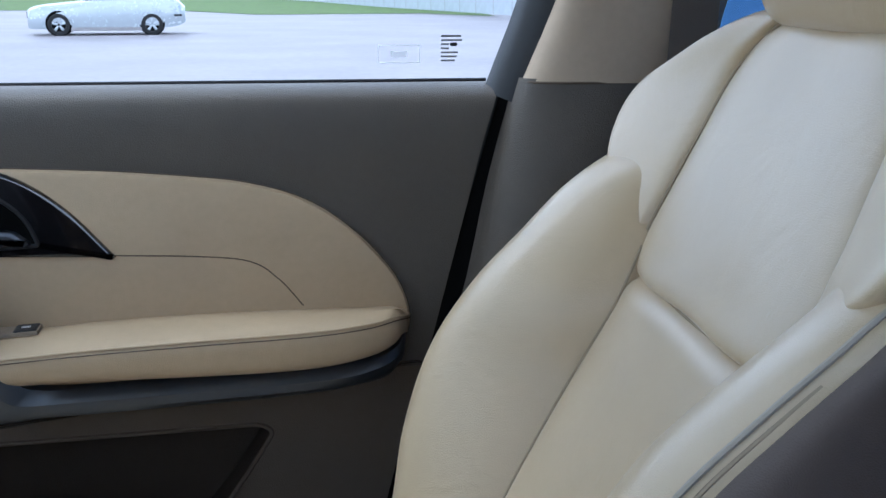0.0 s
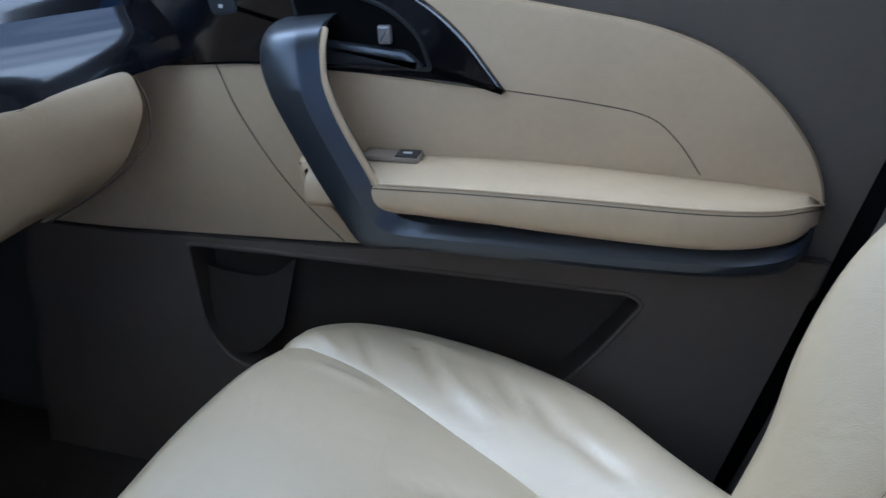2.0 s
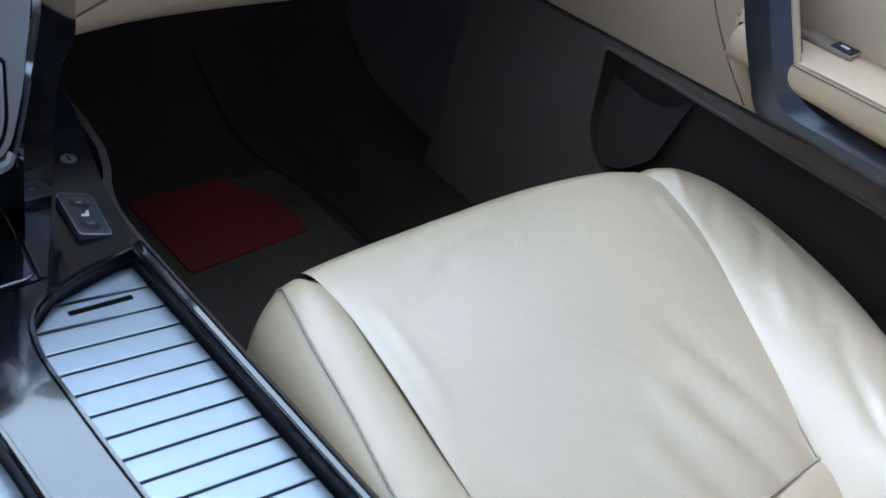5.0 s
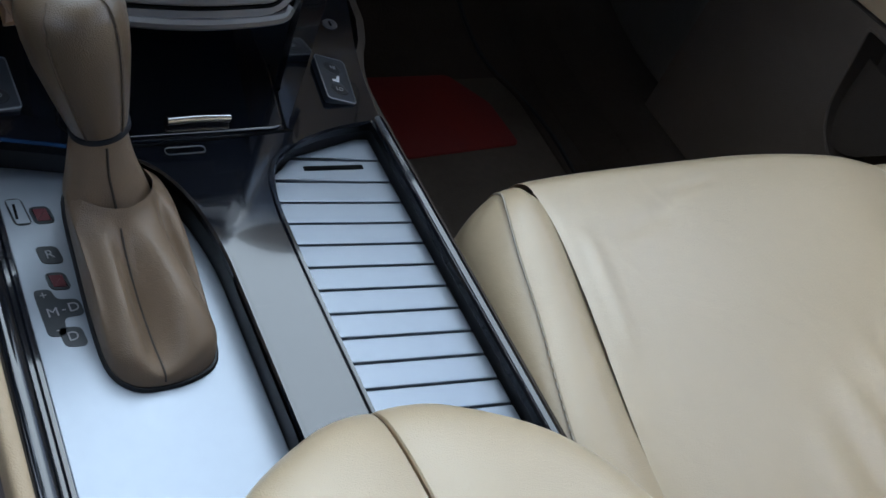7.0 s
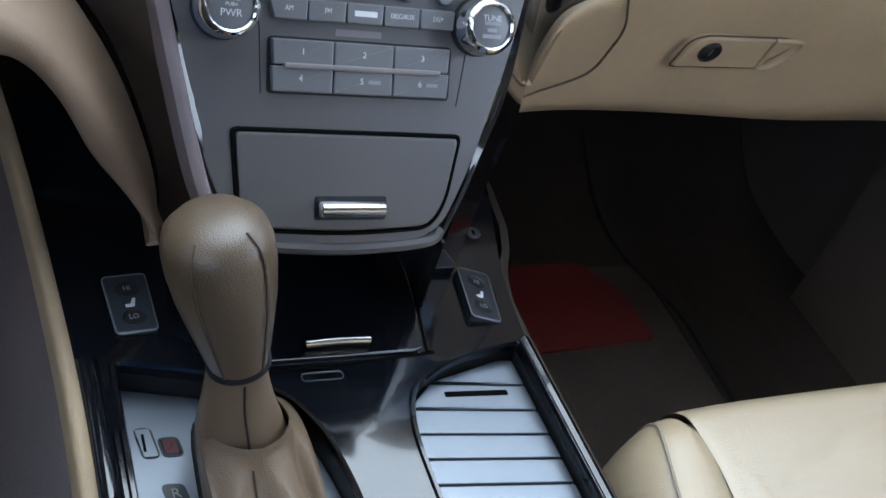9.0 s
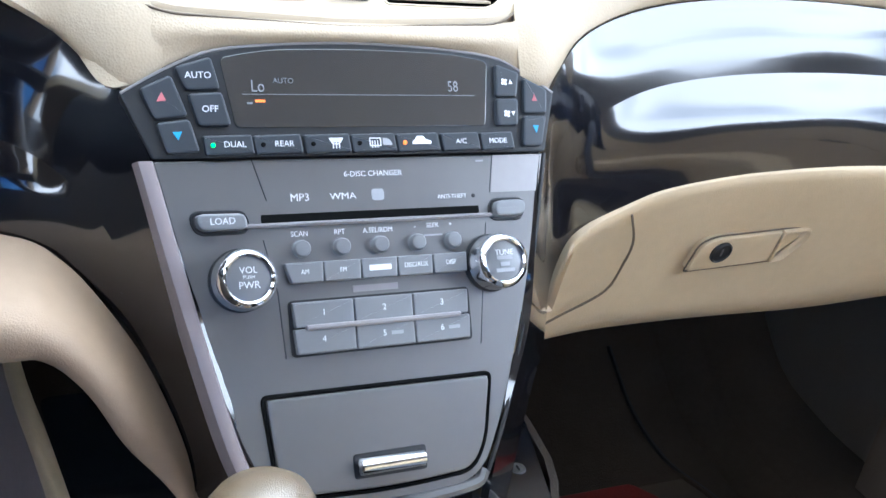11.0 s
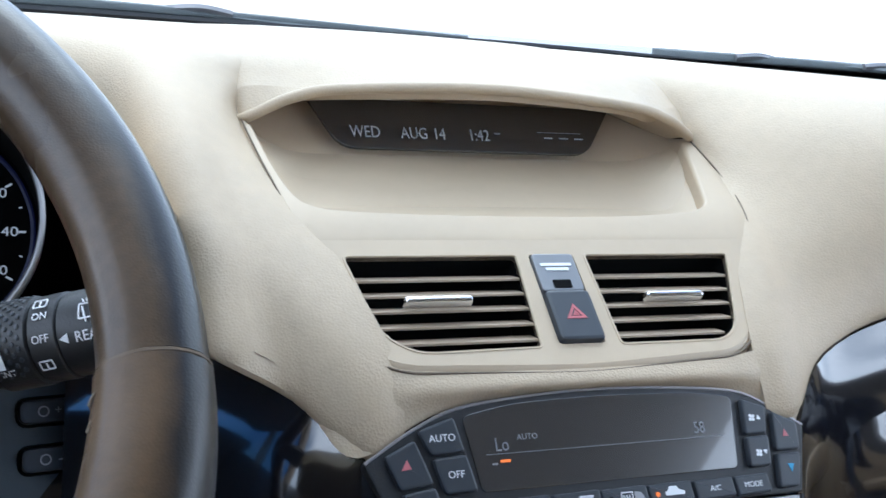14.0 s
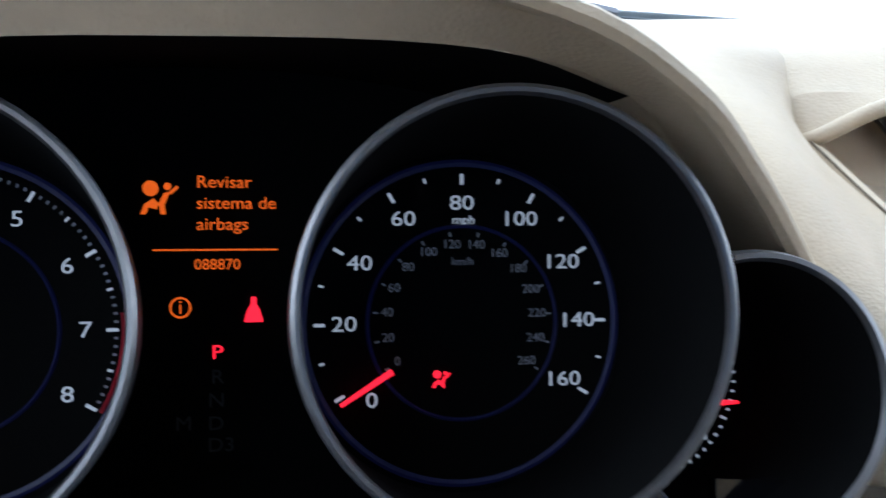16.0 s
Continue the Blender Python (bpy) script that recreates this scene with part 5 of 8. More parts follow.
y = 0.7345
for i in range(24):
    y1 = y - (0.0155 if i == 0 else 0.0187)
    if y1 < 0.30:
        break
    xa, xb = max(0.042, tray_x(y)) + 0.0015, max(0.042, tray_x(y1)) + 0.0015
    part("rib", slab(rpoly([(min(xa, 0.130), y), (0.1375, y - 0.012 * min(1, (0.1375 - xa) / 0.095)), (0.1375, y1 + 0.0014 - 0.012 * min(1, (0.1375 - xb) / 0.095)), (min(xb, 0.13), y1 + 0.0014)], 0.001, 2), 0.380, 0.3875, 0.0008), ALU, console)
    if i == 1:
        part("slot", slab(rpoly([(0.078, y - 0.0075), (0.122, y - 0.0105), (0.122, y - 0.0145), (0.078, y - 0.0115)], 0.0008), 0.3868, 0.3880), VOID, console, "dark slot")
    y = y1

# covered box in front of the lever, seat heater switches, lighter cover
lid = part("box_lid", slab(rpoly([(-0.065, 0.7330), (0.0625, 0.7330), (0.0690, 0.7365), (0.080, 0.80), (0.081, 0.92), (-0.075, 0.92), (-0.075, 0.80)], [0.003, 0.004, 0.005, 0.02, 0.001, 0.001, 0.02]), 0.398, 0.4045, 0.0015), GLOSS_WORN, console, "glossy black box lid")
part("lid_gap", tube([(x, y, 0.4022) for x, y in ((-0.0665, 0.80), (-0.066, 0.7320), (0.0628, 0.7318), (0.0695, 0.7345), (0.0710, 0.739), (0.0812, 0.80))], 0.0009, 5, 3), VOID, console)
part("pull", tube([(-0.0105, 0.7420, 0.4080), (0.0105, 0.7425, 0.4085), (0.0315, 0.7420, 0.4080)], 0.0034, 10, 4), CHROME, lid, "chrome pull bar")
part("worn_mark", tube([(x - 0.001, y - 0.004, 0.4022) for x, y in rrect(-0.016, 0.7215, 0.010, 0.7275, 0.003)], 0.0004, 5, 1, closed=True, smooth=False), FACE, console, "scratched outline of a lost label")


def heater(x, y, z, ry, rz, w, label):
    q = rpoly([(-w, 0.0235), (w, 0.0235), (w * 0.92, -0.0235), (-w * 0.92, -0.0235)], 0.0035)
    h = part("seat_heater_switch", slab(q, -0.012, 0.0012, 0.0010), BUTTON_DARK, console, label, m=pose(x, y, z, 0, ry, rz))
    part("surround", tube([(px, py, 0.0006) for px, py in q], 0.0007, 5, 1, closed=True, smooth=False), BUTTON, h, "thin grey edge")
    for yy, t in ((0.0115, "HI"), (-0.0120, "LO")):
        part("dimple", moved(lathe([(0, 0.0000), (0.0055, 0.0004), (0.0066, 0.0008), (0.0072, 0.0004), (0, 0.0002)], 24), pose(0, yy, 0.0010)), BLACK, h, "dished round button")
        letters(t, 0.0052, GREY_PRINT, h, at(0, yy, 0.0019), squeeze=0.9)
    part("seat_mark", slab(rpoly([(-0.0032, -0.0036), (0.0020, -0.0036), (0.0036, 0.0032), (0.0016, 0.0032), (0.0, -0.0012), (-0.0032, -0.0012)], 0.0007), 0.0011, 0.0015), WHITE, h, "white seat mark")


heater(-0.1066, 0.7865, 0.4035, -3, 3, 0.0128, "dark seat heater switch marked HI and LO")
heater(0.1250, 0.7790, 0.4045, 12, -9, 0.0125, "dark seat heater switch marked HI and LO")
part("screw_cover", moved(lathe([(0, 0), (0.006, 0), (0.0055, 0.0012), (0.0035, 0.0012), (0.0032, 0.0004), (0, 0.0004)], 20), pose(0.148, 0.845, 0.402)), FACE, console, "small round lock")
part("lock_slot", slab(rrect(0.1474, 0.8425, 0.1486, 0.8475, 0.0004), 0.4022, 0.4034), VOID, console)

# arm rest behind the console: two padded lids
rest = thing("arm_rest", "cream leather arm rest with two padded lids", "arm rest")
for s in (-1, 1):
    xi, xo = 0.010 + s * 0.0015, 0.010 + s * 0.132
    net = []
    for y, dz in ((0.10, 0.0), (0.20, 0.004), (0.32, 0.004), (0.41, 0.002), (0.458, -0.004), (0.480, -0.015), (0.486, -0.035)):
        k = 1.0 if y < 0.41 else 1.0 - ((y - 0.41) / 0.076) ** 2 * 0.40
        row = []
        for q, zz in ((0.0, -0.05), (0.0, -0.010), (0.03, 0.0), (0.35, 0.003), (0.75, 0.0), (0.97, -0.012), (1.0, -0.035), (1.0, -0.06)):
            row.append((xi + (xo - xi) * q * k, y - 0.035 * q * q * (y > 0.40), 0.472 + dz + zz))
        net.append(row)
    part("lid", thick(loft(net, 4, 4), 0.004), CREAM, rest, "padded cream lid")
part("box", slab(rrect(-0.12, 0.08, 0.14, 0.44, 0.02), 0.10, 0.43), TAUPE, rest, "taupe box under the lids")

# ---- gear lever ----
lever = thing("gear_lever", "tan leather gear lever with a stitched boot", "gear lever")
BASE = [(-0.080, 0.705), (-0.0840, 0.650), (-0.0855, 0.604), (-0.0835, 0.579), (-0.0740, 0.5665), (-0.0587, 0.5640), (-0.0400, 0.5665), (-0.0265, 0.5760), (-0.0225, 0.602), (-0.0220, 0.650), (-0.0220, 0.700), (-0.035, 0.715), (-0.068, 0.715)]
COL = [(-0.0645 + 0.0245 * math.cos(a), 0.680 + 0.021 * math.sin(a)) for a in (2.6, 2.95, 3.3, 3.8, 4.35, 4.7, 5.05, 5.6, 6.0, 6.35, 7.0, 7.6, 8.3)]
FOLD = {1: -0.004, 2: 0.006, 3: 0.002, 4: 0.009, 5: -0.013, 6: 0.011, 7: 0.006, 8: -0.012, 9: 0.007}
net = []
for f, z, sw in ((0, 0.379, 0), (0.02, 0.387, 0.001), (0.08, 0.3955, 0.001), (0.28, 0.4015, 0.0), (0.55, 0.4055, 0.0), (0.78, 0.410, 0.0), (0.92, 0.4165, 0.0), (1.0, 0.424, -0.002)):
    row = []
    for j, (p, q) in enumerate(zip(BASE, COL)):
        x, yv = p[0] * (1 - f) + q[0] * f, p[1] * (1 - f) + q[1] * f
        d = Vector((x + 0.055, yv - 0.64)).normalized() * sw
        fold = math.sin(f ** 0.7 * math.pi) * FOLD.get(j, 0.0)
        row.append((x + d.x, yv + d.y + fold * 0.4, z + fold * 0.9))
    net.append(row)
bt = part("boot", loft(net, 5, 5, closed_u=True), BOOT, lever, "creased leather boot")
part("boot_seam", tube([Vector(row[5]) + Vector((0, 0, 0.0002)) for row in net[1:-1]], 0.0007, 5, 5), GROOVE, bt)
part("boot_frame", tube([(x, y, 0.3795) for x, y in BASE], 0.0022, 6, 4, closed=True), BLACK, lever)
SLV = []
for r, cx, cy, z in ((0.0150, -0.0722, 0.6865, 0.4600), (0.0164, -0.0712, 0.685, 0.450), (0.0184, -0.0696, 0.683, 0.439), (0.0212, -0.0672, 0.681, 0.427), (0.0236, -0.0654, 0.679, 0.4165), (0.0242, -0.0645, 0.678, 0.411), (0.0225, -0.0645, 0.678, 0.409)):
    row = []
    for k in range(20):
        a = 2 * math.pi * k / 20
        low = 0.006 * max(0, -math.sin(a)) ** 2 * (0.46 - z) / 0.05
        w = r * (1 + 0.05 * (0.46 - z) / 0.05 * math.cos(5 * a))
        row.append((cx + w * 1.02 * math.cos(a), cy + w * 0.92 * math.sin(a), z - low))
    SLV.append(row)
part("gather", loft(SLV, 2, 4, closed_u=True), BOOT, lever, "gathered leather sleeve")
part("sleeve_seam", tube([(-0.0712, 0.6722, 0.457), (-0.0695, 0.667, 0.440), (-0.066, 0.6605, 0.424), (-0.0640, 0.6562, 0.409)], 0.0008, 5, 4), GROOVE, lever)
KA = frame_m((-0.0722, 0.6865, 0.4610), (0.966, 0, 0.258), (0, 0.985, -0.17))
collar = part("collar", lathe([(0.0150, -0.0028), (0.0168, -0.0018), (0.0170, 0.0016), (0.0156, 0.0030)], 32), RUBBER, lever, "black ring under the knob", m=KA)
KP = [(0.0, 0.0915), (0.010, 0.0911), (0.0192, 0.0882), (0.0250, 0.0825), (0.0270, 0.074), (0.0268, 0.062), (0.0250, 0.046), (0.0214, 0.028), (0.0180, 0.012), (0.0156, 0.0025)]
kn = part("knob", moved(lathe(KP, 32), Matrix.Diagonal((1.0, 1.12, 1, 1))), KNOB, lever, "smooth tan leather knob", m=KA)
for sx in (-1, 1):
    part("knob_seam", tube([(sx * r * 0.62, -r * 1.12 * 0.79 - 0.0002, h) for r, h in KP[2:]], 0.0007, 5, 4), SEAM, kn)


# ---- instrument cluster ----
DU = (0, 0.226, 0.974)
CLU = frame_m((-0.325, 0.971, 0.766), (1, 0, 0), DU)
cluster = thing("instrument_cluster", "black instrument cluster with lit dials and an orange display", "instruments", CLU)
part("back_plate", slab(rpoly([(-0.262, -0.075), (0.10, -0.075), (0.118, -0.02), (0.108, 0.004), (0.083, 0.024), (0.055, 0.046), (0.025, 0.068), (-0.015, 0.082), (-0.077, 0.088), (-0.14, 0.082), (-0.20, 0.056), (-0.255, 0.0)], 0.01), -0.02, -0.002), VOID, cluster, "black back plate")


SATIN = mat("satin_silver", (0.21, 0.205, 0.205), 0.36, metal=0.85, vary=0.05)


def bezel(cx, cy, r0, r1, depth, dx, dy, label):
    sh = lambda h: (cx + dx * h / depth, cy + dy * h / depth)
    b = part("dial_tube", lathe([(r0, 0.0), (r0 * 0.35 + r1 * 0.65, depth * 0.6), (r1, depth)], 64, sh), VOID, cluster, label)
    part("bezel", lathe([(r1 - 0.0003, depth - 0.001), (r1 + 0.0003, depth + 0.0008), (r1 + 0.0014, depth + 0.0011), (r1 + 0.0025, depth + 0.0004), (r1 + 0.0028, depth - 0.0015), (r1 + 0.0024, depth - 0.02)], 64, sh), SATIN, b, "satin silver bezel")
    return b


def clear_of(bm, cx, cy, r):
    """Leaves off what lies inside a round tube."""
    bmesh.ops.delete(bm, geom=[f for f in bm.faces if math.hypot(f.calc_center_median().x - cx, f.calc_center_median().y - cy) < r], context='FACES')
    return bm


def dial(cx, face_r, marks, minor):
    f = part("dial_face", moved(lathe([(0.0, 0.0), (face_r, 0.0), (face_r, -0.002)], 64), pose(cx, 0, 0)), VOID, cluster, "black dial face")
    part("ring_light", moved(lathe([(0.0495, 0.0004), (0.0508, 0.0008), (0.0518, 0.0004)], 64), pose(cx, 0, 0)), BLUEGLOW, f, "dim blue ring")
    part("inner_ring", moved(lathe([(0.0300, 0.0004), (0.0306, 0.0010), (0.0312, 0.0004)], 64), pose(cx, 0, 0)), BLUEGLOW, f, "dim blue ring")
    n = 8 * minor
    for i in range(n + 1):
        a = radians(-120 + 240 * i / n)
        big = i % minor == 0
        mid = minor % 2 == 0 and i % (minor // 2) == 0
        L = 0.0034 if big else 0.0016 if mid else 0.0011
        w = 0.0005 if big else 0.00036
        m = at(cx + 0.0472 * math.sin(a), 0.0472 * math.cos(a), 0.0004, -math.degrees(a))
        part("tick", slab([(-w, -L), (w, -L), (w, 0), (-w, 0)], 0, 0.0003), WHITE_GLOW if big else DIM_GLOW if not mid else WHITE_GLOW, f, m=m, smooth=False)
    for i, t in enumerate(marks):
        a = radians(-129 if t == "0" else -120 + 240 * i / (len(marks) - 1))
        letters(t, 0.0067, WHITE_GLOW, f, at(cx + 0.0378 * math.sin(a), 0.0378 * math.cos(a), 0.0004), "numeral", squeeze=1.22)
    return f


bezel(0.0, 0.0, 0.0535, 0.0548, 0.075, -0.0015, 0.0055, "black tube round the speedometer")
speed = dial(0.0, 0.054, ("0", "20", "40", "60", "80", "100", "120", "140", "160"), 2)
letters("mph", 0.0042, WHITE_GLOW, speed, at(0.0005, 0.0325, 0.0004), "numeral")
for i in range(14):
    a = radians(-120 + 240 * (i * 20) / 257.5)
    letters(str(i * 20), 0.0040, DIM_GLOW, speed, at(0.0245 * math.sin(a), 0.0245 * math.cos(a) + 0.0005, 0.0004), "numeral")
    part("tick", slab([(-0.0003, -0.0010), (0.0003, -0.0010), (0.0003, 0.0004), (-0.0003, 0.0004)], 0, 0.0003), DIM_GLOW, speed, m=at(0.0285 * math.sin(a), 0.0285 * math.cos(a), 0.0004, -math.degrees(a)), smooth=False)
letters("km/h", 0.0036, DIM_GLOW, speed, at(0.0, 0.0193, 0.0004), "numeral")
part("needle", slab([(-0.0009, 0.0275), (0.0009, 0.0275), (0.0005, 0.0465), (-0.0005, 0.0465)], 0.003, 0.0042), REDGLOW, speed, "red lit needle", m=at(0, 0, 0, 122))
bezel(-0.152, 0.0, 0.0535, 0.0552, 0.075, 0.001, 0.006, "black tube round the rev counter")
rev = dial(-0.152, 0.054, ("0", "1", "2", "3", "4", "5", "6", "7", "8"), 10)
arc = [(-0.152 + 0.0487 * math.sin(a), 0.0487 * math.cos(a), 0.0006) for a in (radians(84 + 36 * i / 10) for i in range(11))]
part("red_arc", tube(arc, 0.0006, 5, 1), mat("red_zone", (0.35, 0.015, 0.03), 0.5), rev, "red zone arc")

# fuel dial, half hidden behind the speedometer
part("dial_tube", clear_of(lathe([(0.036, 0.0), (0.0362, 0.020), (0.0365, 0.040), (0.0370, 0.0715)], 96, lambda h: (0.0640, -0.0180)), 0, 0.003, 0.0565), VOID, cluster, "black tube round the fuel dial")
fb = part("bezel", clear_of(lathe([(0.0360, 0.0705), (0.0370, 0.0725), (0.0384, 0.0722), (0.0392, 0.069), (0.0390, 0.05)], 96, lambda h: (0.0640, -0.0180)), 0, 0.005, 0.0580), SATIN, cluster, "silver bezel of the fuel dial")
fuel = part("fuel_face", moved(lathe([(0.0, 0.0), (0.037, 0.0), (0.037, -0.002)], 48), pose(0.064, -0.018, -0.001)), VOID, cluster, "black fuel dial face")
for i in range(21):
    a = radians(62 + 108 * i / 20)
    m = at(0.0590 + 0.034 * math.sin(a), -0.0190 + 0.034 * math.cos(a), 0.0, -math.degrees(a))
    part("tick", slab([(-0.0004, -0.0022 if i % 10 == 0 else -0.0010), (0.0004, -0.0022 if i % 10 == 0 else -0.0010), (0.0004, 0), (-0.0004, 0)], 0, 0.0004), WHITE_GLOW, fuel, m=m, smooth=False)
letters("F", 0.0062, WHITE_GLOW, fuel, at(0.0845, -0.0155, 0.0006), "numeral")
letters("E", 0.0062, WHITE_GLOW, fuel, at(0.0590, -0.0480, 0.0006), "numeral")
part("pump_mark", slab(rrect(0.0795, -0.0405, 0.0825, -0.0360, 0.0005), 0.0, 0.0006), WHITE_GLOW, fuel, "pump mark")
part("needle", slab([(0.0845, -0.0291), (0.0928, -0.0285), (0.0928, -0.0277), (0.0845, -0.0271)], 0.002, 0.0032), REDGLOW, fuel, "red lit needle")

# display between the dials
disp = part("display", slab(rrect(-0.101, -0.042, -0.052, 0.055, 0.004), -0.002, -0.0004), VOID, cluster, "dark display with orange text")
for t, yv in (("Revisar", 0.0440), ("sistema de", 0.0376), ("airbags", 0.0312)):
    letters(t, 0.0053, ORANGE, disp, at(-0.0822, yv, 0.0002), "orange_text", 'LEFT', squeeze=1.06)
letters("088870", 0.0046, ORANGE, disp, at(-0.0760, 0.0190, 0.0002), "orange_text", squeeze=1.0)
bar(-0.0950, 0.0233, -0.0580, 0.0238, 0.0, ORANGE, disp, "orange_line")
def airbag_mark(cx, cy, k, material, parent, z):
    """Warning sign: a seated shape with a round bag before it."""
    disc = lambda x, y, r: moved(lathe([(0, z), (r * k, z), (r * k, z + 0.0004), (0, z + 0.0004)], 20), pose(cx + x * k, cy + y * k, 0))
    strip_ = lambda *ps: slab([(cx + x * k, cy + y * k) for x, y in ps], z, z + 0.0004)
    part("warning_disc", disc(-1.0, 2.6, 1.55), material, parent)
    part("warning_disc", disc(2.3, 3.0, 0.75), material, parent)
    part("warning_stroke", strip_((-3.0, -2.6), (-2.2, -0.6), (-0.4, 0.6), (0.6, -0.4), (0.2, -1.6), (-1.4, -1.2), (-1.9, -2.6)), material, parent)
    part("warning_stroke", strip_((0.5, -0.6), (1.6, 1.6), (2.9, 2.0), (1.7, -0.6), (2.0, -2.6), (1.0, -2.6), (0.7, -1.2)), material, parent)
    part("warning_stroke", strip_((2.6, 1.9), (4.2, 3.2), (4.5, 2.8), (2.9, 1.3)), material, parent)


airbag_mark(-0.0940, 0.0382, 0.00150, ORANGE, disp, 0.0)
airbag_mark(-0.0078, -0.0182, 0.00080, REDGLOW, speed, 0.0005)
ring_ = [(0.0032 * math.cos(2 * math.pi * i / 24), 0.0032 * math.sin(2 * math.pi * i / 24)) for i in range(24)]
part("info_ring", moved(holed(ring_, [[(x * 0.82, y * 0.82) for x, y in ring_]], 0, 0.0004), pose(-0.0870, 0.0062, 0)), ORANGE, disp, "orange ring", smooth=False)
letters("i", 0.0060, ORANGE, disp, at(-0.0870, 0.0062, 0.0002), "orange_text")
part("warning_mark", slab(rpoly([(-0.0682, 0.0015), (-0.0624, 0.0015), (-0.0634, 0.0052), (-0.0645, 0.0070), (-0.0645, 0.0092), (-0.0661, 0.0092), (-0.0661, 0.0070), (-0.0672, 0.0052)], 0.0005), 0, 0.0004), REDGLOW, disp, "red warning mark")
letters("P", 0.0060, REDGLOW, disp, at(-0.0762, -0.0076, 0.0002), "gear_letter", squeeze=1.15)
for t, x, yv in (("R", -0.0762, -0.0150), ("N", -0.0765, -0.0220), ("D", -0.0767, -0.0290), ("M", -0.0862, -0.0288), ("D3", -0.0752, -0.0355)):
    letters(t, 0.0060, DIM_PRINT, disp, at(x, yv, 0.0002), "gear_letter", squeeze=1.1)

# hood over the dials: tan shell with a dark lining
hood_ = thing("cluster_hood", "tan hood arching over the instruments", "cluster hood")
HO = [(-0.2065, 0.964, 0.770), (-0.211, 0.958, 0.777), (-0.236, 0.932, 0.798), (-0.262, 0.913, 0.823), (-0.287, 0.902, 0.845), (-0.325, 0.896, 0.863), (-0.402, 0.890, 0.875), (-0.48, 0.896, 0.868), (-0.54, 0.905, 0.845), (-0.60, 0.93, 0.79)]
HI = [(-0.211, 0.982, 0.756), (-0.217, 0.974, 0.770), (-0.241, 0.953, 0.793), (-0.266, 0.938, 0.817), (-0.294, 0.922, 0.841), (-0.335, 0.910, 0.852), (-0.402, 0.90, 0.853), (-0.47, 0.905, 0.848), (-0.53, 0.915, 0.825), (-0.585, 0.94, 0.775)]
HD = [(-0.215, 1.0, 0.750), (-0.225, 0.998, 0.763), (-0.250, 0.998, 0.782), (-0.278, 0.998, 0.802), (-0.306, 0.998, 0.822), (-0.340, 0.998, 0.836), (-0.402, 0.998, 0.842), (-0.465, 0.998, 0.836), (-0.52, 0.998, 0.812), (-0.575, 0.998, 0.76)]
HT = [(-0.200, 1.02, 0.77), (-0.212, 1.02, 0.786), (-0.236, 1.04, 0.812), (-0.264, 1.05, 0.834), (-0.296, 1.06, 0.852), (-0.335, 1.07, 0.868), (-0.402, 1.07, 0.880), (-0.48, 1.07, 0.875), (-0.55, 1.05, 0.85), (-0.62, 1.02, 0.80)]
HM = [((a[0] + b[0]) / 2, (a[1] + b[1]) / 2 - 0.005, (a[2] + b[2]) / 2 + 0.003) for a, b in zip(HO, HT)]
part("shell", loft([HT, HM, HO], 5, 6), TAN_PAD, hood_, "tan shell")
part("lip", loft([HO, HI], 5, 3), TAN_PAD, hood_, "tan underside")
part("rolled_edge", tube(HO, 0.0035, 8, 5), TAN_PAD, hood_)
part("side_lining", loft([HI[:5], HD[:5]], 5, 3), TAN_PAD, hood_, "tan inner side of the hood")
part("lining", loft([HI[4:], HD[4:]], 5, 3), VOID, hood_, "black lining")

# column panel with dimmer buttons
colp = thing("dimmer_panel", "grey panel with plus and minus dimmer buttons", "switch panel", frame_m((-0.268, 0.915, 0.683), (0.98, 0.2, 0), (0, 0.35, 0.94)))
part("face", slab(rpoly([(-0.05, 0.035), (0.052, 0.035), (0.050, 0.010), (0.040, -0.018), (0.024, -0.036), (-0.05, -0.05)], [0.001, 0.004, 0.02, 0.02, 0.02, 0.001]), -0.01, 0.0, 0.002), COLUMN, colp, "slate grey face")
for yv, t in ((0.0095, "+"), (-0.0125, "-")):
    b = part("dimmer_button", slab(rrect(-0.0130, yv - 0.0055, 0.0130, yv + 0.0055, 0.0045), 0.0, 0.0035, 0.0015), BUTTON_DARK, colp, "dark rounded button")
    part("gap", tube([(x, y, 0.0002) for x, y in rrect(-0.0138, yv - 0.0063, 0.0138, yv + 0.0063, 0.005)], 0.0008, 5, 1, closed=True, smooth=False), VOID, colp)
    part("dial_mark", moved(holed([(x * 0.8, y * 0.8) for x, y in ring_], [[(x * 0.6, y * 0.6) for x, y in ring_]], 0, 0.0003), pose(-0.0025, yv, 0.0034)), GREY_PRINT, b, smooth=False)
    letters(t, 0.006, GREY_PRINT, b, at(0.0040, yv, 0.0037))
part("edge_gap", tube([(0.0535, 0.035, -0.001), (0.052, 0.010, -0.001), (0.042, -0.019, -0.001), (0.025, -0.038, -0.001), (-0.05, -0.052, -0.001)], 0.0014, 6, 5), VOID, colp)
# grey surround below the dials
part("apron", thick(loft([[(-0.60, 0.95, 0.70), (-0.45, 0.945, 0.712), (-0.30, 0.945, 0.712), (-0.205, 0.935, 0.715)], [(-0.60, 0.91, 0.64), (-0.45, 0.905, 0.66), (-0.30, 0.905, 0.655), (-0.21, 0.90, 0.66)], [(-0.60, 0.88, 0.605), (-0.45, 0.88, 0.605), (-0.30, 0.88, 0.605), (-0.24, 0.882, 0.60)]], 4, 4), 0.005), GLOSS, dash, "black apron below the dials")

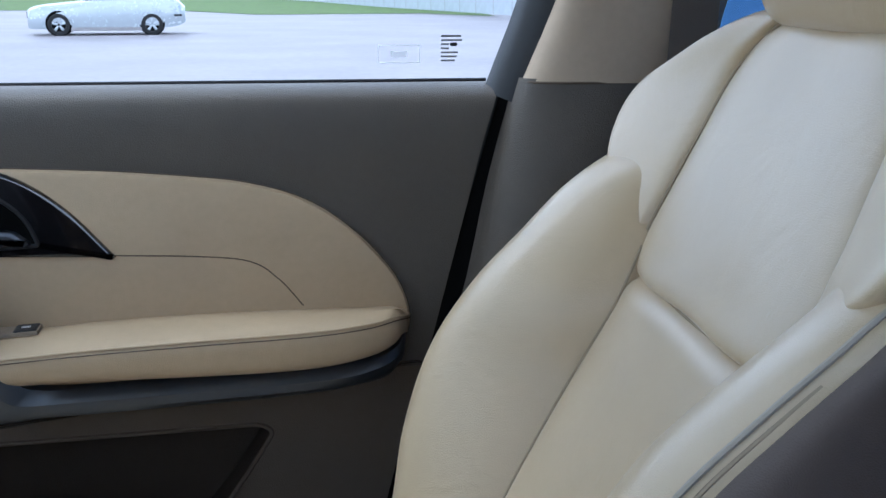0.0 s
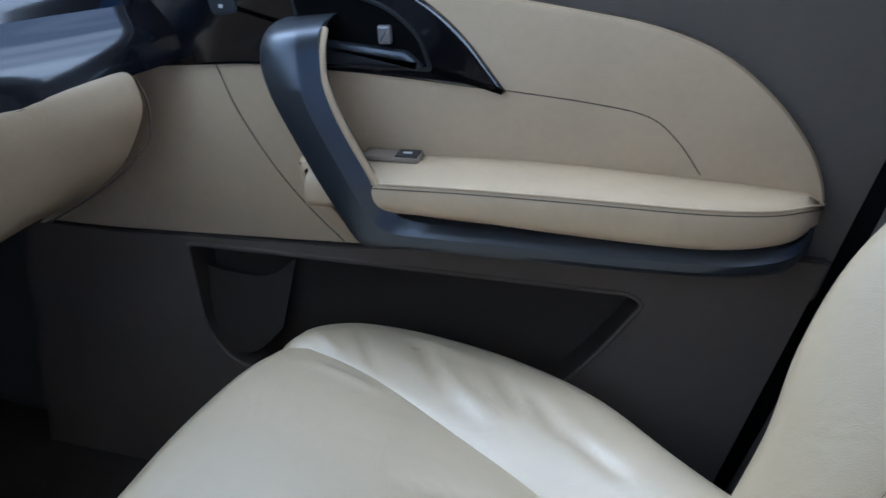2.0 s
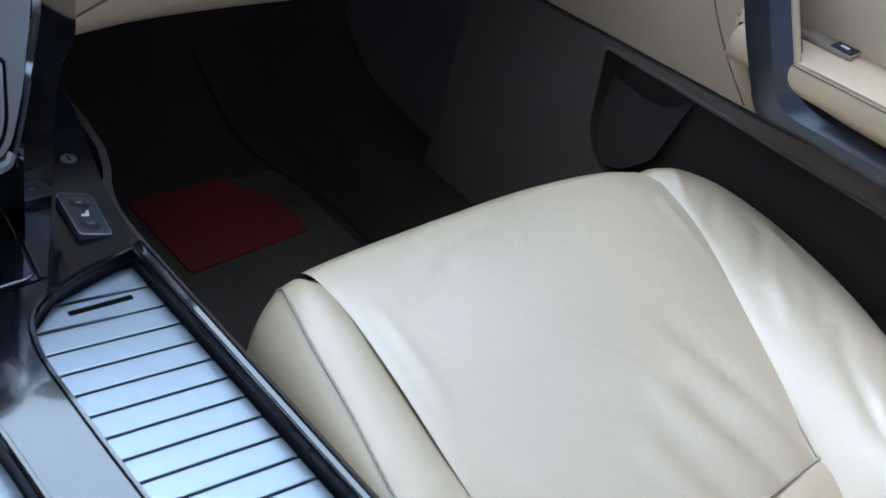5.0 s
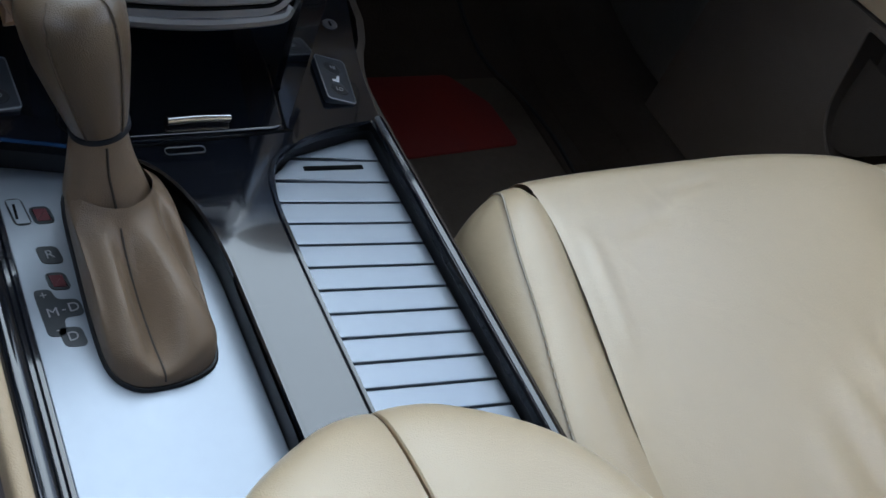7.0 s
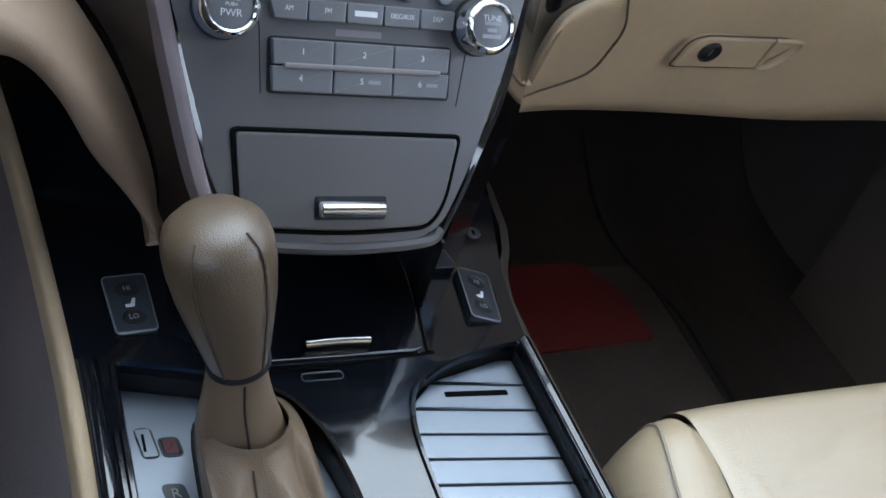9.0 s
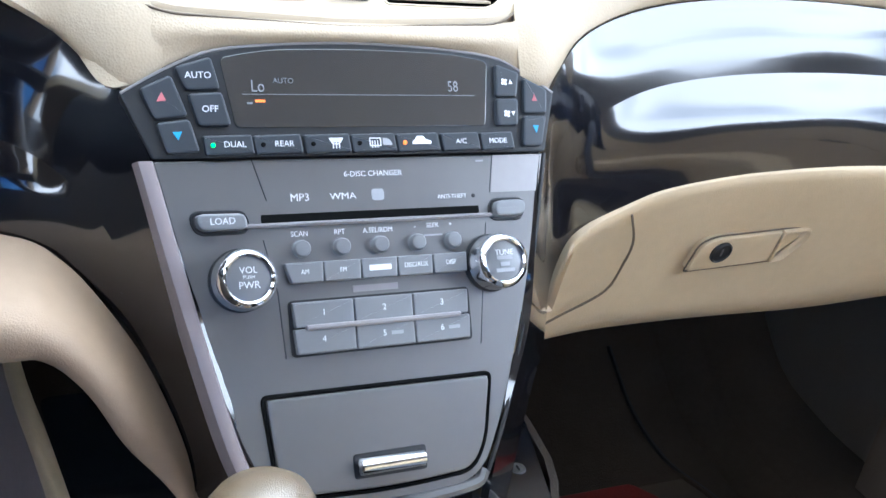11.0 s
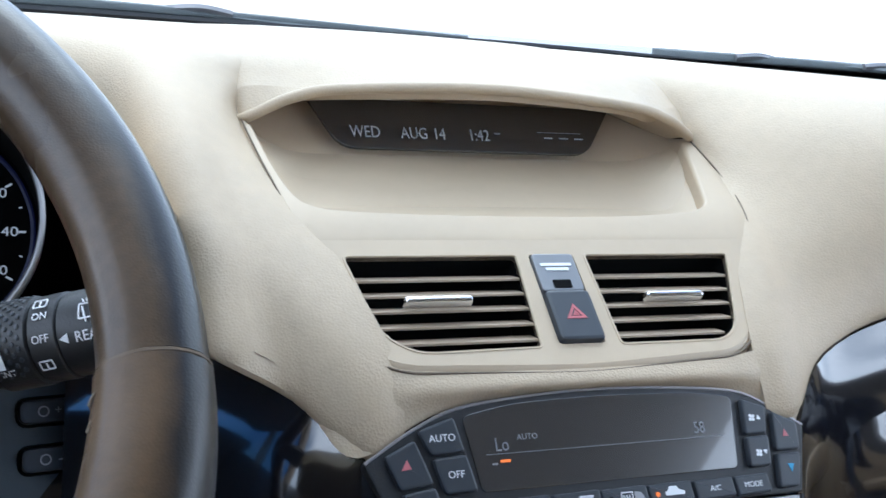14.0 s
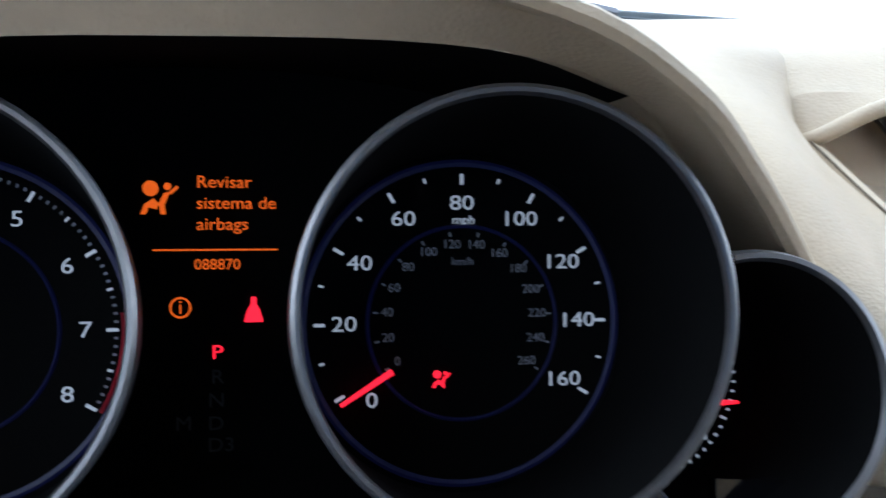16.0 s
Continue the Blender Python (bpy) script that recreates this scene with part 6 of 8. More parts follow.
# ---- steering wheel, column and wiper stalk ----
col = thing("steering_column", "grey steering column cover behind the wheel", "steering column")
net = []
for yv, w, zt in ((0.75, 0.080, 0.770), (0.79, 0.090, 0.779), (0.83, 0.094, 0.768), (0.87, 0.095, 0.748), (0.905, 0.095, 0.735)):
    net.append([(-0.402 + w * math.cos(a), yv, zt - 0.045 + 0.045 * (1 if math.sin(a) > 0 else 1.3) * math.copysign(abs(math.sin(a)) ** 0.6, math.sin(a))) for a in (math.pi * 2 * k / 16 for k in range(16))])
part("cover", loft(net, 3, 4, closed_u=True, cap=True), COLUMN, col, "smooth dark grey cover")
part("joint", tube([(-0.31, 0.80, 0.717), (-0.310, 0.86, 0.712), (-0.306, 0.93, 0.70)], 0.0012, 5, 4), VOID, col)

for rim_m in (RIM, RIM_DARK):
    next(n for n in rim_m.node_tree.nodes if n.bl_idname == "ShaderNodeBump" and n.inputs["Distance"].default_value < 0.001).inputs["Strength"].default_value = 0.12
    rn, rl = rim_m.node_tree.nodes, rim_m.node_tree.links
    r_tc, r_xy, r_len, r_noise, r_add, r_range, r_mix = (rn.new("ShaderNode" + k) for k in ("TexCoord", "VectorMath", "VectorMath", "TexNoise", "Math", "MapRange", "Mix"))
    r_xy.operation, r_xy.inputs[1].default_value = 'MULTIPLY', (1, 1, 0)
    r_len.operation = 'LENGTH'
    r_noise.inputs["Scale"].default_value, r_noise.inputs["Detail"].default_value = 55, 5
    r_add.operation, r_add.inputs[1].default_value = 'MULTIPLY_ADD', 0.010
    r_range.inputs["From Min"].default_value, r_range.inputs["From Max"].default_value = 0.1615, 0.1680
    r_mix.data_type = 'RGBA'
    r_mix.inputs["B"].default_value = (0.014, 0.012, 0.011, 1)
    rl.new(r_tc.outputs["Object"], r_xy.inputs[0])
    rl.new(r_xy.outputs[0], r_len.inputs[0])
    rl.new(r_tc.outputs["Object"], r_noise.inputs["Vector"])
    rl.new(r_noise.outputs[0], r_add.inputs[0])
    rl.new(r_len.outputs["Value"], r_add.inputs[2])
    rl.new(r_add.outputs[0], r_range.inputs["Value"])
    rl.new(r_range.outputs[0], r_mix.inputs["Factor"])
    r_to = rn["Principled BSDF"].inputs["Base Color"]
    rl.new(r_to.links[0].from_socket, r_mix.inputs["A"])
    rl.new(r_mix.outputs["Result"], r_to)
WHL = frame_m((-0.402, 0.690, 0.790), (1, 0, 0), (0, 0.707, 0.707))
wheel = thing("steering_wheel", "worn brown leather steering wheel with a cream centre pad", "steering wheel", WHL)


def rim_arc(a0, a1, r, fat=lambda k: 1.0):
    ps = [(0.157 * math.cos(a), 0.157 * math.sin(a), 0) for a in (radians(a0 + (a1 - a0) * i / 40) for i in range(41))]
    return tube(ps, r, 18, 2, flat=1.0, up=(0, 0, 1), rr=lambda k: r * fat(k))


part("rim_top", rim_arc(-0.6, 180.6, 0.0142), RIM_DARK, wheel, "dark shiny upper rim")
part("rim_grip", rim_arc(-48, -1.2, 0.0150, lambda k: 1.0 + 0.10 * math.sin(k * math.pi)), RIM, wheel, "stitched tan grip")
part("rim_grip", rim_arc(181.2, 228, 0.0150, lambda k: 1.0 + 0.10 * math.sin(k * math.pi)), RIM, wheel, "stitched tan grip")
part("rim_bottom", rim_arc(229, 311, 0.0142), RIM_DARK, wheel, "dark lower rim")
for a in (-0.9, 180.9):
    part("rim_joint", moved(lathe([(0.0138, -0.0009), (0.0147, -0.0004), (0.0147, 0.0004), (0.0138, 0.0009)], 24), Matrix.Translation((0.157 * math.cos(radians(a)), 0.157 * math.sin(radians(a)), 0)) @ pose(0, 0, 0, 90, 0, 0)), SEAM, wheel, "worn joint")
for i in range(16):
    a = radians(-3.5 - 2.8 * i)
    R0 = 0.157 - 0.0148
    part("stitch", tube([(R0 * math.cos(a) + 0.001, R0 * math.sin(a), 0.0045), ((R0 - 0.0006) * math.cos(a), (R0 - 0.0006) * math.sin(a) - 0.002, 0.0015), (R0 * math.cos(a) + 0.001, R0 * math.sin(a) - 0.003, -0.0015)], 0.0009, 5, 2), SEAM, wheel)
PADH = [(0.0, 0.034), (0.030, 0.025), (0.0457, 0.0165), (0.0609, 0.006), (0.0816, -0.005), (0.0944, -0.018), (0.100, -0.045), (0.060, -0.080)]
PADP = rpoly(PADH + [(-x, y) for x, y in PADH[:0:-1]], 0.012, 4)
part("pad", slab(PADP, -0.045, -0.005, 0.014, lambda x, y: 0.004), CREAM, wheel, "cream centre pad")
for s in (-1, 1):
    part("spoke", moved(slab(rpoly([(0.07, -0.030), (0.150, -0.052), (0.150, -0.085), (0.075, -0.075)], 0.012), -0.020, -0.004, 0.005), Matrix.Diagonal((s, 1, 1, 1))), FACE, wheel, "grey spoke")

# stalk: drawn along its own x axis
a0, a1 = Vector((-0.3072, 0.8030, 0.7554)), Vector((-0.2251, 0.7641, 0.7830))
ax_ = (a1 - a0).normalized()
upv = Vector((0, -0.45, 0.9))
upv = (upv - ax_ * upv.dot(ax_)).normalized()
STM = frame_m(a0, ax_, upv) @ Matrix.Diagonal((0.80, 0.93, 0.93, 1))
stalk = thing("wiper_stalk", "black wiper stalk with white marks", "stalk", STM)
SP = [(-0.02, 0.0085), (0.0, 0.0090), (0.012, 0.0105), (0.028, 0.0140), (0.036, 0.0150)]


def along(prof, seg=28):
    return moved(lathe([(r, h) for h, r in prof], seg), Matrix(((0, 0, 1, 0), (1, 0, 0, 0), (0, 1, 0, 0), (0, 0, 0, 1))))


part("neck", along([(-0.02, 0.0), *SP]), BLACK, stalk, "black tapered neck")
part("knurled_ring", along([(0.0362, 0.0145), (0.0370, 0.0160), (0.0540, 0.0162), (0.0548, 0.0150)]), BLACK, stalk, "knurled black ring")
for i in range(14):
    for j in range(6):
        a = radians(-70 + i * 14 + (7 if j % 2 else 0))
        part("stud", moved(lathe([(0, 0.0008), (0.0010, 0.0004), (0.0012, -0.0004)], 6), Matrix.Translation((0.0385 + j * 0.0026, 0.0161 * math.sin(a + 1.2), 0.0161 * math.cos(a + 1.2))) @ pose(0, 0, 0, -math.degrees(a + 1.2), 0, 0)), BUTTON_DARK, stalk)
part("switch_ring", along([(0.0552, 0.0150), (0.0556, 0.0156), (0.0668, 0.0158), (0.0674, 0.0150)]), BLACK, stalk, "black switch ring")
part("tip", along([(0.0676, 0.0146), (0.0680, 0.0153), (0.0990, 0.0152), (0.1060, 0.0138), (0.1080, 0.0100), (0.1085, 0.0)]), BLACK, stalk, "black stalk end")


def mark_m(x, deg, r, rz=0):
    a = radians(deg - 42)
    n = Vector((0, math.cos(a), math.sin(a)))
    m = frame_m((x, n.y * r, n.z * r), (1, 0, 0), n.cross(Vector((1, 0, 0))))
    return m @ pose(0, 0, 0, 0, 0, rz)


for t, s, x, d, r in (("REAR", 0.0068, 0.0820, 98, 0.0156), ("ON", 0.0052, 0.0610, 62, 0.0160), ("OFF", 0.0052, 0.0610, 92, 0.0160), ("MIST", 0.0045, 0.0180, 78, 0.0128), ("OFF", 0.0045, 0.0180, 94, 0.0128), ("INT", 0.0045, 0.0185, 112, 0.0128), ("LO", 0.0045, 0.0190, 130, 0.0128), ("HI", 0.0045, 0.0190, 147, 0.0128), ("INT", 0.0046, 0.0440, 128, 0.0165)):
    letters(t, s * 0.78, WHITE, stalk, mark_m(x, d, r), squeeze=1.05)
for x, d, r, w, h, top in ((0.0815, 66, 0.0157, 0.0036, 0.0030, 1.0), (0.0605, 42, 0.0161, 0.0030, 0.0021, 1.0), (0.0608, 126, 0.0161, 0.0030, 0.0020, 1.0), (0.0290, 62, 0.0149, 0.0030, 0.0026, 1.35)):
    q = rpoly([(-w, -h), (w, -h), (w * top, h), (-w * top, h)], 0.0007)
    wm_ = part("wiper_mark", holed(q, [inset(q, 0.0005)], 0, 0.0003), WHITE, stalk, "white outline mark", m=mark_m(x, d, r), smooth=False)
    if h > 0.0025:
        part("wiper_stroke", slab([(-0.0003, -h - 0.0014), (0.0003, -h - 0.0014), (-w * 0.45, h * 0.6), (-w * 0.65, h * 0.6)], 0, 0.0003), WHITE, wm_)
        for k in (-1, 0, 1):
            part("spray_stroke", slab([(k * 0.0014 - 0.0002, h + 0.0004), (k * 0.0014 + 0.0003, h + 0.0004), (k * 0.0019 + 0.0003, h + 0.0016), (k * 0.0019 - 0.0003, h + 0.0016)], 0, 0.0003), WHITE, wm_)
    else:
        part("wiper_stroke", slab([(-0.0003, -h), (0.0003, -h), (0.0003, h * 0.5), (-0.0003, h * 0.5)], 0, 0.0003), WHITE, wm_)
part("pointer", slab([(-0.0022, 0), (0.0014, 0.0018), (0.0014, -0.0018)], 0, 0.0003), WHITE, stalk, m=mark_m(0.0712, 97, 0.0156))
part("pointer", slab([(-0.002, 0.003), (-0.002, -0.003), (0.0042, 0)], 0, 0.0003), WHITE, stalk, m=mark_m(0.0310, 98, 0.0153))
part("pointer", slab([(-0.0013, 0.0040), (0.0013, 0.0040), (0.0016, -0.0035), (-0.0008, -0.0035)], 0, 0.0003), WHITE, stalk, m=mark_m(0.0425, 108, 0.0166))
for i in range(5):
    part("ray", slab([(-0.004, 0.0002), (0.001, 0.0002), (0.001, -0.0002), (-0.004, -0.0002)], 0, 0.0003), WHITE, stalk, m=mark_m(0.0085, 80 + i * 19, 0.0112, (2 - i) * -14))


# ---- passenger's door ----
door = thing("passenger_door", "car door with a cream leather insert, arm rest and silver grab handle", "car door")
DOORM = frame_m((0.742, 0, 0), (0, -1, 0), (0, 0, 1))
P = lambda *ps: [(-y, z) for y, z in ps]
SKIN = []
for k in range(7):
    f = k / 6
    row = []
    for x, z, ye in ((0.810, 0.778, 0.108), (0.792, 0.7825, 0.106), (0.763, 0.781, 0.108), (0.745, 0.767, 0.113), (0.742, 0.728, 0.125), (0.747, 0.640, 0.146), (0.748, 0.520, 0.176), (0.748, 0.462, 0.190), (0.785, 0.440, 0.197), (0.785, 0.30, 0.236), (0.785, 0.12, 0.285)):
        row.append((x, 1.25 + (ye - 1.25) * f, z))
    SKIN.append(row)
part("skin", thick(loft(SKIN, 4, 1), 0.02), TAUPE, door, "taupe plastic lining")
INS = rpoly(P((0.98, 0.715), (0.58, 0.711), (0.475, 0.7065), (0.354, 0.695), (0.290, 0.675), (0.240, 0.634), (0.210, 0.596), (0.199, 0.567), (0.197, 0.545), (0.215, 0.515), (0.40, 0.485), (0.62, 0.4565), (0.88, 0.436), (0.98, 0.432)), [0.001, 0.02, 0.04, 0.05, 0.04, 0.04, 0.03, 0.015, 0.02, 0.02, 0.02, 0.02, 0.02, 0.001])
part("insert", slab(INS, -0.012, 0.0085, 0.0060), TAN, door, "cream tan leather insert", m=DOORM)
part("insert_gap", tube([(x, y, 0.001) for x, y in INS[6:52]], 0.0012, 5, 1, smooth=False), SEAM, door, m=DOORM)
part("seam", tube([(-y, z, 0.0085) for y, z in ((0.479, 0.627), (0.400, 0.6235), (0.352, 0.617), (0.325, 0.598), (0.303, 0.571))], 0.0007, 5, 6), SEAM, door, m=DOORM)
part("seam", tube([(-y, z, 0.0085) for y, z in ((0.755, 0.622), (0.735, 0.580), (0.700, 0.530), (0.665, 0.492), (0.628, 0.460))], 0.0009, 5, 6), SEAM, door, m=DOORM)
BLK = rpoly(P((1.0, 0.735), (0.70, 0.722), (0.625, 0.714), (0.576, 0.710), (0.546, 0.695), (0.515, 0.670), (0.477, 0.6255), (0.589, 0.629), (0.717, 0.627), (0.827, 0.613), (1.0, 0.600)), [0.001, 0.02, 0.02, 0.02, 0.02, 0.02, 0.001, 0.02, 0.02, 0.02, 0.001])
trim_ = part("gloss_trim", slab(BLK, 0.0, 0.0135, 0.003), GLOSS, door, "glossy black trim", m=DOORM)
REC = rpoly(P((0.678, 0.700), (0.655, 0.706), (0.586, 0.692), (0.556, 0.668), (0.545, 0.640), (0.657, 0.634)), [0.008, 0.008, 0.02, 0.02, 0.004, 0.010])
# no hollow here: a black plate paints the bowl's shade
part("handle_bowl", slab(inset(REC, 0.002), 0.010, 0.0142), VOID, trim_, "flat black plate standing for the shaded handle bowl")
part("bowl_rim", tube([(x, y, 0.0138) for x, y in REC], 0.0022, 6, 1, closed=True, smooth=False), BLACK, trim_)
lev = part("door_lever", slab(rpoly(P((0.660, 0.659), (0.566, 0.655), (0.550, 0.642), (0.655, 0.636)), 0.004), 0.012, 0.022, 0.004), SILVER, trim_, "grey metal door lever")
part("lock_knob", slab(rpoly(P((0.594, 0.675), (0.582, 0.676), (0.580, 0.660), (0.592, 0.659)), 0.002), 0.012, 0.020, 0.002), FACE_EDGE, trim_, "small lock slider")
lk = part("lock_switch", slab(rpoly(P((0.765, 0.705), (0.737, 0.708), (0.727, 0.674), (0.752, 0.669)), 0.006), 0.012, 0.0165, 0.002), BUTTON_DARK, trim_, "dark door lock switch")
for yy, zz in ((0.749, 0.697), (0.7435, 0.679)):
    bar(-yy - 0.0022, zz - 0.0018, -yy + 0.0022, zz + 0.0014, 0.0164, WHITE, lk)
# arm rest
arm = part("arm_rest", loft([[(0.742, y, zb - 0.006 + d), (0.710, y, zb + 0.001 + d), (0.680 + e, y, zf + 0.001 + d), (0.6665 + e, y, zf - 0.005 + d), (0.6635 + e, y, zf - 0.018 + d * 0.6), (0.668 + e, y, 0.5275 + d2), (0.685 + e, y, 0.522 + d2), (0.742, y, 0.515 + d2)] for y, zb, zf, e, d, d2 in
                              ((0.640, 0.556, 0.552, 0.0, 0, -0.006), (0.585, 0.559, 0.5535, 0.0, 0, -0.003), (0.50, 0.566, 0.559, 0, 0, 0), (0.40, 0.570, 0.564, 0, 0, 0), (0.30, 0.571, 0.5675, 0.002, 0, 0.002), (0.245, 0.571, 0.5695, 0.010, 0, 0.008), (0.215, 0.571, 0.5705, 0.026, 0, 0.016), (0.202, 0.564, 0.563, 0.055, 0, 0.028))], 4, 5, cap=True), TAN, door, "padded tan arm rest")
part("piping", tube([(0.6665, 0.583, 0.5495), (0.6665, 0.50, 0.5555), (0.6665, 0.40, 0.5605), (0.6685, 0.30, 0.564), (0.6765, 0.245, 0.567), (0.6925, 0.215, 0.569), (0.7215, 0.200, 0.562)], 0.0013, 6, 6), TAN, arm, "cream piping")
part("piping_gap", tube([(0.6640, 0.583, 0.5462), (0.6640, 0.50, 0.5522), (0.6640, 0.40, 0.5572), (0.6660, 0.30, 0.5607), (0.6742, 0.245, 0.5637), (0.6905, 0.215, 0.5657), (0.7200, 0.2, 0.5587)], 0.0006, 5, 6), SEAM, arm)
swm = frame_m((0.708, 0.572, 0.5645), (0.0, -1, 0.06), (1, 0, 0.05))
sw = part("window_switch", slab(rrect(-0.026, -0.010, 0.026, 0.010, 0.001), -0.003, 0.0008, 0.0005), TAN_DARK, arm, "brown window switch plate", m=swm)
part("rocker", slab(rrect(0.004, -0.009, 0.0245, 0.009, 0.001), 0.0005, 0.0022, 0.0008), BLACK, sw, "black rocker")
bar(0.010, -0.002, 0.018, 0.002, 0.0022, WHITE, sw)
# silver strip and grab handle
BLADE = [(0.732, 0.681, 0.674, 0.632, 0.682), (0.692, 0.6815, 0.673, 0.632, 0.6815), (0.669, 0.681, 0.664, 0.6305, 0.674), (0.661, 0.679, 0.644, 0.6270, 0.655), (0.658, 0.6705, 0.622, 0.6215, 0.630), (0.657, 0.6576, 0.599, 0.6095, 0.603), (0.657, 0.6271, 0.5487, 0.5801, 0.5549),
         (0.659, 0.6070, 0.518, 0.5690, 0.5345), (0.661, 0.5945, 0.4975, 0.5590, 0.5240), (0.663, 0.580, 0.4885, 0.5435, 0.5180), (0.665, 0.540, 0.4920, 0.505, 0.5165), (0.665, 0.4537, 0.4960, 0.4158, 0.5200), (0.666, 0.309, 0.5035, 0.2800, 0.5257), (0.674, 0.255, 0.5080, 0.238, 0.5300), (0.692, 0.226, 0.5075, 0.214, 0.5370), (0.722, 0.207, 0.5150, 0.203, 0.5420)]
blade_rows = []
for x, ly, lz, ry, rz in BLADE:
    back = min(0.735, x + 0.024)
    row = [(back, ly, lz)]
    for q, dx in ((0.0, 0.005), (0.07, 0.0), (0.30, -0.0035), (0.66, -0.0030), (0.72, -0.0005), (1.0, 0.009)):
        row.append((min(0.735, x + dx), ly + (ry - ly) * q, lz + (rz - lz) * q))
    blade_rows.append([*row, (back, ry, rz)])
blade_cols = [cr([r[k] for r in blade_rows], 5) for k in range(len(blade_rows[0]))]
part("grab_handle", grid([[c[k] for c in blade_cols] for k in range(len(blade_cols[0]))], closed_u=True, cap=True), SILVER, door, "silver painted grab handle running into a strip")
part("handle_backing", tube([(0.690, 0.6295, 0.676), (0.676, 0.6270, 0.660), (0.670, 0.6225, 0.636), (0.668, 0.6080, 0.604), (0.668, 0.5785, 0.5555), (0.670, 0.5670, 0.5370)], 0.0034, 8, 6), TAN, door, "cream backing of the grab handle")
part("cup", slab(rpoly(P((0.664, 0.552), (0.640, 0.556), (0.600, 0.525), (0.596, 0.482), (0.6155, 0.483), (0.6440, 0.503), (0.6610, 0.530)), 0.008), 0.0, 0.046, 0.012), TAN, door, "rounded tan block behind the handle", m=DOORM)
# lower panel with the map pocket
PK = rpoly(P((0.797, 0.434), (0.781, 0.338), (0.752, 0.303), (0.60, 0.285), (0.45, 0.300), (0.403, 0.343), (0.368, 0.391), (0.336, 0.442), (0.350, 0.450), (0.629, 0.441)), [0.008, 0.03, 0.03, 0.05, 0.05, 0.03, 0.03, 0.012, 0.008, 0.02])
LOWP = P((0.99, 0.432), (0.88, 0.4345), (0.62, 0.455), (0.40, 0.4835), (0.215, 0.504), (0.186, 0.505), (0.255, 0.24), (0.285, 0.13), (0.99, 0.13))
part("lower_panel", holed(LOWP, [PK], -0.004, 0.012), TAUPE_LOW, door, "taupe lower panel", m=DOORM, smooth=False)
# pocket and holder darker than the panel: the recess's shade is in the colour
part("pocket", grid([[(x, y, 0.0115) for x, y in PK], [(x, y + 0.004, -0.030) for x, y in inset(PK, 0.004)], [(x, y, -0.032) for x, y in inset(PK, 0.03)]], closed_u=True, cap=False), TAUPE_DARK, door, "map pocket in a darker taupe for its shade", m=DOORM)
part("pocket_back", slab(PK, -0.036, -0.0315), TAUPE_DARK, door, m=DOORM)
part("pocket_rim", tube([(x, y, 0.012) for x, y in PK], 0.0025, 6, 1, closed=True, smooth=False), TAUPE_LOW, door, m=DOORM)
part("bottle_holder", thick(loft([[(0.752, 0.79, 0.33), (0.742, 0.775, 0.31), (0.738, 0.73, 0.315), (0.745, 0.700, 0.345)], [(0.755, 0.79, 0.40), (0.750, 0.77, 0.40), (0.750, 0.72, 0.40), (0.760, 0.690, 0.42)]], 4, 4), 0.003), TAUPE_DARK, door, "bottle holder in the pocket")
part("split_gap", tube([(-y, z, 0.0105) for y, z in ((0.99, 0.433), (0.88, 0.436), (0.62, 0.4565), (0.40, 0.485), (0.215, 0.506), (0.184, 0.507))], 0.0009, 5, 4), TAUPE_DARK, door, m=DOORM)
part("rubber_seal", thick(loft([[(0.746, 0.104, 0.79), (0.744, 0.086, 0.80)], [(0.750, 0.140, 0.66), (0.744, 0.116, 0.66)], [(0.750, 0.174, 0.53), (0.744, 0.146, 0.53)], [(0.750, 0.242, 0.28), (0.744, 0.212, 0.28)], [(0.750, 0.287, 0.12), (0.744, 0.256, 0.12)]], 3, 4), 0.004), VOID, door, "black rubber seal")
pane = part("pane", grid([[(0.792, 1.1, 0.775), (0.792, 0.10, 0.775)], [(0.760, 0.95, 1.0), (0.760, 0.05, 1.0)], [(0.69, 0.62, 1.22), (0.69, -0.0, 1.22)]]), GLASS, door, "clear side window pane")
pane.visible_shadow = False
part("window_frame", tube([(0.772, 0.088, 0.765), (0.764, 0.050, 0.87), (0.745, 0.010, 1.0), (0.69, -0.05, 1.21)], 0.035, 10, 5), BLACK, door, "blue-black window upright")
part("belt_seal", tube([(0.789, 1.1, 0.783), (0.789, 0.6, 0.7835), (0.789, 0.115, 0.784)], 0.002, 6, 3), RUBBER, door)
# sticker on the pane: unreadable print
stk = thing("window_sticker", "small printed marks and a pale tag on the side window", "sticker", frame_m((0.7845, 0.161, 0.8145), (0, -1, 0), (-0.12, 0, 1)))
for i, (w, x) in enumerate(((0.020, 0), (0.021, 0), (0.008, 0), (0.008, 0.0), (0.017, 0), (0.016, 0), (0.014, 0))):
    bar(x, 0.012 - i * 0.0040, x + w, 0.0138 - i * 0.0040, 0, BLACK if i == 0 else GREY_PRINT, stk, "print_line")
part("print_disc", slab(rrect(0.009, 0.003, 0.016, 0.0065, 0.0015), 0, 0.0003), BLACK, stk)
tagq = rrect(-0.062, -0.013, -0.021, 0.004, 0.0005)
part("tag_outline", tube([(x, y, 0.0) for x, y in tagq], 0.0004, 4, 1, closed=True, smooth=False), PAPER, stk)
part("pale_tag", slab(rpoly([(-0.049, -0.008), (-0.034, -0.008), (-0.033, -0.001), (-0.038, -0.002), (-0.045, -0.002), (-0.050, -0.001)], 0.001), 0, 0.0003), PAPER, stk, "small white tag")

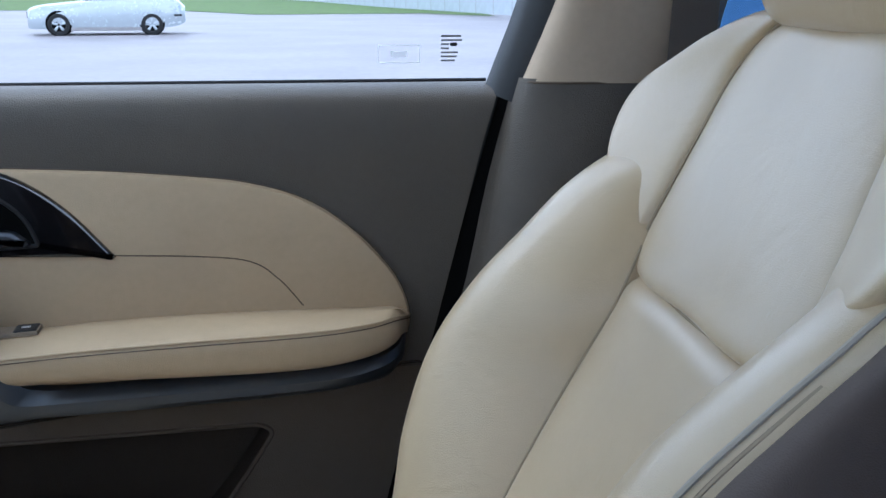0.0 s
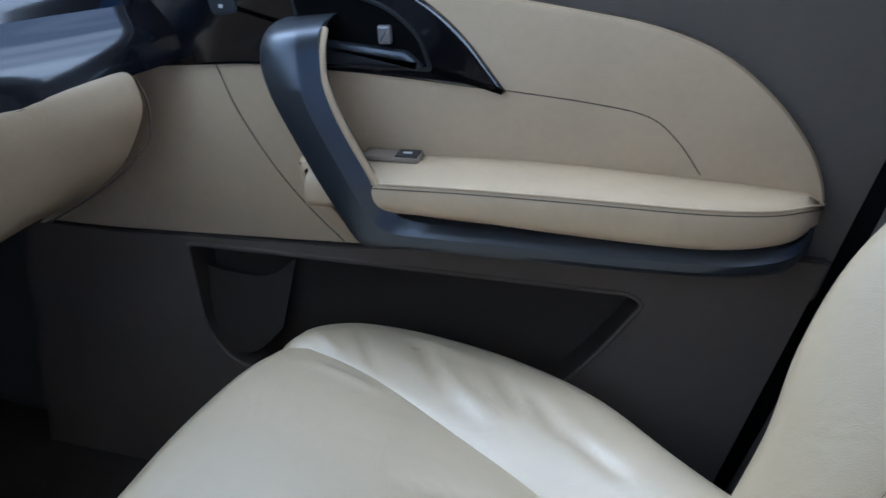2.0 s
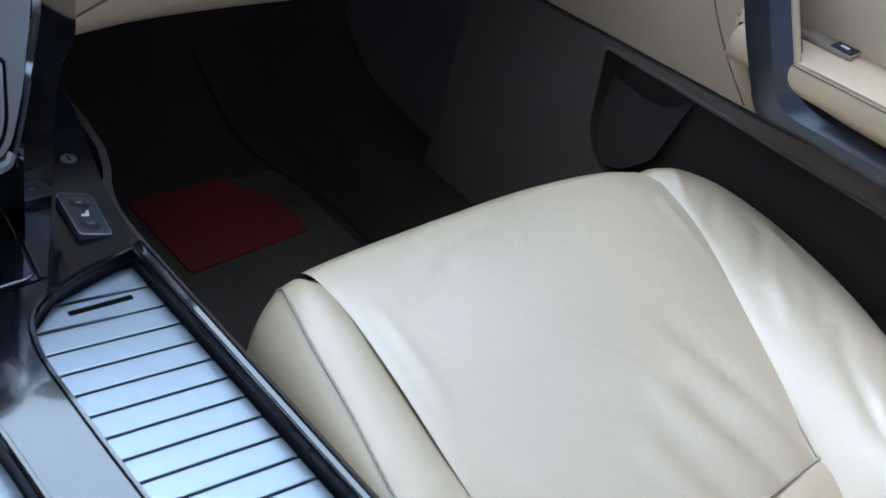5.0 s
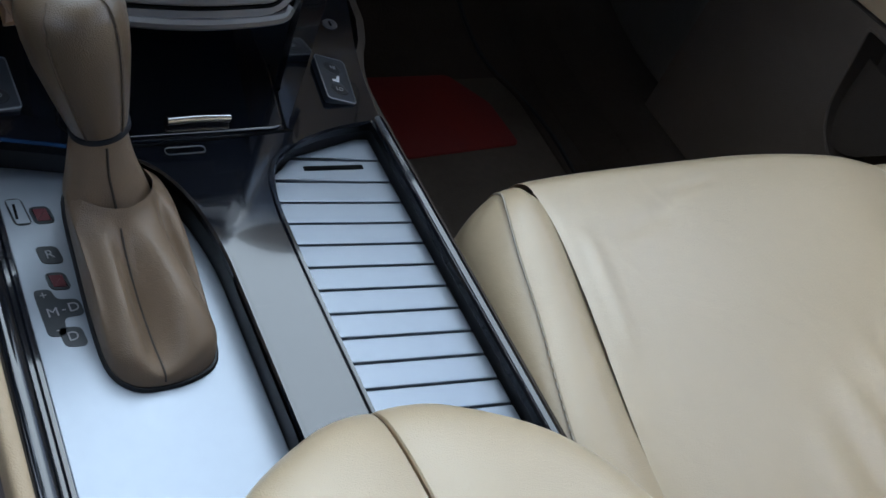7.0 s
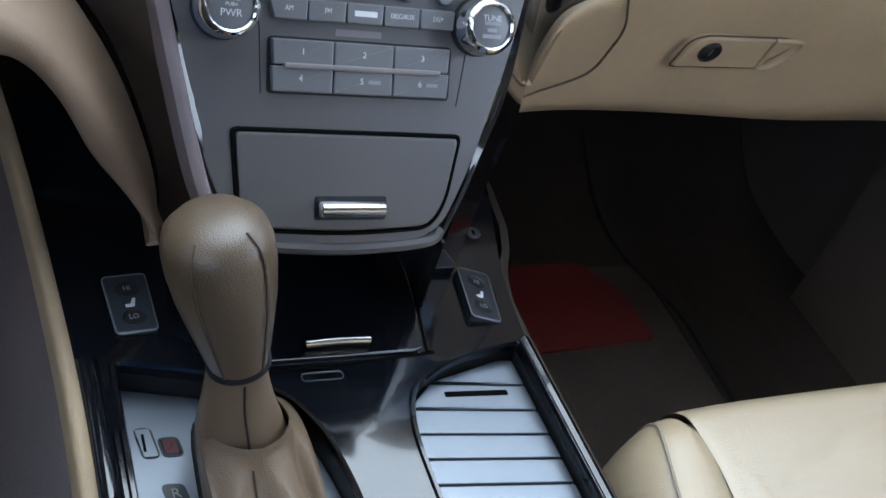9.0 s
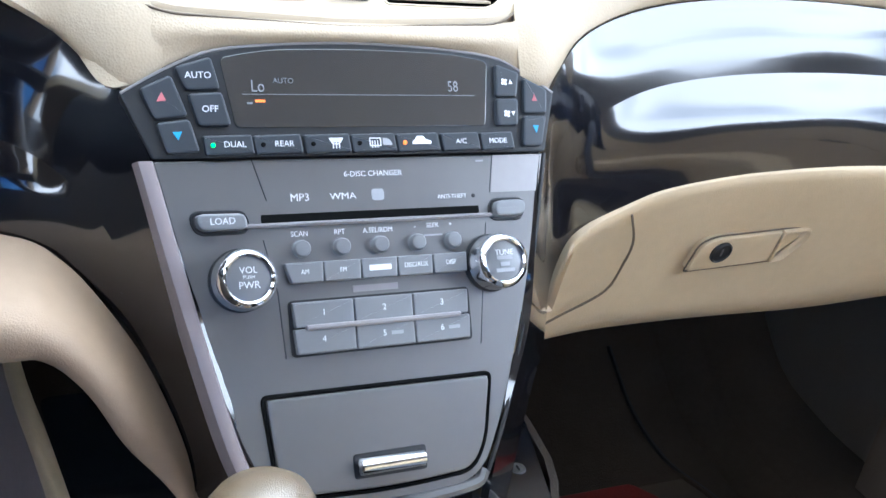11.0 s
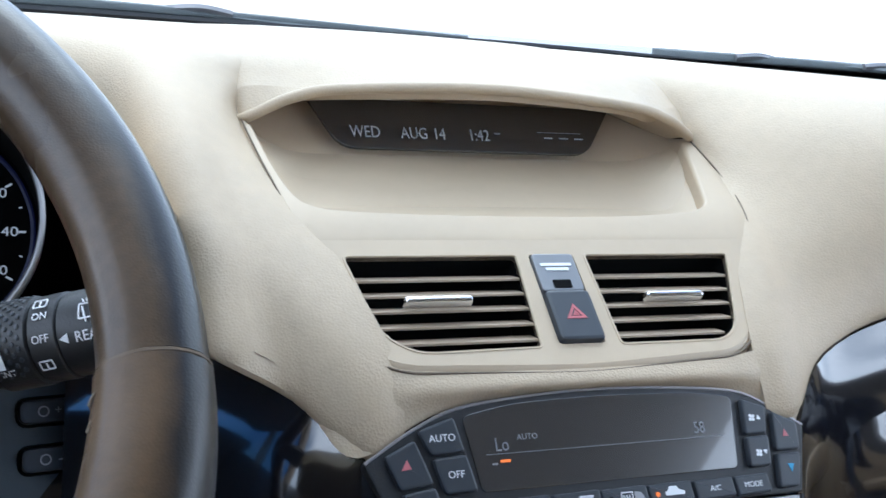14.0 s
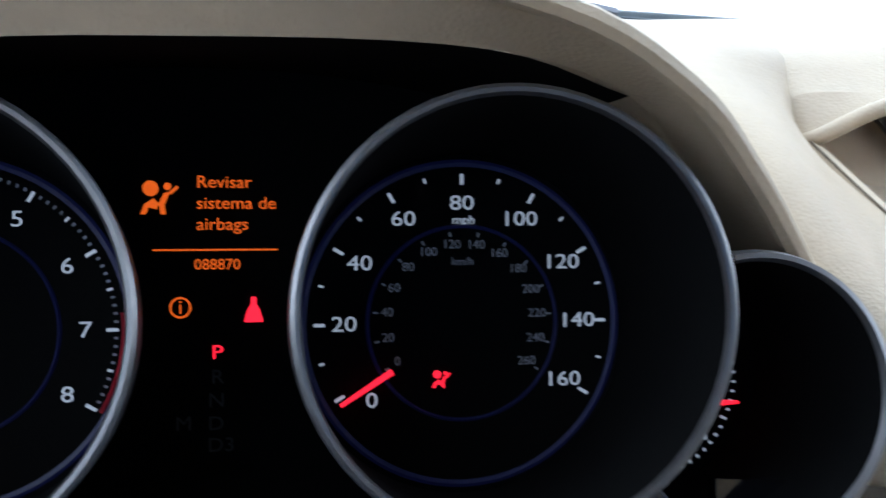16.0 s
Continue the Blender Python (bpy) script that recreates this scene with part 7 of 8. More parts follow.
# ---- pillar behind the door ----
pil = thing("door_pillar", "fabric and plastic covered pillar behind the passenger's door", "pillar")
part("lower_cover", thick(loft([[(0.745, 0.094, 0.790), (0.722, 0.080, 0.790), (0.714, 0.04, 0.790), (0.714, -0.03, 0.790), (0.75, -0.10, 0.790)], [(0.745, 0.120, 0.69), (0.720, 0.105, 0.69), (0.705, 0.06, 0.69), (0.705, -0.02, 0.69), (0.75, -0.09, 0.69)], [(0.745, 0.150, 0.55), (0.715, 0.13, 0.55), (0.695, 0.08, 0.55), (0.70, -0.02, 0.55), (0.75, -0.08, 0.55)], [(0.745, 0.225, 0.28), (0.71, 0.20, 0.28), (0.69, 0.13, 0.28), (0.70, 0.0, 0.28), (0.75, -0.05, 0.28)], [(0.745, 0.28, 0.10), (0.71, 0.25, 0.10), (0.69, 0.18, 0.10), (0.70, 0.05, 0.10), (0.75, -0.02, 0.10)]], 4, 4), 0.006), TAUPE, pil, "taupe lower cover")
part("upper_cover", thick(loft([[(0.745, 0.092, 0.786), (0.721, 0.079, 0.786), (0.7115, 0.038, 0.786), (0.712, -0.035, 0.786), (0.75, -0.10, 0.786)], [(0.74, 0.055, 0.88), (0.716, 0.045, 0.88), (0.706, 0.01, 0.88), (0.708, -0.06, 0.88), (0.745, -0.12, 0.88)], [(0.70, -0.01, 1.05), (0.68, -0.02, 1.05), (0.672, -0.05, 1.05), (0.675, -0.11, 1.05), (0.71, -0.16, 1.05)], [(0.665, -0.06, 1.22), (0.65, -0.07, 1.22), (0.645, -0.1, 1.22), (0.65, -0.15, 1.22), (0.68, -0.2, 1.22)]], 4, 4), 0.006), PILLAR, pil, "tan fabric upper cover")
part("cover_joint", tube([(0.742, 0.092, 0.7865), (0.721, 0.079, 0.7865), (0.711, 0.038, 0.7865), (0.712, -0.032, 0.7865)], 0.0012, 5, 5), SEAM, pil)
# added black slab: blocks outside light leaking between door and pillar
part("jamb_light_block", slab(rrect(0.752, -0.12, 0.81, 0.31, 0.005), 0.08, 0.772), RUBBER, pil, "black filler added to stop light between door and pillar")
belt = alone("seat_belt", thick(loft([[(0.690, -0.045, 1.05), (0.690, -0.09, 1.05)], [(0.695, -0.040, 0.80), (0.695, -0.085, 0.80)], [(0.685, -0.01, 0.40), (0.685, -0.055, 0.40)], [(0.68, 0.0, 0.13), (0.68, -0.045, 0.13)]], 2, 4), 0.0012), mat("brown_webbing", (0.13, 0.105, 0.085), 0.8, grain=0.5, gscale=800), "brown seat belt hanging along the pillar", "seat belt")

# ---- passenger's seat ----
seat = thing("car_seat", "cream leather car seat with side bolsters and a head rest", "car seat")
zc = lambda y: 0.410 - 0.11 * (0.66 - y)
CS = []
for y, xi, xo, dz in ((0.350, 0.200, 0.492, -0.006), (0.395, 0.205, 0.517, 0.0), (0.47, 0.212, 0.555, 0.003), (0.55, 0.223, 0.595, 0.005), (0.61, 0.231, 0.616, 0.003), (0.645, 0.233, 0.619, -0.001), (0.663, 0.233, 0.617, -0.006), (0.675, 0.233, 0.614, -0.020), (0.681, 0.232, 0.610, -0.046), (0.679, 0.232, 0.606, -0.09), (0.667, 0.232, 0.600, -0.14)):
    row = []
    for q, b in ((0.0, -0.0035), (0.035, -0.0012), (0.15, 0.002), (0.38, 0.004), (0.62, 0.004), (0.85, 0.002), (0.965, -0.0012), (1.0, -0.0035)):
        row.append((xi + (xo - xi) * q, y - (0.022 * max(0, (q - 0.5) * 2) ** 3 if y > 0.63 else 0), zc(min(y, 0.66)) + dz + b))
    CS.append(row)


def creased(bm, folds):
    """Soft folds along lines in plan: (x0, y0, x1, y1, height, width)."""
    for v in bm.verts:
        for x0, y0, x1, y1, h, w in folds:
            dx, dy = x1 - x0, y1 - y0
            k = max(0.0, min(1.0, ((v.co.x - x0) * dx + (v.co.y - y0) * dy) / (dx * dx + dy * dy)))
            d = math.hypot(v.co.x - x0 - k * dx, v.co.y - y0 - k * dy)
            v.co.z += 1.5 * h * math.exp(-(d / w) ** 2) * (0.4 + 0.6 * math.sin(math.pi * (0.15 + 0.7 * k)))
    return bm


FOLDS = ((0.470, 0.365, 0.440, 0.455, 0.0035, 0.009), (0.440, 0.358, 0.418, 0.430, -0.003, 0.007), (0.415, 0.358, 0.395, 0.445, 0.003, 0.009), (0.385, 0.358, 0.372, 0.420, -0.0022, 0.007), (0.355, 0.358, 0.345, 0.415, 0.002, 0.009), (0.480, 0.40, 0.462, 0.49, -0.0028, 0.006), (0.320, 0.358, 0.31, 0.40, -0.0015, 0.007),
         (0.275, 0.600, 0.325, 0.612, -0.0014, 0.004), (0.325, 0.612, 0.352, 0.634, -0.0016, 0.004), (0.352, 0.634, 0.392, 0.640, -0.0014, 0.004), (0.24, 0.52, 0.25, 0.60, 0.0012, 0.006), (0.575, 0.54, 0.59, 0.60, 0.0014, 0.006))
part("cushion", creased(loft(CS, 9, 9), FOLDS), CREAM_WORN, seat, "creased cream seat panel")
CR_ = []
for y, x0, x1, zz in ((0.10, 0.215, 0.40, 0.335), (0.20, 0.203, 0.425, 0.345), (0.28, 0.196, 0.458, 0.360), (0.330, 0.198, 0.484, 0.372), (0.350, 0.199, 0.494, 0.371)):
    CR_.append([(x0 + (x1 - x0) * q, y, zz + b) for q, b in ((0, -0.004), (0.06, 0.002), (0.3, 0.006), (0.7, 0.006), (0.94, 0.002), (1, -0.004))])
part("rear_panel", loft(CR_, 4, 5), CREAM, seat, "cream rear cushion panel")
# outer bolster of the cushion
OB = []
for y, xs, xc, hz, xo, dz in ((0.10, 0.42, 0.46, 0.028, 0.51, 0), (0.20, 0.432, 0.50, 0.028, 0.535, 0), (0.28, 0.450, 0.552, 0.027, 0.580, 0), (0.36, 0.490, 0.618, 0.023, 0.646, 0), (0.44, 0.532, 0.656, 0.016, 0.681, 0), (0.52, 0.574, 0.672, 0.009, 0.695, 0), (0.58, 0.604, 0.670, 0.005, 0.690, 0), (0.615, 0.612, 0.658, 0.003, 0.677, -0.002), (0.637, 0.613, 0.642, 0.002, 0.660, -0.007), (0.650, 0.612, 0.632, 0.001, 0.645, -0.024), (0.655, 0.608, 0.625, 0.0, 0.636, -0.055), (0.652, 0.604, 0.618, 0.0, 0.628, -0.11)):
    z = zc(y) + dz
    OB.append([(xs - 0.004, y, z - 0.0060), (xs + (xc - xs) * 0.10, y, z + hz * 0.10 + 0.002), (xs + (xc - xs) * 0.55, y, z + hz * 0.75 + 0.004), (xc, y, z + hz), (xo - 0.005, y, z + hz * 0.3 - 0.004), (xo, y, z - 0.032), (xo - 0.004, y, z - 0.08), (xo - 0.02, y, z - 0.14)])
SIDE_FOLDS = ((0.565, 0.385, 0.610, 0.415, -0.0024, 0.005), (0.585, 0.42, 0.640, 0.455, -0.0026, 0.005), (0.575, 0.445, 0.61, 0.49, 0.0018, 0.007), (0.60, 0.49, 0.655, 0.530, -0.0024, 0.005), (0.61, 0.555, 0.655, 0.585, -0.0018, 0.005), (0.618, 0.595, 0.64, 0.625, 0.002, 0.006), (0.53, 0.33, 0.56, 0.37, -0.002, 0.006), (0.645, 0.47, 0.662, 0.53, 0.0016, 0.006))
part("cushion_bolster", creased(loft(OB, 9, 9), SIDE_FOLDS), CREAM_WORN, seat, "creased cream side bolster")
part("piping", tube([Vector(row[3]) * 0.45 + Vector(row[4]) * 0.55 + Vector((0.0005, 0, 0.001)) for row in OB[1:9]], 0.0009, 5, 5), THREAD, seat)
IB = []
for y, xs, xp, xo, dz in ((0.10, 0.215, 0.150, 0.132, 0), (0.22, 0.203, 0.148, 0.130, 0), (0.34, 0.202, 0.152, 0.132, 0), (0.42, 0.211, 0.158, 0.137, 0), (0.48, 0.216, 0.166, 0.143, 0), (0.55, 0.226, 0.1815, 0.155, 0), (0.60, 0.234, 0.1905, 0.165, 0), (0.635, 0.236, 0.1990, 0.174, -0.001), (0.654, 0.236, 0.2065, 0.183, -0.007), (0.668, 0.236, 0.2130, 0.194, -0.022), (0.676, 0.236, 0.2170, 0.203, -0.050), (0.676, 0.236, 0.2190, 0.208, -0.090), (0.666, 0.236, 0.2190, 0.210, -0.13)):
    z = zc(min(y, 0.66)) + dz
    IB.append([(xs + 0.003, y, z - 0.0060), (xs - 0.006, y, z - 0.0005), ((xs + xp) / 2, y, z + 0.004), (xp, y, z - 0.001), (xp - (xp - xo) * 0.6, y, z - 0.018 + dz * 0.2), (xo, y - 0.003, z - 0.052), (xo + 0.004, y - 0.006, z - 0.09), (xo + 0.02, y - 0.012, z - 0.14)])
part("cushion_bolster", loft(IB, 4, 5), CREAM, seat, "cream side bolster")
part("piping", tube([Vector(r[3]) + Vector((0, 0, 0.001)) for r in IB], 0.0009, 6, 5), SEAT_SEAM, seat, "double stitched piping")
part("piping", tube([Vector(r[3]) + Vector((0.007, 0, 0.0005)) for r in IB[:-1]], 0.0008, 5, 5), SEAT_SEAM, seat)
part("seam", tube([(r[0][0] - 0.001, r[0][1], r[0][2] + 0.0024) for r in IB[2:10]], 0.0008, 5, 5), SEAT_SEAM, seat)
part("seam", tube([(r[0][0] + 0.002, r[0][1], r[0][2] + 0.0026) for r in OB[1:10]], 0.0008, 5, 5), SEAT_SEAM, seat)
part("seam", tube([(0.203, 0.3495, 0.372), (0.30, 0.3495, 0.380), (0.40, 0.3495, 0.380), (0.486, 0.3495, 0.372)], 0.0016, 5, 5), SEAT_SEAM, seat)
line = cr([Vector(r[3]) + Vector((-0.0012, 0, 0.0016)) for r in IB[2:10]], 30)
stitch = mesh_of("stitch", tube([(-0.0022, 0, 0), (0, 0, 0.0005), (0.0022, 0, 0)], 0.0006, 5, 2), THREAD)
for i in range(4, len(line) - 4, 3):
    d = (line[i + 1] - line[i - 1]).normalized()
    ob = new("stitch", stitch)
    ob.parent = seat
    ob.matrix_basis = frame_m(line[i], d, Vector((0, 0, 1)).cross(d))
part("valance", thick(loft([[(0.200, 0.10, 0.33), (0.186, 0.10, 0.28), (0.186, 0.10, 0.17)], [(0.188, 0.50, 0.335), (0.175, 0.50, 0.28), (0.175, 0.50, 0.17)], [(0.200, 0.62, 0.340), (0.186, 0.635, 0.29), (0.186, 0.63, 0.17)], [(0.225, 0.660, 0.340), (0.205, 0.676, 0.29), (0.205, 0.67, 0.17)], [(0.40, 0.665, 0.33), (0.40, 0.680, 0.28), (0.40, 0.675, 0.17)], [(0.60, 0.65, 0.32), (0.62, 0.660, 0.28), (0.62, 0.655, 0.17)]], 4, 4), 0.004), TAN, seat, "tan plastic valance")
part("rail", slab(rrect(0.22, 0.05, 0.28, 0.62, 0.01), 0.095, 0.19), BLACK, seat, "black seat rail")
part("rail", slab(rrect(0.54, 0.05, 0.60, 0.60, 0.01), 0.095, 0.19), BLACK, seat, "black seat rail")
part("pan", slab(rrect(0.20, 0.02, 0.62, 0.64, 0.03), 0.185, 0.30), BLACK, seat, "black seat pan")
# backrest: centre panel between two bolsters, shoulder wings above them
BC = 0.345


def tab(z, pairs):
    """A value off a table of (height, value)."""
    return float(np.interp(z, [p[0] for p in pairs], [p[1] for p in pairs]))


BACK_Y = ((0.30, 0.275), (0.36, 0.245), (0.45, 0.200), (0.537, 0.148), (0.60, 0.108), (0.675, 0.063), (0.72, 0.040), (0.80, 0.004), (0.84, -0.014), (0.862, -0.030), (0.872, -0.060))
BACK_H = ((0.30, 0.050), (0.45, 0.066), (0.513, 0.081), (0.567, 0.096), (0.60, 0.102), (0.64, 0.104), (0.676, 0.110), (0.704, 0.128), (0.749, 0.123), (0.815, 0.113), (0.838, 0.097), (0.85, 0.080), (0.872, 0.070))


def seat_back(zs, name, label, puff):
    net = []
    for i, z in enumerate(zs):
        h, y = tab(z, BACK_H), tab(z, BACK_Y)
        end = -0.008 if i in puff else 0.0
        net.append([(BC + h * q, y + b + end, z) for q, b in ((-1, -0.012), (-0.95, -0.002), (-0.6, 0.003), (0, 0.0), (0.6, 0.003), (0.95, -0.002), (1, -0.012))])
    part(name, loft(net, 4, 5), CREAM, seat, label)


seat_back((0.30, 0.36, 0.42, 0.48, 0.54, 0.60, 0.645, 0.664, 0.671), "lower_back", "cream lower back panel", (8,))
seat_back((0.671, 0.678, 0.70, 0.73, 0.77, 0.81, 0.838, 0.85, 0.862, 0.872), "upper_back", "cream upper back panel", (0,))
part("seam", tube([(BC - 0.108, 0.048, 0.671), (BC - 0.06, 0.057, 0.671), (BC + 0.06, 0.057, 0.671), (BC + 0.108, 0.048, 0.671)], 0.0018, 6, 5), SEAT_SEAM, seat)
BOL_P = ((0.30, 0.015), (0.36, 0.030), (0.45, 0.047), (0.50, 0.062), (0.54, 0.080), (0.58, 0.092), (0.60, 0.096), (0.65, 0.093), (0.69, 0.074), (0.72, 0.056), (0.745, 0.030), (0.757, 0.006))
BOL_W = ((0.30, 0.085), (0.40, 0.092), (0.55, 0.098), (0.66, 0.095), (0.70, 0.086), (0.757, 0.080))
for s in (1, -1):
    k = 1.0 if s > 0 else 0.72
    x = lambda d: BC + s * d
    BB = []
    for z in (0.30, 0.36, 0.42, 0.48, 0.54, 0.60, 0.65, 0.69, 0.72, 0.742, 0.757):
        y, h, pr, ww = tab(z, BACK_Y), tab(z, BACK_H), tab(z, BOL_P) * k, tab(z, BOL_W)
        if z > 0.70:
            h = 0.128 + (z - 0.70) * 0.35
            ww = 0.214 - h
        BB.append([(x(h), y - 0.012, z), (x(h + 0.003), y + 0.003, z), (x(h + ww * 0.14), y + pr * 0.42, z), (x(h + ww * 0.40), y + pr * 0.86, z), (x(h + ww * 0.66), y + pr, z), (x(h + ww * 0.90), y + pr * 0.86, z), (x(h + ww * 1.03), y + pr * 0.40, z), (x(h + ww * 1.03), y - 0.05, z), (x(h + ww * 0.9), y - 0.11, z)])
    part("back_bolster", loft(BB, 4, 5), CREAM, seat, "plump cream back bolster")
    part("seam", tube([Vector(r[0]) + Vector((-s * 0.001, 0.009, 0)) for r in BB[1:8]], 0.0012, 5, 5), SEAT_SEAM, seat)
    if s < 0:
        part("piping", tube([Vector(r[5]) + Vector((-0.001, 0.001, 0)) for r in BB], 0.0016, 6, 5), THREAD, seat, "stitched piping")
        part("piping_gap", tube([Vector(r[5]) + Vector((-0.0045, -0.006, 0)) for r in BB], 0.0013, 6, 5), SEAT_SEAM, seat)
        SD = [[Vector(r[5]) + Vector((-0.0045, -0.0075, 0)), Vector(r[6]) + Vector((-0.007, -0.002, 0)), Vector(r[7]) + Vector((-0.007, 0, 0)), Vector(r[8]) + Vector((-0.004, -0.02, 0))] for r in BB]
        part("side_panel", thick(loft(SD, 4, 4), 0.003), BROWN, seat, "brown side panel")
    WG = []
    for z, e, pr in ((0.700, 0.004, 0.004), (0.715, 0.026, 0.016), (0.735, 0.066, 0.028), (0.748, 0.081, 0.031), (0.765, 0.094, 0.032), (0.785, 0.101, 0.031), (0.803, 0.095, 0.028), (0.823, 0.067, 0.024), (0.843, 0.048, 0.018), (0.858, 0.030, 0.006), (0.868, 0.018, -0.018)):
        y, h = tab(z, BACK_Y), tab(z, BACK_H)
        WG.append([(x(h), y - 0.012, z), (x(h + 0.003), y + 0.002, z), (x(h + e * 0.35), y + pr * 0.45, z), (x(h + e * 0.75), y + pr * 0.85, z), (x(h + e * 0.97), y + pr * 0.95, z), (x(h + e * 1.03), y + pr * 0.5, z), (x(h + e * 1.03), y - 0.03, z), (x(h + e * 0.9), y - 0.08, z)])
    part("shoulder_wing", loft(WG, 4, 5), CREAM, seat, "cream shoulder wing")
    part("seam", tube([Vector(r[0]) + Vector((-s * 0.001, 0.009, 0)) for r in WG[:-1]], 0.0012, 5, 5), SEAT_SEAM, seat)
    part("seam", tube([(x(0.128), 0.047, 0.700), (x(0.146), 0.055, 0.716), (x(0.176), 0.062, 0.731), (x(0.206), 0.050, 0.741)], 0.0012, 5, 5), SEAT_SEAM, seat)
BK = []
for z, y, h in ((0.30, 0.17, 0.165), (0.45, 0.11, 0.19), (0.60, 0.02, 0.20), (0.72, -0.035, 0.195), (0.80, -0.065, 0.185), (0.865, -0.085, 0.10)):
    BK.append([(BC - h, y + 0.03, z), (BC - h + 0.01, y - 0.03, z), (BC - h * 0.6, y - 0.055, z), (BC, y - 0.06, z), (BC + h * 0.6, y - 0.055, z), (BC + h - 0.01, y - 0.03, z), (BC + h, y + 0.03, z)])
part("back_shell", thick(loft(BK, 4, 4), 0.006), BROWN, seat, "brown back shell")
HR = []
for z, w, d, yc in ((0.847, 0.070, 0.020, -0.050), (0.850, 0.096, 0.036, -0.050), (0.862, 0.110, 0.046, -0.050), (0.89, 0.118, 0.052, -0.050), (0.94, 0.120, 0.055, -0.052), (0.99, 0.116, 0.052, -0.058), (1.03, 0.104, 0.044, -0.064), (1.045, 0.08, 0.03, -0.066)):
    HR.append([(BC + w * math.copysign(abs(math.cos(a)) ** 0.6, math.cos(a)), yc + d * math.copysign(abs(math.sin(a)) ** 0.75, math.sin(a)), z) for a in (2 * math.pi * k / 16 for k in range(16))])
part("head_rest", loft(HR, 3, 4, closed_u=True, cap=True), CREAM, seat, "cream head rest")
for s in (-1, 1):
    part("head_rest_post", tube([(BC + s * 0.06, -0.055, 0.80), (BC + s * 0.06, -0.055, 0.90)], 0.006, 8, 2), CHROME, seat, "steel post")

# ---- floor mats in the footwell ----
mt = thing("floor_mat", "grey-brown floor mat with a red patch in the passenger's footwell", "floor mat")
MB = rpoly([(0.300, 0.70), (0.588, 0.70), (0.588, 0.885), (0.592, 1.065), (0.565, 1.150), (0.590, 1.215), (0.300, 1.215)], [0.02, 0.02, 0.02, 0.02, 0.03, 0.02, 0.02])
part("base", slab(MB, 0.098, 0.1055, 0.002), CARPET_GREY, mt, "worn grey carpet base", smooth=False)
part("edging", tube([(x, y, 0.106) for x, y in MB], 0.0035, 6, 1, closed=True, smooth=False), CARPET, mt, "dark bound edge")
part("patch", slab(rpoly([(0.372, 0.971), (0.545, 0.981), (0.540, 1.055), (0.503, 1.110), (0.372, 1.110)], 0.008), 0.105, 0.1085, 0.001), RED, mt, "dark red patch", smooth=False)

# ---- outside: a parked car and a fence ----
pc = thing("parked_car", "silver two-door car with a dented front wing parked outside", "car", pose(34.5, 6.55, GROUND_Z, 0, 0, -82))
body = []
for x, zb, zs, zr, w in ((-2.35, 0.35, 0.62, 0.66, 0.70), (-2.30, 0.22, 0.72, 0.80, 0.84), (-1.9, 0.20, 0.84, 0.90, 0.90), (-1.0, 0.20, 0.92, 0.99, 0.92), (-0.6, 0.20, 0.97, 1.04, 0.92), (0.0, 0.20, 1.02, 1.08, 0.92), (0.9, 0.20, 1.03, 1.1, 0.92), (1.6, 0.22, 1.04, 1.1, 0.92), (2.1, 0.28, 0.98, 1.06, 0.88), (2.35, 0.40, 0.75, 0.85, 0.74)):
    body.append([(x, -w, zb), (x, -w * 1.02, (zb + zs) / 2), (x, -w * 0.98, zs), (x, -w * 0.8, zr), (x, 0, zr + 0.03), (x, w * 0.8, zr), (x, w * 0.98, zs), (x, w * 1.02, (zb + zs) / 2), (x, w, zb)])
bd = part("body", loft(body, 3, 4), CARPAINT, pc, "silver body")
cab = []
for x, z, w in ((-0.75, 1.03, 0.78), (-0.1, 1.36, 0.62), (0.5, 1.42, 0.60), (1.1, 1.34, 0.62), (1.75, 1.08, 0.76)):
    cab.append([(x, -w, 0.95), (x, -w * 0.85, (0.95 + z) / 2 + 0.03), (x, -w * 0.6, z), (x, 0, z + 0.02), (x, w * 0.6, z), (x, w * 0.85, (0.95 + z) / 2 + 0.03), (x, w, 0.95)])
part("cabin", loft(cab, 3, 4), BLACK, pc, "dark glass cabin")
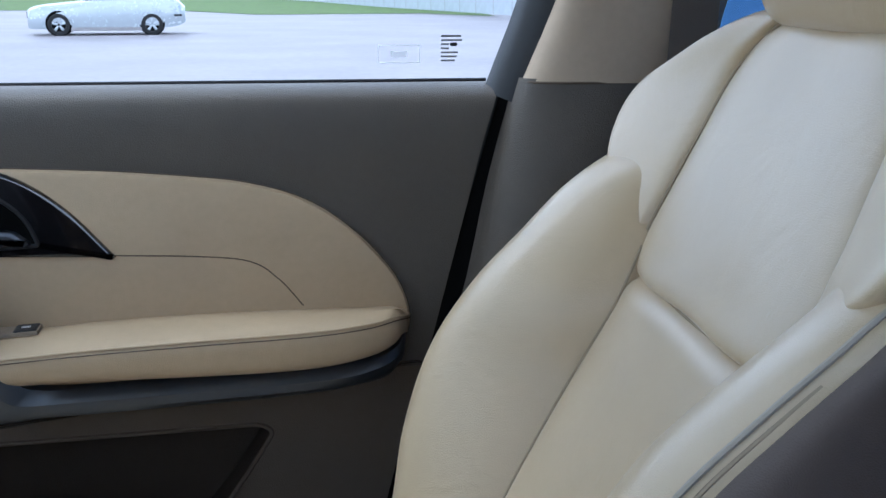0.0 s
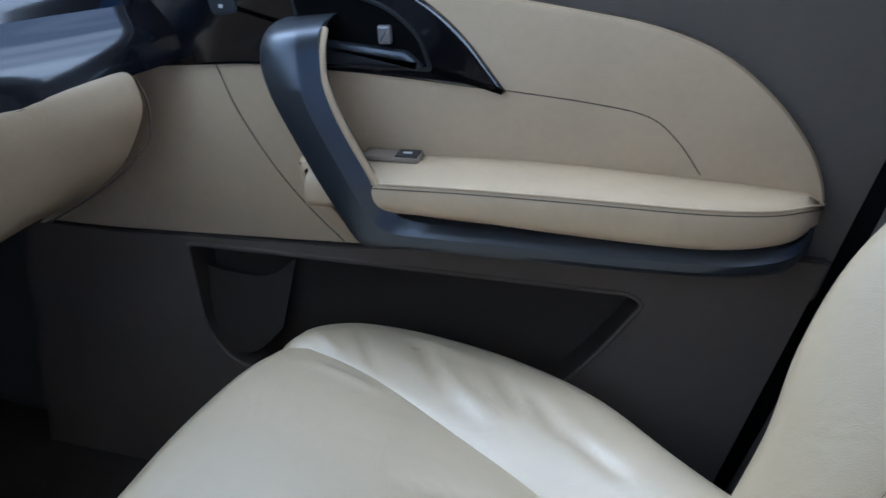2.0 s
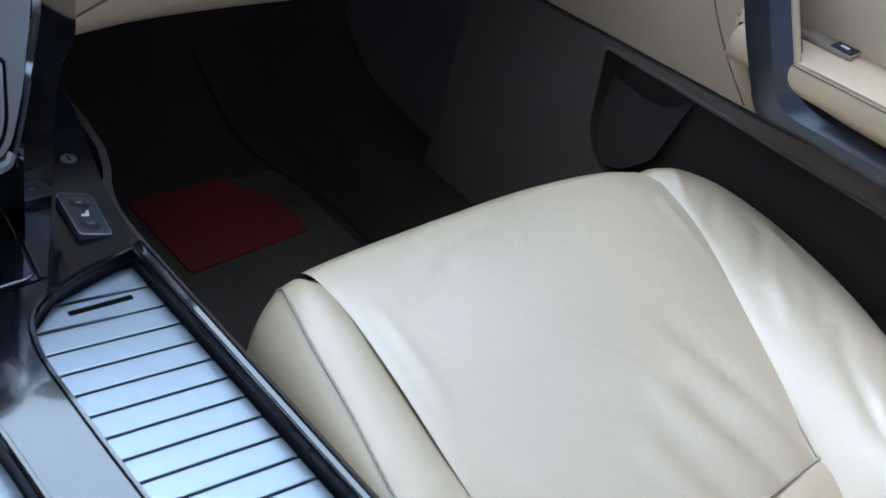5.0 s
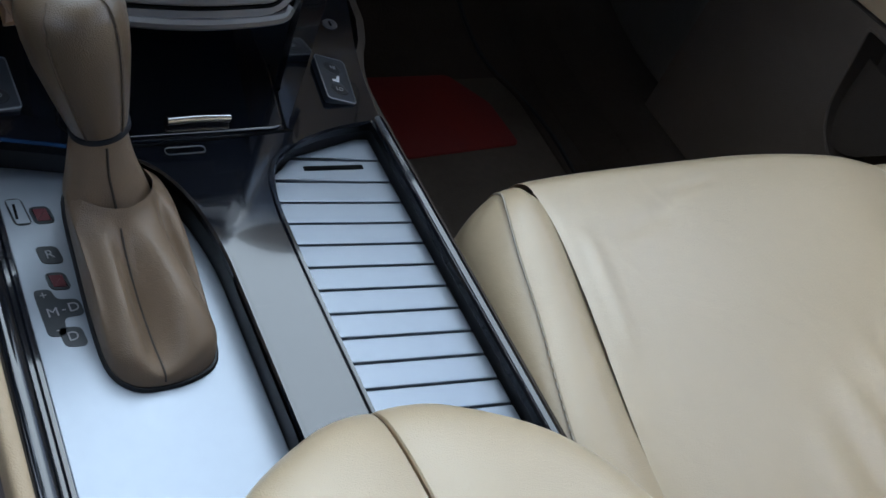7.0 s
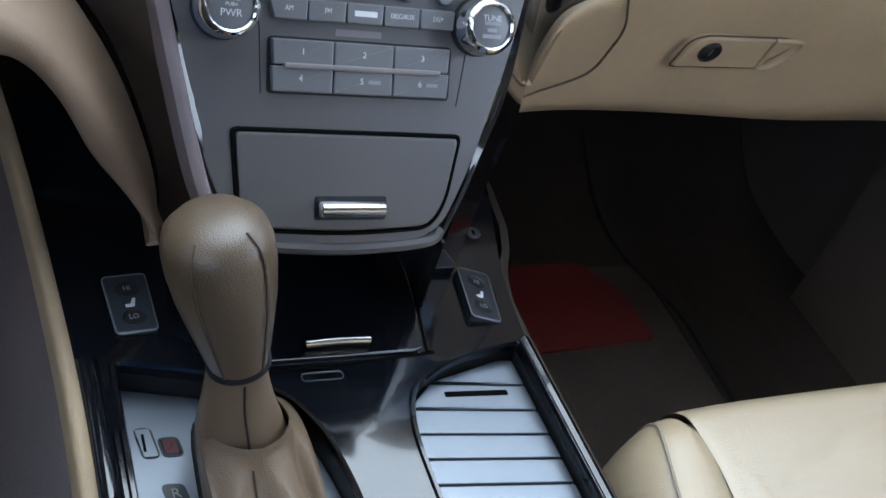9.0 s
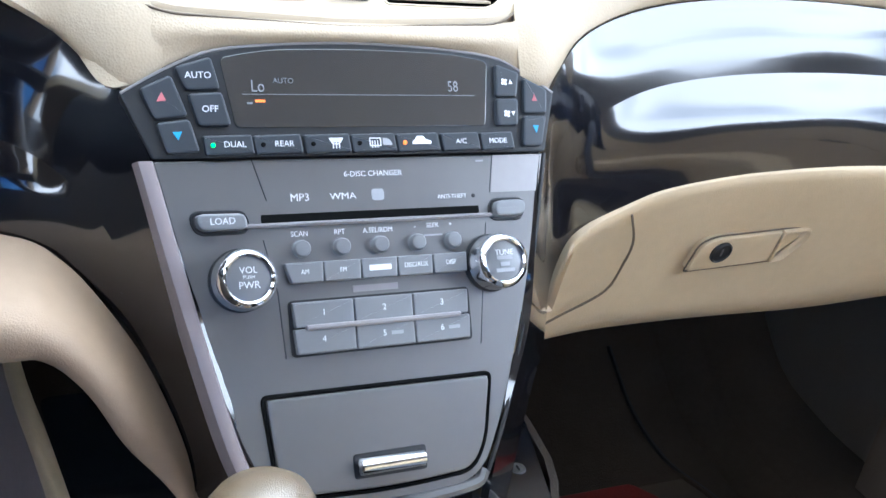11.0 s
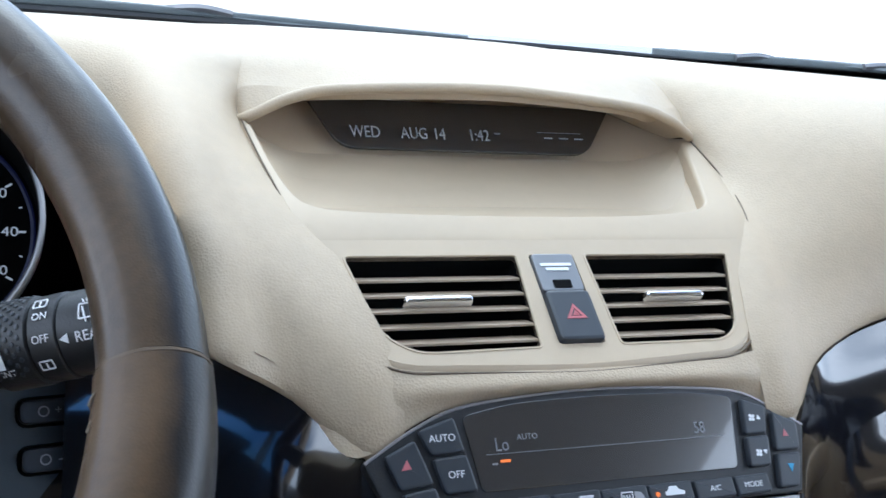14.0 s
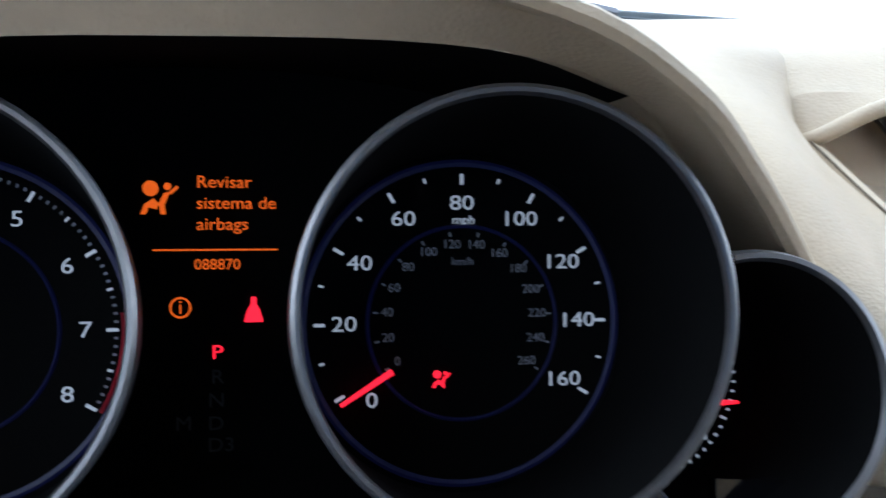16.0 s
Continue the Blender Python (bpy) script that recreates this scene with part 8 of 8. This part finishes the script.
for x in (-1.45, 1.32):
    for s in (-1, 1):
        wm = frame_m((x, s * 0.90, 0.33), (1, 0, 0), (0, 0, 1) if s < 0 else (0, 0, -1))
        wl = part("wheel", moved(lathe([(0.22, -0.12), (0.31, -0.12), (0.335, -0.08), (0.335, 0.03), (0.31, 0.05), (0.235, 0.05), (0.225, 0.02)], 32), wm), TYRE, pc, "black tyre")
        part("rim", moved(lathe([(0.225, 0.02), (0.235, 0.052), (0.215, 0.050), (0.20, 0.0), (0.0, 0.0)], 32), wm), BLACK, wl)
        for k in range(5):
            part("spoke", moved(slab([(-0.03, 0.03), (0.03, 0.03), (0.042, 0.21), (-0.042, 0.21)], 0.01, 0.045, 0.01), wm @ pose(0, 0, 0, 0, 0, k * 72)), CARPAINT, wl, "silver spoke")
        part("arch", moved(lathe([(0.0, 0.0), (0.39, 0.0), (0.39, 0.012), (0, 0.012)], 32), frame_m((x, s * 0.915, 0.36), (1, 0, 0), (0, 0, 1) if s < 0 else (0, 0, -1))), VOID, pc, "dark wheel arch")
part("headlamp", moved(slab(rrect(-0.32, -0.09, 0.32, 0.09, 0.05), 0, 0.03), frame_m((-2.30, -0.55, 0.66), (0.3, -1, 0), (0, 0, 1))), FACE_EDGE, pc, "grey headlamp")
part("grille", moved(slab(rrect(-0.45, -0.10, 0.45, 0.10, 0.03), 0, 0.03), frame_m((-2.37, 0, 0.62), (0, -1, 0), (0, 0, 1))), BLACK, pc, "black grille")
part("tail_lamp", moved(slab(rrect(-0.12, -0.03, 0.12, 0.03, 0.01), 0, 0.02), frame_m((2.12, -0.90, 0.60), (1, 0.1, 0), (0, 0, 1))), RUBBER, pc)
part("sill", slab(rrect(-1.1, -0.95, 1.0, 0.95, 0.02), 0.14, 0.24), FACE_EDGE, pc, "grey sill")

fence = thing("fence", "pale grey metal fence along the grass", "fence", pose(52.4, -9.5, GROUND_Z, 0, 0, 12.9))
sheet = mesh_of("fence_sheet", slab(rrect(-1.16, 0, 1.16, 2.3, 0.01), 0, 0.03), FENCE, False)
post = mesh_of("fence_post", slab(rrect(-0.06, 0, 0.06, 2.4, 0.005), 0.0, 0.10), GREY_PRINT, False)
for i in range(-6, 40):
    for nm, me_, dx in (("panel", sheet, 0), ("post", post, 1.2)):
        ob = new(nm, me_)
        ob.parent = fence
        ob.matrix_basis = pose(i * 2.4 + dx, 0, 0.1, 90, 0, 0)
